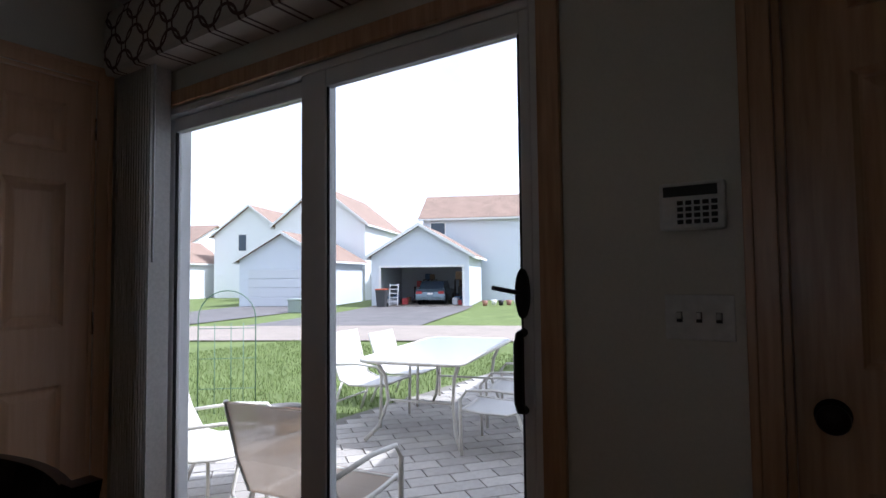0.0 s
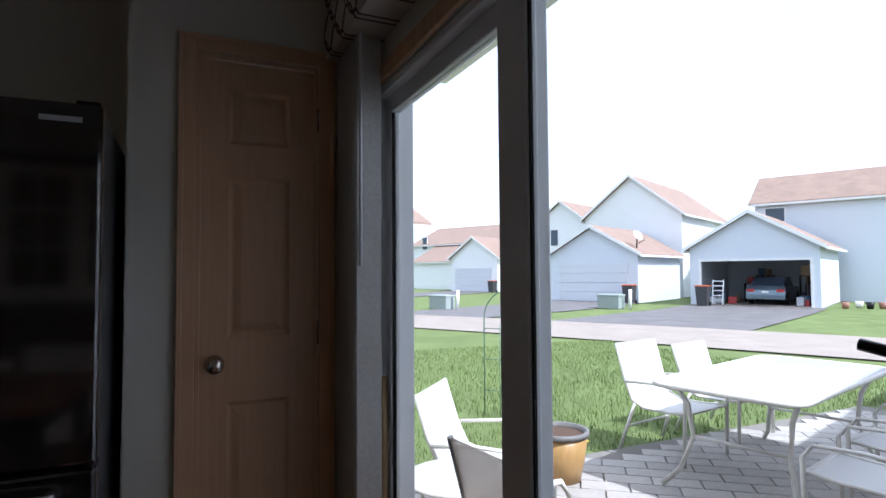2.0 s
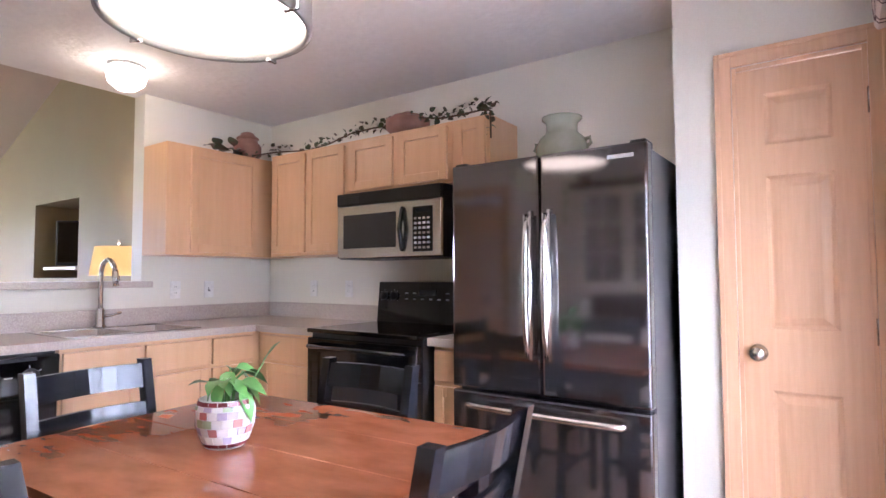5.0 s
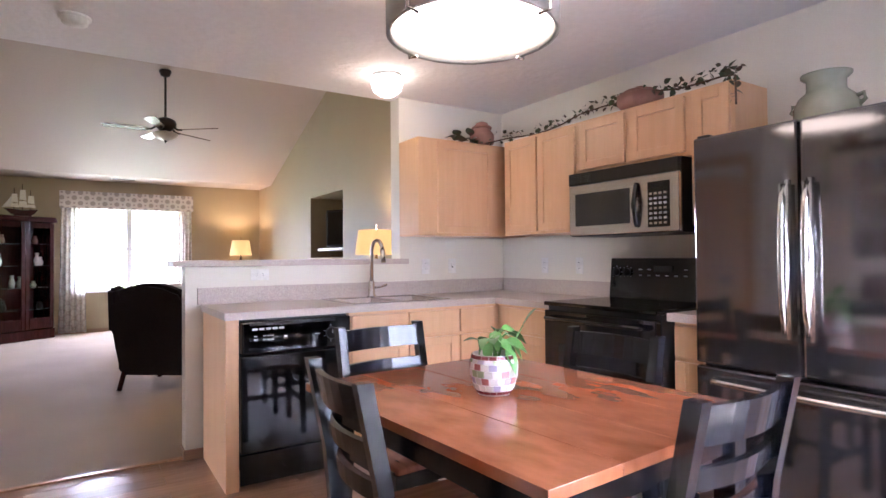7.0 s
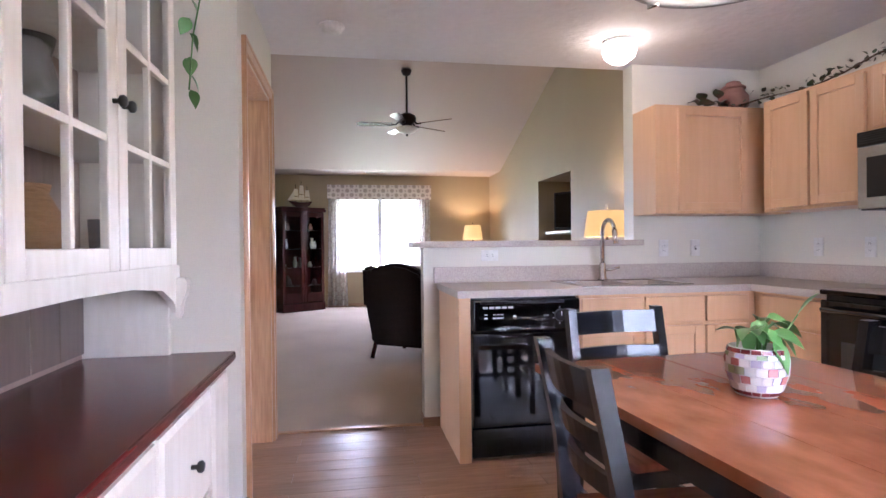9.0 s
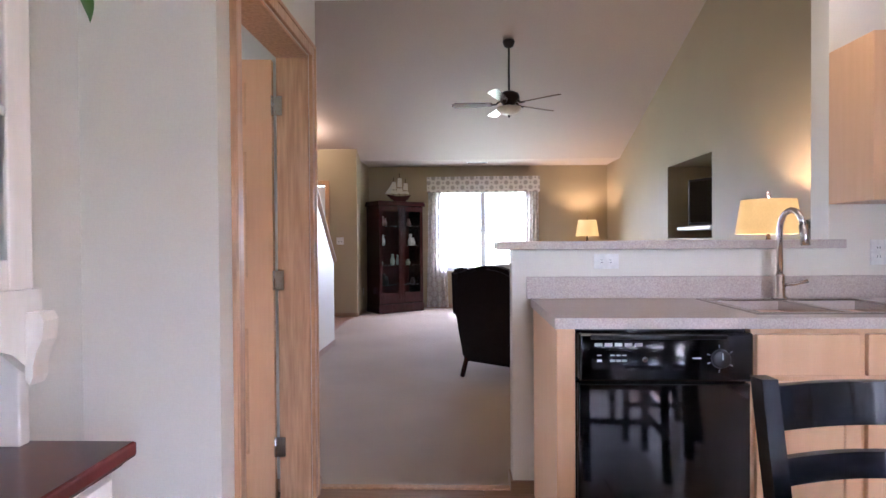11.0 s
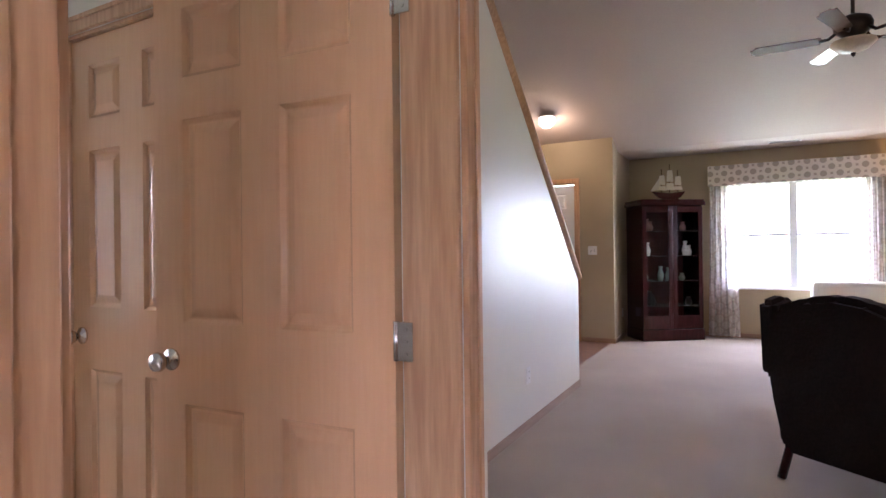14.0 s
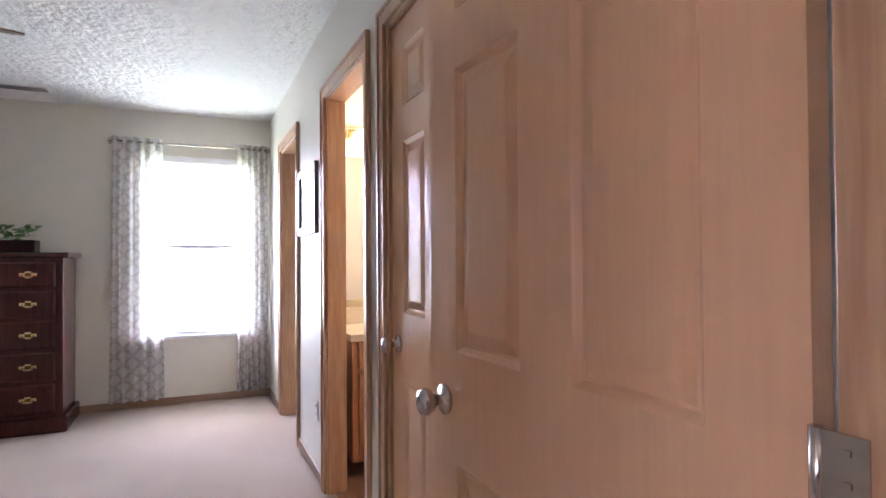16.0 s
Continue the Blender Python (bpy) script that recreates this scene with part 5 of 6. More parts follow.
# television in its niche
tv = thing("television", "black flat television set in the wall niche", "television", pose(-2.50, -5.78, 1.33, 0, 0, -62))
part("case", B(((-0.36, -0.04, 0.02), (0.36, 0.0, 0.54)), bevel=0.006), MATTBLACK, tv)
part("screen", B(((-0.335, 0.0, 0.05), (0.335, 0.003, 0.52))), SCREEN, tv)
part("stand", B(((-0.16, -0.10, 0.0), (0.16, 0.08, 0.015)), ((-0.04, -0.03, 0.015), (0.04, -0.015, 0.05)), bevel=0.003), MATTBLACK, tv)
solo("media_shelf", B(((-2.84, -6.30, 1.295), (-2.28, -5.43, 1.33)), bevel=0.004), WHITEVINYL, "white shelf under the television", "shelf")

# wing chair, its back to the kitchen
wc = thing("wing_chair", "dark burgundy wingback armchair seen from behind", "armchair", pose(-0.16, -4.52, 0, 0, 0, 143.1))
bk = prism([(-0.31, 0.14), (0.31, 0.14), (0.36, 0.45), (0.37, 0.78), (0.30, 0.90), (0.14, 0.965), (0, 0.985), (-0.14, 0.965), (-0.30, 0.90), (-0.37, 0.78), (-0.36, 0.45)], 1, -0.33, -0.18)
bmesh.ops.bevel(bk, geom=list(bk.edges), offset=0.035, segments=2, affect="EDGES")
for v in bk.verts:
    v.co.y -= 0.10 * max(0.0, v.co.z - 0.2)
part("back", bk, LEATHER, wc)
for s in (-1, 1):
    wg = prism([(-0.36, 0.52), (-0.02, 0.55), (-0.10, 0.86), (-0.24, 0.96), (-0.38, 0.93)], 0, s * 0.30, s * 0.40)
    bmesh.ops.bevel(wg, geom=list(wg.edges), offset=0.03, segments=2, affect="EDGES")
    part("wing", wg, LEATHER, wc)
    am = B(((s * 0.27, -0.25, 0.16), (s * 0.38, 0.34, 0.58)), bevel=0.035)
    part("arm", am, LEATHER, wc)
    for y in (-0.27, 0.30):
        lg = T(([(s * 0.29, y, 0.18), (s * (0.30 if y > 0 else 0.31), y - (0.05 if y < 0 else 0), 0.0)], 0.022))
        part("leg", lg, MAHOGANY, wc, "dark tapered wooden leg")
part("seat_cushion", B(((-0.27, -0.20, 0.32), (0.27, 0.36, 0.46)), bevel=0.04), LEATHER, wc)
part("seat_base", B(((-0.34, -0.28, 0.16), (0.34, 0.33, 0.32)), bevel=0.02), LEATHER, wc)
sf = thing("sofa", "pale upholstered sofa below the window", "sofa", pose(-1.0, -8.75, 0))
part("base", B(((-0.75, -0.4, 0.08), (0.75, 0.4, 0.42)), bevel=0.04), OFFWHITE, sf)
part("back", B(((-0.75, -0.45, 0.3), (0.75, -0.22, 0.80)), bevel=0.06), OFFWHITE, sf)
for s in (-1, 1):
    part("arm", B(((s * 0.62, -0.40, 0.1), (s * 0.82, 0.40, 0.6)), bevel=0.06), OFFWHITE, sf)
    part("cushion", B(((s * 0.31 - 0.30, -0.22, 0.40), (s * 0.31 + 0.30, 0.38, 0.52)), bevel=0.04), OFFWHITE, sf)

# curio cabinet across the corner
cu = thing("curio_cabinet", "dark mahogany curio cabinet with two glass doors across the corner", "display cabinet", pose(1.29, -8.93, 0, 0, 0, 36))
CW0, CW1, CD = -0.42, 0.42, -0.44
part("plinth", B(((CW0 - 0.012, CD, 0.0), (CW1 + 0.012, 0.03, 0.15)), bevel=0.008), MAHOGANY, cu)
part("cornice", B(((CW0 - 0.03, CD, 1.78), (CW1 + 0.03, 0.05, 1.83)), ((CW0 - 0.02, CD, 1.83), (CW1 + 0.02, 0.04, 1.86)), bevel=0.008), MAHOGANY, cu)
part("side", B(((CW0, CD, 0.15), (CW0 + 0.02, 0.0, 1.78))), MAHOGANY, cu)
part("side", B(((CW1 - 0.02, CD, 0.15), (CW1, 0.0, 1.78))), MAHOGANY, cu)
part("back", B(((CW0 + 0.02, CD, 0.15), (CW1 - 0.02, CD + 0.015, 1.78))), MAHOGANY, cu)
for z in (0.45, 0.78, 1.11, 1.44):
    part("shelf", B(((CW0 + 0.02, CD + 0.015, z), (CW1 - 0.02, -0.02, z + 0.01))), CLEAR, cu)
for a in (CW0, CW0 + 0.421):
    b = a + 0.419
    d = part("door", B(((a, 0.0, 0.16), (a + 0.055, 0.022, 1.77)), ((b - 0.055, 0.0, 0.16), (b, 0.022, 1.77)), ((a + 0.055, 0.0, 1.69), (b - 0.055, 0.022, 1.77)), ((a + 0.055, 0.0, 0.16), (b - 0.055, 0.022, 0.33)), bevel=0.003), MAHOGANY, cu)
    part("pane", B(((a + 0.055, 0.008, 0.33), (b - 0.055, 0.012, 1.69))), GLASS, d).visible_shadow = False
for k in range(14):
    z = (0.46, 0.79, 1.12, 1.45)[k % 4]
    x = rnd.uniform(-0.35, 0.33)
    hh = rnd.uniform(0.06, 0.2)
    ob = lathe([(0, 0), (0.03, 0), (0.045, hh * 0.4), (0.02, hh * 0.8), (0.03, hh), (0, hh)], 14)
    p = (Matrix.Translation((1.29, -8.93, 0)) @ Matrix.Rotation(radians(36), 4, "Z")) @ Vector((x, -0.13, z))
    solo("figurine", ob, (BRONZE, CELADON, PLATE, TERRACOTTA)[k % 4], "small ornament on a curio shelf", "ornament", Matrix.Translation(p), "ornaments in the curio cabinet")
sh = thing("model_ship", "wooden model sailing ship on the curio cabinet", "model ship", pose(1.33, -9.10, 1.861, 0, 0, 10) @ Matrix.Scale(1.12, 4))
part("stand", B(((-0.10, -0.03, 0), (0.10, 0.03, 0.03)), bevel=0.004), MAHOGANY, sh)
part("hull", prism([(-0.17, 0.10), (-0.12, 0.03), (0.12, 0.03), (0.20, 0.11), (0.0, 0.085)], 1, -0.035, 0.035), MAHOGANY, sh)
for x, h in ((-0.09, 0.30), (0.0, 0.38), (0.09, 0.32)):
    part("mast", T(([(x, 0, 0.08), (x, 0, h + 0.06)], 0.005), segs=6), TWIG, sh)
    for z0, z1, w in ((0.12, h * 0.55, 0.055), (h * 0.58, h * 0.95, 0.042)):
        part("sail", prism([(x - w, z0), (x + w * 0.8, z0 + 0.01), (x + w * 0.6, z1), (x - w * 0.75, z1)], 1, 0.008, 0.014), mat("sail_cloth", (0.80, 0.75, 0.62), 0.9, scale=80), sh)
part("jib", prism([(0.10, 0.30), (0.22, 0.12), (0.11, 0.13)], 1, -0.003, 0.003), OFFWHITE, sh)

# ceiling fans


def ceiling_fan(m, drop, label, blade_mats, kit=True):
    f = thing("ceiling_fan", label, "ceiling fan", m, group="ceiling fans")
    part("canopy", lathe([(0, drop), (0.065, drop), (0.07, drop - 0.02), (0.05, drop - 0.07), (0.015, drop - 0.085), (0, drop - 0.085)]), BRONZE, f)
    part("downrod", T(([(0, 0, 0.06), (0, 0, drop - 0.05)], 0.013)), BRONZE, f)
    part("motor", lathe([(0, 0.10), (0.05, 0.09), (0.11, 0.06), (0.125, 0.02), (0.12, -0.02), (0.08, -0.05), (0.06, -0.075), (0, -0.075)], 32), BRONZE, f)
    for k in range(5):
        a = 72 * k + 69
        bm = B(((0.17, -0.06, -0.003), (0.66, 0.065, 0.003)), bevel=0.0)
        for v in bm.verts:
            if v.co.x < 0.3:
                v.co.y *= 0.75
        bmesh.ops.bevel(bm, geom=[e for e in bm.edges if abs(e.verts[0].co.z - e.verts[1].co.z) > 0.004], offset=0.03, segments=3, affect="EDGES")
        bmesh.ops.transform(bm, matrix=Matrix.Translation((0, 0, -0.06)) @ Matrix.Rotation(radians(a), 4, "Z") @ Matrix.Rotation(radians(12), 4, "X"), verts=bm.verts)
        bd = part("blade", bm, blade_mats[k % len(blade_mats)], f)
        ar = T(([(0.10, 0, -0.02), (0.15, 0.01, -0.06), (0.21, 0, -0.064)], 0.012))
        bmesh.ops.transform(ar, matrix=Matrix.Rotation(radians(a), 4, "Z"), verts=ar.verts)
        part("blade_arm", ar, BRONZE, bd)
    if kit:
        part("glass_bowl", lathe([(0.05, -0.075), (0.14, -0.10), (0.145, -0.115), (0.10, -0.16), (0.03, -0.185), (0, -0.187)], 28), mat("unlit_frosted_bowl", (0.62, 0.58, 0.50), 0.4), f, "unlit frosted glass bowl")
        part("finial", lathe([(0, -0.185), (0.018, -0.187), (0.012, -0.205), (0, -0.22)], 12), BRONZE, f)
    return f


WALNUT = mat("walnut_blade", (0.10, 0.035, 0.02), 0.25, scale=4, stretch=(1, 8, 1))
ceiling_fan(pose(-0.28, -6.07, 2.82), 0.67, "dark bronze ceiling fan with five blades and a glass bowl", [WALNUT])
ceiling_fan(pose(3.42, -0.30, 2.20), 0.24, "ceiling fan with light brown blades in the bedroom", [mat("tan_blade", (0.28, 0.17, 0.10), 0.35)])
VENT = mat("vent_slot_grey", (0.30, 0.29, 0.28), 0.6)
vn = thing("ceiling_vent", "small white slotted ceiling vent", "vent", pose(0.0, -9.1, LFLAT - 0.006))
part("frame", B(((-0.18, -0.06, 0), (0.18, 0.06, 0.006))), WHITEPLASTIC, vn)
for k in range(6):
    part("slat", B(((-0.16, -0.048 + k * 0.017, -0.003), (0.16, -0.040 + k * 0.017, 0))), VENT, vn)
copy_thing(vn, pose(5.62, -0.45, BC - 0.006, 0, 0, 90))
outlet(pose(1.93, -8.9, 0.35, 0, 0, 90), "white outlet low by the curio cabinet")

# ---- bedroom ----
w2 = tagged(thing("window_bedroom", "white framed bedroom window", "window"), kind="structure")
part("window_frame", B(((6.02, -2.05, 0.57), (6.10, -2.01, 2.08)), ((6.02, -1.24, 0.57), (6.10, -1.20, 2.08)), ((6.02, -2.01, 2.03), (6.10, -1.24, 2.08)), ((6.02, -2.01, 0.57), (6.10, -1.24, 0.61)), ((6.04, -2.01, 1.30), (6.08, -1.24, 1.335)), bevel=0.003), WHITEVINYL, w2)
part("window_sill", B(((5.965, -2.08, 0.545), (6.02, -1.17, 0.575)), bevel=0.004), WHITEVINYL, w2)
for a, b in ((0.61, 1.30), (1.335, 2.03)):
    part("pane", B(((6.058, -2.01, a), (6.062, -1.24, b))), GLASS, w2).visible_shadow = False
solo("curtain", wavy(1, 5.93, -1.34, -0.98, 0.07, 2.20, flare=0.1), SHEER_B, "white bedroom curtain with a grey trellis print", "curtain", group="bedroom curtains")
solo("curtain", wavy(1, 5.93, -2.17, -1.92, 0.07, 2.20, flare=0.05), SHEER_B, "white bedroom curtain with a grey trellis print", "curtain", group="bedroom curtains")
rd = thing("curtain_rod", "thin pewter curtain rod above the bedroom window", "curtain rod")
part("rod", T(([(5.93, -2.185, 2.165), (5.93, -0.98, 2.165)], 0.009)), NICKEL, rd)
for y in (-2.18, -0.97):
    part("finial", lathe([(0, -0.025), (0.02, -0.012), (0.022, 0.005), (0, 0.025)], 14, (5.93, y, 2.165)), NICKEL, rd)
    part("bracket", T(([(5.93, y * 0.99, 2.16), (6.0, y * 0.99, 2.15)], 0.006)), NICKEL, rd)
DRESSWOOD = mat("red_mahogany", (0.070, 0.017, 0.014), 0.2, spec=0.4, scale=4, stretch=(10, 10, 1.2), c2=(0.05, 0.011, 0.009), bump=0.02)
ds = thing("dresser", "tall dark mahogany chest of drawers with brass pulls", "chest of drawers", pose(5.50, -0.75, 0))
part("body", B(((0.02, 0.02, 0.10), (0.48, 0.93, 1.23)), bevel=0.004), DRESSWOOD, ds)
part("top", B(((-0.02, -0.02, 1.23), (0.49, 0.97, 1.265)), bevel=0.010), DRESSWOOD, ds)
part("base", B(((-0.01, -0.01, 0.0), (0.48, 0.96, 0.11)), bevel=0.012), DRESSWOOD, ds)
BRASS = mat("brass_pull", (0.72, 0.52, 0.24), 0.25, 1.0)
for k, (z0, z1) in enumerate(((0.14, 0.35), (0.37, 0.57), (0.59, 0.79), (0.81, 1.0), (1.02, 1.20))):
    d = part("drawer", raised((0.004, 0.06, z0), (0.02, 0.89, z1), 0, 0.006, 0.02), DRESSWOOD, ds)
    for y in (0.22, 0.73):
        z = (z0 + z1) / 2
        part("pull", join(B(((-0.006, y - 0.05, z - 0.008), (-0.001, y + 0.05, z + 0.012)), ((-0.006, y - 0.018, z - 0.022), (-0.001, y + 0.018, z + 0.024))), T(([(-0.004, y - 0.035, z), (-0.022, y - 0.03, z - 0.012), (-0.022, y + 0.03, z - 0.012), (-0.004, y + 0.035, z)], 0.004), segs=6)), BRASS, d, "brass plate pull")
bx = thing("planter_box", "small dark wooden box of greenery on the dresser", "planter", pose(5.70, -0.42, 1.265))
part("box", B(((-0.08, -0.12, 0), (0.08, 0.20, 0.09)), bevel=0.004), MAHOGANY, bx)
for k in range(46):
    m = Matrix.Translation((rnd.uniform(-0.06, 0.06), rnd.uniform(-0.1, 0.2), 0.085 + rnd.uniform(0, 0.10))) @ Euler((rnd.uniform(-0.2, 1.2), rnd.uniform(-0.6, 0.6), rnd.uniform(0, 6.28))).to_matrix().to_4x4()
    part("leaf", leaf(0.08, 0.035, 0.3, m), LEAF, bx)
pf = thing("picture_frame", "small framed picture on the bedroom wall", "picture", pose(4.15, -2.2, 1.55))
part("frame", B(((-0.27, 0, -0.20), (-0.225, 0.022, 0.20)), ((0.225, 0, -0.20), (0.27, 0.022, 0.20)), ((-0.225, 0, 0.155), (0.225, 0.022, 0.20)), ((-0.225, 0, -0.20), (0.225, 0.022, -0.155)), bevel=0.004), mat("pewter_frame", (0.20, 0.19, 0.15), 0.35, 0.5, scale=30), pf)
part("glazing", B(((-0.225, 0.0, -0.155), (0.225, 0.010, 0.155))), mat("glazed_print", (0.6, 0.6, 0.58), 0.04, coat=1.0), pf)

# ---- bathroom ----
va = thing("vanity", "warm wood bathroom vanity with a cream top", "vanity")
VAN = mat("reddish_maple", (0.45, 0.19, 0.08), 0.3, scale=3, stretch=(9, 9, 0.8))
part("body", B(((3.78, -3.55, 0.10), (4.25, -2.36, 0.76))), VAN, va)
for k in range(2):
    a = -3.52 + 0.575 * k
    pull_door(va, "door", (3.76, a, 0.12), (3.78, a + 0.55, 0.58), 0, -1, VAN)
    part("drawer", B(((3.76, a, 0.61), (3.78, a + 0.55, 0.745)), bevel=0.004), VAN, va)
part("top", B(((3.74, -3.57, 0.76), (4.25, -2.34, 0.80)), ((4.23, -3.57, 0.80), (4.25, -2.34, 0.90)), bevel=0.005), mat("cream_cultured_marble", (0.75, 0.68, 0.54), 0.2, scale=8), va)
bf = thing("bath_faucet", "chrome two-handle bathroom faucet", "faucet", pose(4.12, -2.72, 0.80))
part("spout", T(([(0, 0, 0), (0, 0, 0.09), (-0.04, 0, 0.11), (-0.10, 0, 0.08)], 0.012)), NICKEL, bf)
for s in (-0.1, 0.1):
    part("handle", lathe([(0, 0), (0.02, 0), (0.014, 0.03), (0.024, 0.05), (0, 0.06)], 14, (0, s, 0)), NICKEL, bf)
solo("bath_mirror", B(((4.235, -3.5, 0.95), (4.249, -2.42, 1.85))), MIRROR, "large frameless bathroom mirror above the vanity", "mirror")
lb = thing("vanity_light", "brass vanity light bar with frosted glass shades", "wall lamp", pose(4.25, -2.75, 1.99))
part("bar", B(((-0.04, -0.30, -0.03), (0.0, 0.30, 0.03)), bevel=0.005), BRASS, lb)
for y in (-0.22, 0.0, 0.22):
    part("glass_shade", lathe([(0.025, 0.0), (0.04, -0.05), (0.062, -0.11), (0.058, -0.11), (0.02, 0.0)], 18, (-0.09, y, 0.02)), FROST, lb, "lit frosted bell shade")
    part("arm", T(([(-0.02, y, 0.0), (-0.08, y, 0.03)], 0.008)), BRASS, lb)
bulb("vanity_bulb", (4.02, -2.75, 1.86), 1.2, 0.08, (1.0, 0.74, 0.42))
bp = thing("bath_picture", "framed print on the bathroom wall", "picture", pose(2.97, -3.27, 1.55, 0, 0, -90))
part("frame", B(((-0.2, 0, -0.195), (0.2, 0.02, 0.195)), bevel=0.004), BRONZE, bp)
part("print", B(((-0.17, 0.018, -0.165), (0.17, 0.023, 0.165))), mat("faded_print", (0.62, 0.52, 0.36), 0.6, scale=9, c2=(0.45, 0.36, 0.24)), bp)

# ---- outdoors ----
GRASS = mat("lawn_grass", (0.19, 0.235, 0.09), 0.9, scale=30, c2=(0.14, 0.175, 0.06), bump=0.5, bump_scale=140, spec=0.1, stain=0.25)
BLADE = mat("grass_blade", (0.21, 0.26, 0.10), 0.7, scale=3, c2=(0.15, 0.195, 0.06), spec=0.2)
CONC = mat("pale_concrete", (0.33, 0.275, 0.23), 0.9, scale=12, bump=0.2, stain=0.15)
ASPH = mat("old_asphalt", (0.17, 0.155, 0.15), 0.9, scale=60, bump=0.4, stain=0.3)
PAVER = mat("pale_paver", (0.42, 0.385, 0.35), 0.85, scale=40, bump=0.3, vary=0.14)
PAVEBED = mat("paver_sand_joint", (0.20, 0.18, 0.155), 0.95, scale=60)
SIDING = mat("white_vinyl_siding", (0.78, 0.79, 0.80), 0.6, scale=3, c2=(0.75, 0.76, 0.77))
GREYSIDE = mat("pale_grey_vinyl_siding", (0.62, 0.65, 0.71), 0.6, scale=3, c2=(0.59, 0.62, 0.68))
ROOF = mat("tan_asphalt_shingle", (0.31, 0.215, 0.165), 0.9, scale=14, c2=(0.25, 0.17, 0.13), bump=0.4, stain=0.2)
TRIMW = mat("white_gutter", (0.78, 0.78, 0.78), 0.5)
SLING = mat("white_mesh_sling", (0.62, 0.60, 0.58), 0.8, scale=220, bump=0.3)
TANSLING = mat("beige_mesh_sling", (0.60, 0.51, 0.43), 0.8, scale=220, bump=0.3)
tan_nodes, tan_links = TANSLING.node_tree.nodes, TANSLING.node_tree.links
glow_through, sling_mix = tan_nodes.new("ShaderNodeBsdfTranslucent"), tan_nodes.new("ShaderNodeMixShader")
glow_through.inputs[0].default_value = (0.62, 0.52, 0.43, 1)
sling_mix.inputs[0].default_value = 0.5
tan_links.new(tan_nodes["Principled BSDF"].outputs[0], sling_mix.inputs[1])
tan_links.new(glow_through.outputs[0], sling_mix.inputs[2])
open_mesh, mesh_mix = tan_nodes.new("ShaderNodeBsdfTransparent"), tan_nodes.new("ShaderNodeMixShader")
mesh_mix.inputs[0].default_value = 0.3
tan_links.new(sling_mix.outputs[0], mesh_mix.inputs[1])
tan_links.new(open_mesh.outputs[0], mesh_mix.inputs[2])
tan_links.new(mesh_mix.outputs[0], tan_nodes["Material Output"].inputs[0])
ALU = mat("cream_painted_tube", (0.68, 0.64, 0.58), 0.4, scale=30)
WINDOWDARK = mat("dark_far_window", (0.05, 0.07, 0.10), 0.1)


def gz(x, y):
    d = math.hypot(x, y - 1.7)
    return -0.17 - 0.42 * min(1.0, max(0.0, (d - 5.0) / 22.0))


P0, UX, VX = Vector((-19.5, 26.2, 0)), Vector((0.91, 0.415, 0)), Vector((-0.415, 0.91, 0))
NEIGH = Matrix(((UX.x, VX.x, 0, P0.x), (UX.y, VX.y, 0, P0.y), (0, 0, 1, 0), (0, 0, 0, 1)))


def sheet(outline, lift, cell=2.0):
    """Ground over a rectangle in a frame (m, u0, u1, v0, v1), following the fall of the land."""
    m, u0, u1, v0, v1 = outline
    bm = bmesh.new()
    nu, nv = max(1, round((u1 - u0) / cell)), max(1, round((v1 - v0) / cell))
    g = []
    for i in range(nu + 1):
        row = []
        for j in range(nv + 1):
            p = m @ Vector((u0 + (u1 - u0) * i / nu, v0 + (v1 - v0) * j / nv, 0))
            row.append(bm.verts.new((p.x, p.y, gz(p.x, p.y) + lift)))
        g.append(row)
    for i in range(nu):
        for j in range(nv):
            bm.faces.new((g[i][j], g[i + 1][j], g[i + 1][j + 1], g[i][j + 1]))
    bmesh.ops.recalc_face_normals(bm, faces=bm.faces)
    return bm


ground = sheet((I4, -40, 30, -40, 60), 0.0, 2.0)
far = [(-1500, -1500), (1500, -1500), (1500, 1500), (-1500, 1500)]
inner = [(-40, -40), (30, -40), (30, 60), (-40, 60)]
vf = [ground.verts.new((x, y, -0.59)) for x, y in far]
vi = [ground.verts.new((x, y, -0.59)) for x, y in inner]
for k in range(4):
    ground.faces.new((vf[k], vf[(k + 1) % 4], vi[(k + 1) % 4], vi[k]))
gdel = [f for f in ground.faces if all(-3.0 < v.co.x < 6.5 and -10 < v.co.y < 1.7 for v in f.verts)]
bmesh.ops.delete(ground, geom=gdel, context="FACES")
setting("ground", ground, GRASS, "mown green lawn", "lawn")
setting("road_alley", sheet((NEIGH, -45, 40, -19.4, -14.6), 0.03), CONC, "pale concrete alley", "road")
setting("driveway_open", sheet((NEIGH, -2.2, 3.8, -14.6, 0.2), 0.034), ASPH, "worn asphalt driveway", "driveway")
setting("driveway_closed", sheet((NEIGH, -10.6, -4.8, -14.6, 0.2), 0.034), ASPH, "worn asphalt driveway", "driveway")
setting("driveway_far", sheet((NEIGH, -27.5, -21.5, -14.6, 10.2), 0.034), ASPH, "worn asphalt driveway", "driveway")


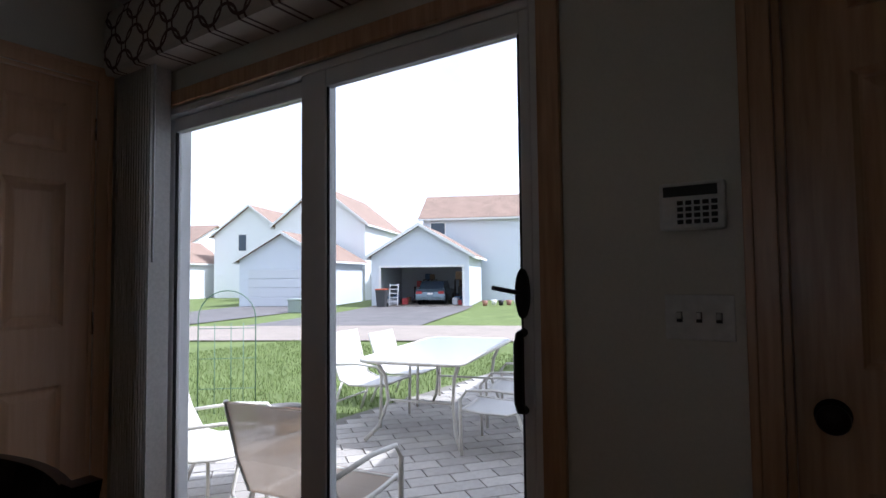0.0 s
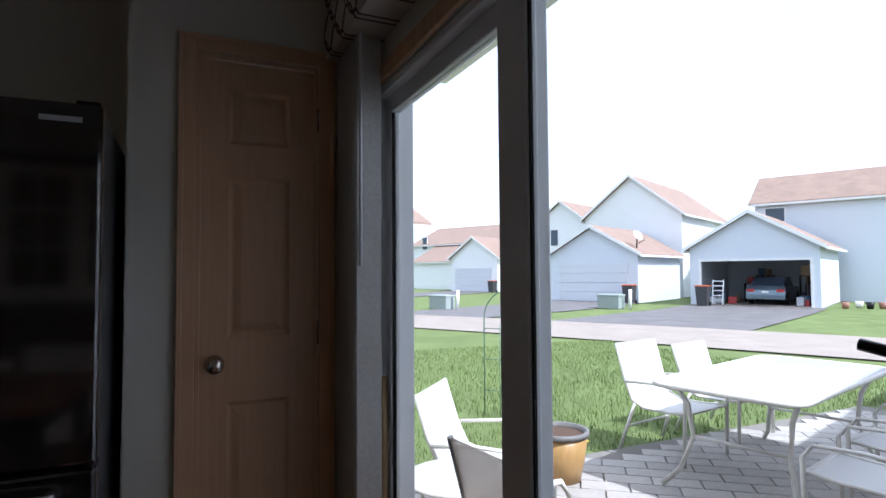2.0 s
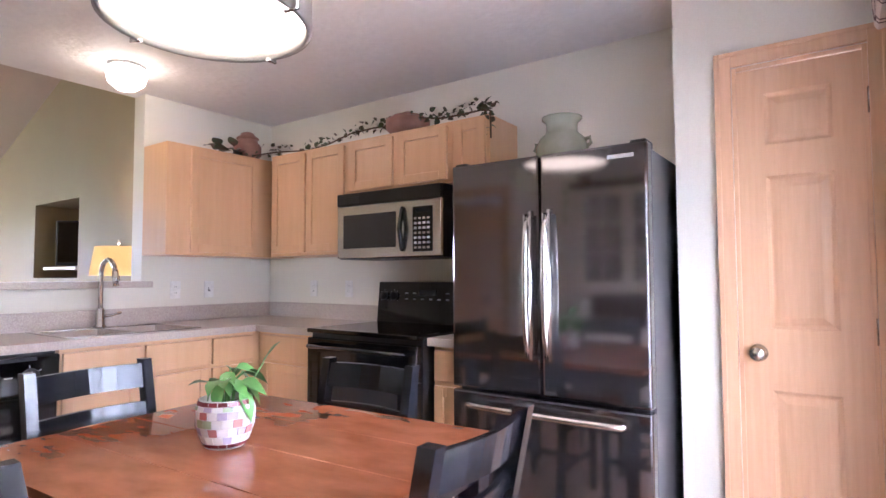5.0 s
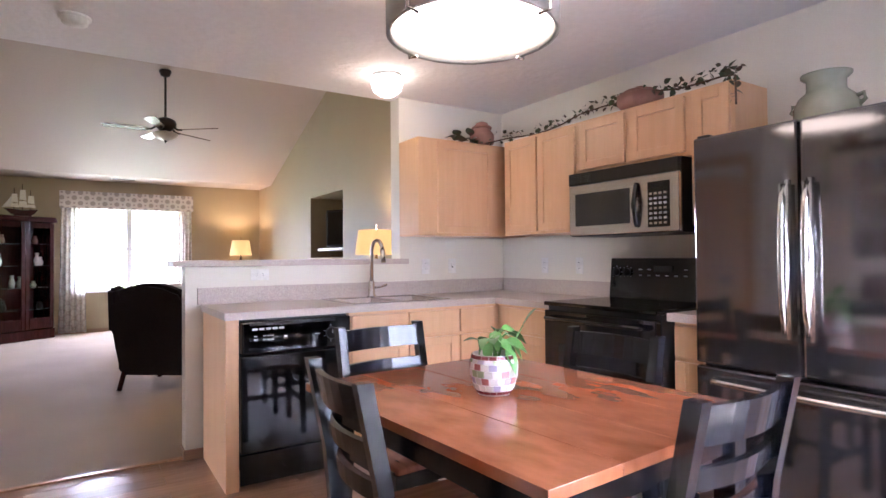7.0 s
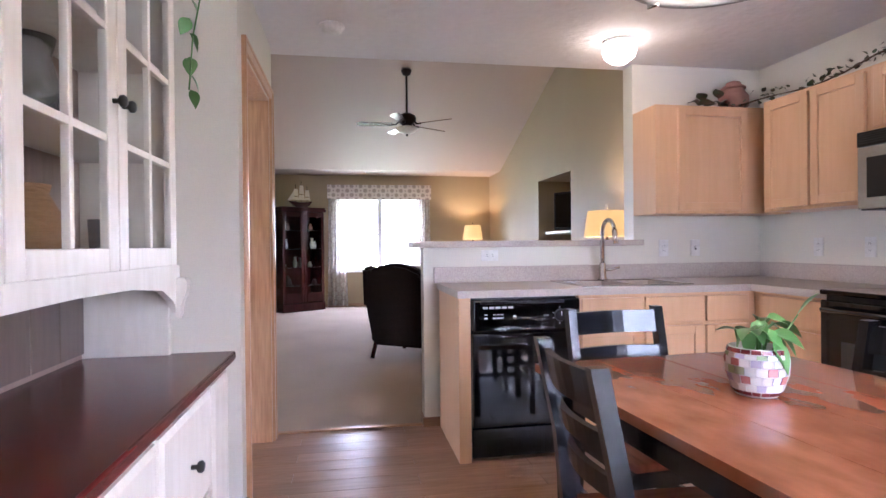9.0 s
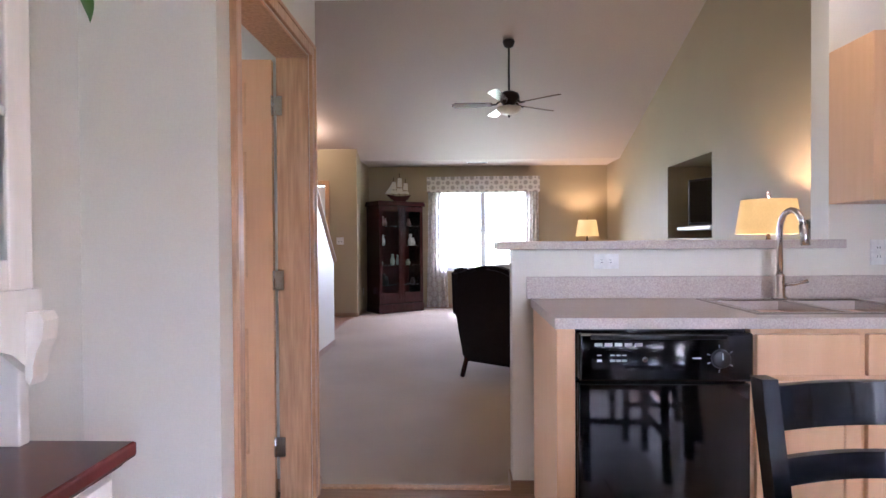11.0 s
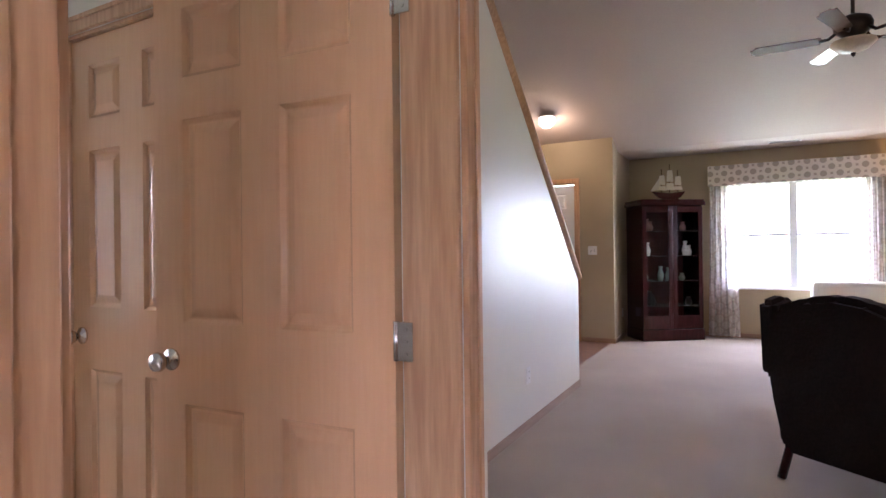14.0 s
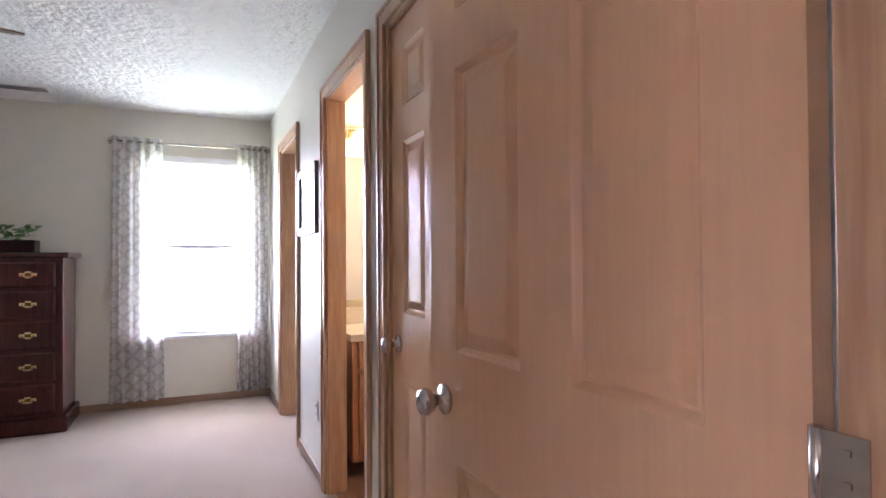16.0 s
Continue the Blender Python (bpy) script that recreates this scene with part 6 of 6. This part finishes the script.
def gable(name, label, u0, u1, v0, v1, eave, ridge, along, wall, openings=(), floor=-0.58, over=0.3, door=None):
    """A gabled building in the neighbours' frame; along: 'v' puts the gable to the front."""
    h = thing(name, label, "garage" if name == "garage" else "house", NEIGH)
    um, vm = (u0 + u1) / 2, (v0 + v1) / 2
    t = 0.15
    if door:
        d0, d1, dz = door
        part("wall", B(((u0, v0, floor), (d0, v0 + t, eave)), ((d1, v0, floor), (u1, v0 + t, eave)), ((d0, v0, dz), (d1, v0 + t, eave)), ((u0, v0 + t, floor), (u0 + t, v1, eave)), ((u1 - t, v0 + t, floor), (u1, v1, eave)), ((u0 + t, v1 - t, floor), (u1 - t, v1, eave))), wall, h)
        part("trim", B(((d0 - 0.12, v0 - 0.03, floor), (d0, v0, dz + 0.12)), ((d1, v0 - 0.03, floor), (d1 + 0.12, v0, dz + 0.12)), ((d0, v0 - 0.03, dz), (d1, v0, dz + 0.12))), TRIMW, h)
        part("slab", B(((u0, v0 - 0.2, floor - 0.3), (u1, v1, floor + 0.05))), CONC, h)
    else:
        part("wall", B(((u0, v0, floor), (u1, v1, eave))), wall, h)
    z = floor + 0.25
    laps = bmesh.new()
    while z < eave:
        for a, b in (((u1, v0, z), (u1 + 0.012, v1, z + 0.02)),) + (() if door and z < door[2] else (((u0, v0 - 0.012, z), (u1, v0, z + 0.02)),)):
            box(laps, a, b)
        z += 0.16
    part("siding_laps", laps, wall, h)
    if along == "v":
        part("gable_end", prism([(u0, eave), (u1, eave), (um, ridge)], 1, v0, v1), wall, h)
        gl_ = bmesh.new()
        z = eave + 0.1
        while z < ridge - 0.2:
            w = (u1 - u0) / 2 * (ridge - z) / (ridge - eave) - 0.05
            box(gl_, (um - w, v0 - 0.012, z), (um + w, v0, z + 0.02))
            z += 0.16
        part("gable_laps", gl_, wall, h)
        k = (ridge - eave) / (um - u0)
        for s in (-1, 1):
            e = um + s * ((um - u0) + over)
            part("roof", prism([(um, ridge + 0.02), (e, eave - over * k + 0.02), (e, eave - over * k + 0.14), (um, ridge + 0.16)], 1, v0 - over, v1 + over), ROOF, h)
            part("rake_board", prism([(um, ridge - 0.02), (e, eave - over * k - 0.02), (e, eave - over * k + 0.16), (um, ridge + 0.17)], 1, v0 - over - 0.04, v0 - over), TRIMW, h)
            part("gutter", B(((e - 0.06, v0 - over, eave - over * k - 0.04), (e + 0.08, v1 + over, eave - over * k + 0.08))), TRIMW, h)
    else:
        part("gable_end", prism([(v0, eave), (v1, eave), (vm, ridge)], 0, u0, u1), wall, h)
        k = (ridge - eave) / (vm - v0)
        for s in (-1, 1):
            e = vm + s * ((vm - v0) + over)
            part("roof", prism([(vm, ridge + 0.02), (e, eave - over * k + 0.02), (e, eave - over * k + 0.14), (vm, ridge + 0.16)], 0, u0 - over, u1 + over), ROOF, h)
        part("gutter", B(((u0 - over, v0 - over - 0.08, eave - over * k - 0.04), (u1 + over, v0 - over + 0.05, eave - over * k + 0.08))), TRIMW, h)
    for a, b, z0, z1 in openings:
        w = part("window", B(((a - 0.08, v0 - 0.05, z0 - 0.08), (b + 0.08, v0, z1 + 0.08))), TRIMW, h)
        part("pane", B(((a, v0 - 0.06, z0), (b, v0 - 0.05, z1))), WINDOWDARK, w)
    return h


gable("garage", "pale garage with its wide door open on clutter", -2.2, 3.6, 0, 7.0, 2.4, 4.1, "v", GREYSIDE, door=(-1.63, 3.2, 1.70))
g2 = gable("garage", "pale garage with a closed white overhead door", -10.6, -5.0, 0, 7.0, 2.25, 3.85, "v", GREYSIDE)
DOORW = mat("pale_overhead_door", (0.62, 0.64, 0.68), 0.5)
for k in range(4):
    part("door_panel", B(((-9.98, -0.05, -0.55 + k * 0.56), (-5.56, 0.0, -0.01 + k * 0.56)), bevel=0.02), DOORW, g2)
g3 = gable("garage", "white garage with a closed overhead door farther along the alley", -27.2, -21.8, 10, 17, 2.6, 4.4, "v", SIDING)
for k in range(4):
    part("door_panel", B(((-26.7, 9.95, -0.55 + k * 0.54), (-22.4, 10.0, -0.03 + k * 0.54)), bevel=0.02), DOORW, g3)
gable("house", "two-storey white house with its gable to the alley", -12.2, -5.1, 8, 19, 5.2, 8.0, "v", SIDING)
gable("house", "two-storey grey-sided house under a long tan roof", -0.7, 14, 8, 14, 5.4, 7.2, "u", GREYSIDE, [(-0.1, 0.9, 4.2, 5.0)])
gable("house", "white two-storey house with one upper window", -21.0, -14.2, 14, 24, 5.0, 7.5, "v", SIDING, [(-18.6, -17.9, 3.6, 5.0)])
gable("house", "white house with a broad tan roof at the alley's end", -40, -26.5, 18, 28, 4.5, 6.7, "u", SIDING, [(-38.4, -37.7, 4.0, 5.4)])
gable("house", "low white house behind the far garage", -36, -28.5, 14, 22, 2.4, 4.2, "u", SIDING)
nw = gable("house", "neighbouring white house corner with a dish on its roof", -3.0, 3.0, -3.0, 3.0, 2.35, 4.2, "v", SIDING)
nw.matrix_world = pose(-13.05, 1.62, 0, 0, 0, 20)
dsh = thing("satellite_dish", "grey satellite dish on a neighbouring roof", "satellite dish", pose(-11.45, 3.75, 2.55))
part("mast", T(([(0, 0, 0), (0.05, 0.0, 0.65)], 0.04), ([(0.05, 0, 0.3), (0.5, 0.1, 0.5)], 0.02)), MATTBLACK, dsh)
dbm = lathe([(0, 0), (0.2, 0.03), (0.32, 0.09), (0.30, 0.09), (0.0, 0.02)], 20)
bmesh.ops.transform(dbm, matrix=Matrix.Translation((0.05, 0, 0.75)) @ Matrix.Rotation(radians(60), 4, "Y"), verts=dbm.verts)
part("dish", dbm, WHITEPLASTIC, dsh)
ds2 = copy_thing(dsh, NEIGH @ pose(-5.3, 0.6, 2.5, 0, 0, -20))

# unseen wing assumed on this house, turned and placed to cast the patio shadow
wing = tagged(new("unseen_garage_wing", mesh("unseen_garage_wing", B(((0.0, 0.0, -0.3), (5.0, 9.0, 2.45)), ((-0.35, -0.3, 2.45), (5.0, 9.3, 2.6))), SIDING)), kind="structure")
wing.matrix_world = pose(0.98, 1.95, 0, 0, 0, 17)

# what stands in and before the open garage
car = thing("car", "blue-grey saloon car parked in the open garage", "car", NEIGH @ pose(1.1, 1.0, -0.53))
CARP = mat("blue_grey_car_paint", (0.16, 0.21, 0.25), 0.2, 0.5, coat=0.6)
part("body", prism([(0.0, 0.30), (0.06, 0.75), (0.2, 0.95), (1.0, 0.98), (4.0, 0.85), (4.4, 0.6), (4.4, 0.28), (0.1, 0.25)], 0, -0.88, 0.88), CARP, car)
cb = prism([(0.35, 0.95), (1.1, 1.40), (2.4, 1.42), (3.2, 0.92)], 0, -0.72, 0.72)
part("cabin", cb, WINDOWDARK, car)
for s in (-1, 1):
    part("tail_light", B(((s * 0.5, 0.02, 0.66), (s * 0.85, 0.10, 0.80)), bevel=0.01), mat("red_tail_light", (0.45, 0.03, 0.03), 0.2), car)
    for y in (0.85, 3.55):
        wl = lathe([(0, -0.1), (0.30, -0.1), (0.33, -0.06), (0.33, 0.06), (0.30, 0.1), (0, 0.1)], 20)
        bmesh.ops.transform(wl, matrix=Matrix.Translation((s * 0.80, y, 0.33)) @ Matrix.Rotation(radians(90), 4, "Y"), verts=wl.verts)
        part("wheel", wl, MATTBLACK, car)
part("number_plate", B(((-0.16, -0.01, 0.60), (0.16, 0.05, 0.72))), WHITEPLASTIC, car)
part("bumper", B(((-0.88, -0.04, 0.28), (0.88, 0.10, 0.52)), bevel=0.03), CARP, car)


def bin_at(m, label):
    b = thing("wheeled_bin", label, "wheeled bin", m, group="wheeled bins")
    bb = B(((-0.29, -0.33, 0.06), (0.29, 0.33, 1.0)))
    for v in bb.verts:
        if v.co.z < 0.5:
            v.co.x *= 0.8
            v.co.y *= 0.8
    part("body", bb, mat("dark_bin_plastic", (0.05, 0.05, 0.055), 0.5), b)
    part("lid", B(((-0.32, -0.37, 1.0), (0.32, 0.36, 1.06)), bevel=0.02), mat("orange_bin_lid", (0.50, 0.10, 0.04), 0.5), b, "orange lid")
    for s in (-1, 1):
        wl = lathe([(0, -0.03), (0.12, -0.03), (0.12, 0.03), (0, 0.03)], 14)
        bmesh.ops.transform(wl, matrix=Matrix.Translation((s * 0.27, 0.27, 0.12)) @ Matrix.Rotation(radians(90), 4, "Y"), verts=wl.verts)
        part("wheel", wl, MATTBLACK, b)
    return b


b1 = bin_at(NEIGH @ pose(-1.35, -0.8, -0.58), "dark wheeled bin with an orange lid on the driveway")
copy_thing(b1, NEIGH @ pose(-5.25, -0.7, -0.58))
copy_thing(b1, NEIGH @ pose(-21.8, 9.2, -0.58))
BOXC = [mat("cardboard", (0.36, 0.25, 0.15), 0.9), mat("blue_tote", (0.10, 0.20, 0.36), 0.5), mat("red_plastic", (0.45, 0.05, 0.05), 0.5), mat("white_tote", (0.6, 0.6, 0.62), 0.5)]
for k in range(26):
    u = rnd.choice([rnd.uniform(-1.9, -0.2), rnd.uniform(2.3, 3.2), rnd.uniform(-1.9, 3.0)])
    v = rnd.uniform(1.5, 6.2) if -0.2 < u < 2.2 else rnd.uniform(0.6, 4.5)
    if -0.1 < u < 2.2 and v < 6.0:
        v = 6.1
    s = rnd.uniform(0.2, 0.45)
    z = rnd.choice([-0.53, -0.53, 0.0, 0.5, 0.95]) if v > 3 else -0.53
    if z > -0.5:
        solo("garage_shelf", B(((-0.3, -0.25, -0.03), (0.3, 0.25, 0.0)), ((-0.3, -0.25, -0.53 - z), (-0.27, 0.25, -0.03)), ((0.27, -0.25, -0.53 - z), (0.3, 0.25, -0.03))), MAHOGANY, "small dark shelf stand in the open garage", "shelf", NEIGH @ pose(u, v, z), "garage shelves")
    bb = B(((-s / 2, -s / 2, 0), (s / 2, s / 2, s * rnd.uniform(0.7, 1.4))), bevel=0.01)
    solo("storage_box", bb, BOXC[k % 4], "plastic or card storage box in the open garage", "box", NEIGH @ pose(u, v, z, 0, 0, rnd.uniform(-20, 20)), "boxes in the garage")
ld = thing("white_trellis_stand", "white slatted stand leaning by the garage door", "plant stand", NEIGH @ pose(-0.95, 0.25, -0.53, -12))
for x in (-0.25, 0.25):
    part("post", B(((x - 0.03, -0.02, 0), (x + 0.03, 0.02, 1.3))), WHITEVINYL, ld)
for z in (0.2, 0.45, 0.7, 0.95, 1.2):
    part("rung", B(((-0.22, -0.02, z), (0.22, 0.02, z + 0.05))), WHITEVINYL, ld)
for k in range(7):
    u = 4.4 + 0.45 * k
    solo("garden_pot", lathe([(0, 0), (0.12, 0), (0.18, 0.3), (0.16, 0.3), (0.1, 0.05), (0, 0.05)], 14), (TERRACOTTA, PLATE, MATTBLACK)[k % 3], "garden pot beside the far garage", "plant pot", NEIGH @ pose(u, rnd.uniform(0.5, 2.0), -0.58), "pots by the garage")
UTIL = mat("grey_green_utility", (0.30, 0.34, 0.32), 0.6)
for u, v in ((-4.3, -5.2), (-10.8, -10.2)):
    ub = thing("utility_box", "grey-green utility cabinet on the grass", "utility box", NEIGH @ pose(u, v, -0.58), "utility boxes")
    part("cabinet", B(((-0.55, -0.35, 0), (0.55, 0.35, 0.62)), bevel=0.03), UTIL, ub)
    part("lid", B(((-0.58, -0.38, 0.60), (0.58, 0.38, 0.70)), bevel=0.03), UTIL, ub)
    solo("marker_post", T(([(0, 0, 0), (0.03, 0, 0.95)], 0.08)), WHITEPLASTIC, "white marker post beside the utility cabinet", "post", NEIGH @ pose(u + 0.9, v + 0.1, -0.58), "marker posts")

# ---- patio furniture ----
PZ = -0.125
ot = thing("patio_table", "rectangular patio table with a pale glass top", "patio table", pose(-2.42, 4.60, PZ, 0, 0, 14))


def rounded(w, d, r, n=5):
    out = []
    for cx, cy, a0 in ((w - r, d - r, 0), (-w + r, d - r, 90), (-w + r, -d + r, 180), (w - r, -d + r, 270)):
        out += [(cx + r * math.cos(radians(a0 + 90 * k / n)), cy + r * math.sin(radians(a0 + 90 * k / n))) for k in range(n + 1)]
    return out


part("top", prism(rounded(0.42, 0.85, 0.12), 2, 0.652, 0.662), mat("frosted_table_glass", (0.50, 0.53, 0.58), 0.12, scale=60), ot, "pale frosted glass top")
ring = rounded(0.43, 0.86, 0.13)
part("rim", T(([(x, y, 0.65) for x, y in ring] + [(ring[0][0], ring[0][1], 0.65)], 0.016)), ALU, ot)
for x in (-1, 1):
    for y in (-1, 1):
        part("leg", T(([(x * 0.36, y * 0.66, 0.64), (x * 0.30, y * 0.60, 0.5), (x * 0.28, y * 0.58, 0.3), (x * 0.33, y * 0.66, 0.1), (x * 0.40, y * 0.76, 0.012)], 0.016)), ALU, ot)
part("brace", T(([(-0.28, -0.58, 0.3), (0.28, -0.58, 0.3)], 0.010), ([(-0.28, 0.58, 0.3), (0.28, 0.58, 0.3)], 0.010)), ALU, ot)


def patio_chair(m, label, cloth=SLING, group="patio chairs"):
    """Faces -y; a sling seat and back on a tube frame."""
    c = thing("patio_chair", label, "patio chair", m, group)
    prof = [(-0.26, 0.40), (-0.1, 0.38), (0.10, 0.375), (0.2, 0.42), (0.27, 0.60), (0.34, 0.88)]
    thick = [(y + 0.006, z - 0.008) for y, z in reversed(prof)]
    part("seat_sling", prism(prof[:4] + thick[2:], 0, -0.23, 0.23), cloth, c)
    part("back_sling", prism(prof[3:] + thick[:3], 0, -0.23, 0.23), cloth, c)
    for s in (-1, 1):
        part("side_rail", T(([(s * 0.24, y, z) for y, z in prof], 0.013)), ALU, c)
        part("arm", T(([(s * 0.27, -0.24, 0.0), (s * 0.27, -0.25, 0.50), (s * 0.27, -0.20, 0.58), (s * 0.27, 0.0, 0.595), (s * 0.26, 0.25, 0.57)], 0.013)), ALU, c)
        part("leg", T(([(s * 0.25, 0.17, 0.40), (s * 0.27, 0.30, 0.0)], 0.013)), ALU, c)
    part("crossbar", T(([(-0.25, -0.24, 0.39), (0.25, -0.24, 0.39)], 0.012), ([(-0.26, 0.235, 0.2), (0.26, 0.235, 0.2)], 0.010)), ALU, c)
    return c


pc = patio_chair(pose(-3.07, 4.37, PZ, 0, 0, 100) @ Matrix.Diagonal((1, 1, 0.9, 1)), "white sling patio chair at the table")
copy_thing(pc, pose(-3.27, 5.17, PZ, 0, 0, 100) @ Matrix.Diagonal((1, 1, 0.9, 1)))
copy_thing(pc, pose(-1.62, 4.20, PZ, 0, 0, -76) @ Matrix.Diagonal((1, 1, 0.9, 1)))
copy_thing(pc, pose(-1.83, 4.95, PZ, 0, 0, -76) @ Matrix.Diagonal((1, 1, 0.9, 1)))
copy_thing(pc, pose(-2.62, 2.53, PZ, 0, 0, 137) @ Matrix.Diagonal((1, 1, 0.9, 1)))
patio_chair(pose(-1.49, 2.22, PZ, 0, 0, 188) @ Matrix.Diagonal((1, 1, 0.9, 1)), "beige sling patio chair turned away from the house", TANSLING)
rt = thing("round_side_table", "small round white patio side table", "side table", pose(-2.20, 2.12, PZ))
part("top", lathe([(0, 0.435), (0.22, 0.435), (0.235, 0.445), (0.22, 0.455), (0, 0.452)], 32), ALU, rt)
for a in (30, 150, 270):
    c, s = math.cos(radians(a)), math.sin(radians(a))
    part("leg", T(([(0.17 * c, 0.17 * s, 0.435), (0.12 * c, 0.12 * s, 0.22), (0.20 * c, 0.20 * s, 0.0)], 0.010)), ALU, rt)
pb = thing("planter_barrel", "tan glazed barrel planter with bare soil", "planter", pose(-3.00, 3.26, PZ - 0.03) @ Matrix.Scale(0.85, 4))
part("barrel", lathe([(0, 0), (0.15, 0), (0.19, 0.2), (0.215, 0.38), (0.20, 0.38), (0.17, 0.1), (0, 0.1)], 28), mat("ochre_glaze", (0.42, 0.25, 0.09), 0.35, scale=6, stretch=(8, 8, 1)), pb)
part("rim", lathe([(0.195, 0.375), (0.225, 0.375), (0.228, 0.41), (0.20, 0.41), (0.195, 0.375)], 28), mat("grey_pot_rim", (0.16, 0.15, 0.14), 0.5), pb)
part("soil", lathe([(0, 0.385), (0.12, 0.38), (0.198, 0.375)], 20), SOIL, pb)
tr = thing("garden_trellis", "thin green wire garden trellis with an arched top", "trellis", pose(-4.55, 3.85, -0.17, 0, 0, 40))
WIRE = mat("green_wire", (0.12, 0.20, 0.14), 0.5)
part("hoop", T(([(-0.28, 0, 0), (-0.28, 0, 0.95)] + [(-0.28 * math.cos(radians(a)), 0, 0.95 + 0.28 * math.sin(radians(a))) for a in range(15, 180, 15)] + [(0.28, 0, 0.95), (0.28, 0, 0)], 0.006)), WIRE, tr)
for x in (-0.12, 0.04, 0.16):
    part("upright", T(([(x, 0, 0), (x, 0, 0.9)], 0.004), segs=6), WIRE, tr)
for z in (0.25, 0.55, 0.85):
    part("cross_wire", T(([(-0.28, 0, z), (0.28, 0, z)], 0.004), segs=6), WIRE, tr)

# near grass blades
gb = bmesh.new()
for k in range(26000):
    x, y = -3.42 - rnd.random() * 6.5, 1.9 + rnd.random() * 7.5
    h = rnd.uniform(0.04, 0.085)
    a = rnd.uniform(0, 6.28)
    w = 0.006
    z = gz(x, y) - 0.005
    dx, dy = rnd.uniform(-0.03, 0.03), rnd.uniform(-0.03, 0.03)
    v = [gb.verts.new(p) for p in ((x - w * math.cos(a), y - w * math.sin(a), z), (x + w * math.cos(a), y + w * math.sin(a), z), (x + dx, y + dy, z + h))]
    gb.faces.new(v)
tagged(new("grass_blades", mesh("grass_blades", gb, BLADE)), "short green blades of mown lawn", "grass", kind="stuff")
dn = thing("dandelion", "yellow dandelion at the edge of the pavers", "flower", pose(-3.35, 3.75, -0.17))
part("stem", T(([(0, 0, 0), (0.01, 0, 0.12)], 0.004), segs=5), LEAF, dn)
part("flower", lathe([(0, 0.115), (0.025, 0.125), (0.02, 0.135), (0, 0.138)], 12), mat("dandelion_yellow", (0.75, 0.55, 0.04), 0.7), dn)

# ---- pieces of floor and patio ----
bed = setting("patio", B(((-3.35, 1.80, -0.35), (1.0, 7.2, -0.140))), PAVEBED, "pale concrete paver patio", "patio")
L, W = 0.30, 0.15
pm = mesh("paver", B(((-L / 2 + 0.004, -W / 2 + 0.004, -0.02), (L / 2 - 0.004, W / 2 - 0.004, 0.015)), bevel=0.005), PAVER)
ang = radians(52)
for j in range(-40, 41):
    for i in range(-24, 25):
        px, py = i * L + (j % 2) * L / 2, j * W
        wx = -1.8 + px * math.cos(ang) - py * math.sin(ang)
        wy = 4.2 + px * math.sin(ang) + py * math.cos(ang)
        if -3.24 < wx < -0.9 and 1.94 < wy < 7.0 and wx < 1.2 - 0.42 * (wy - 1.0):
            o = new("paver", pm)
            o.parent = bed
            o.matrix_world = pose(wx, wy, -0.140, 0, 0, 52)
fk = bpy.data.objects["floor_kitchen"]
plm = mesh("floor_plank", B(((-0.61, -0.064, -0.010), (0.61, 0.064, 0.0)), bevel=0.0012), PLANK)
row = 0
y = -2.19
while y < 1.66:
    x = -2.37 + 0.31 * (row * 2 % 4) - 0.5
    while x < 1.5:
        x0, x1 = max(x - 0.61, -2.37), min(x + 0.61, 1.37)
        if x1 - x0 > 0.1:
            o = new("floor_plank", plm)
            o.parent = fk
            o.location = ((x0 + x1) / 2, y, 0.0)
            o.scale = ((x1 - x0) / 1.22 - 0.001, 1, 1)
        x += 1.221
    y += 0.1285
    row += 1
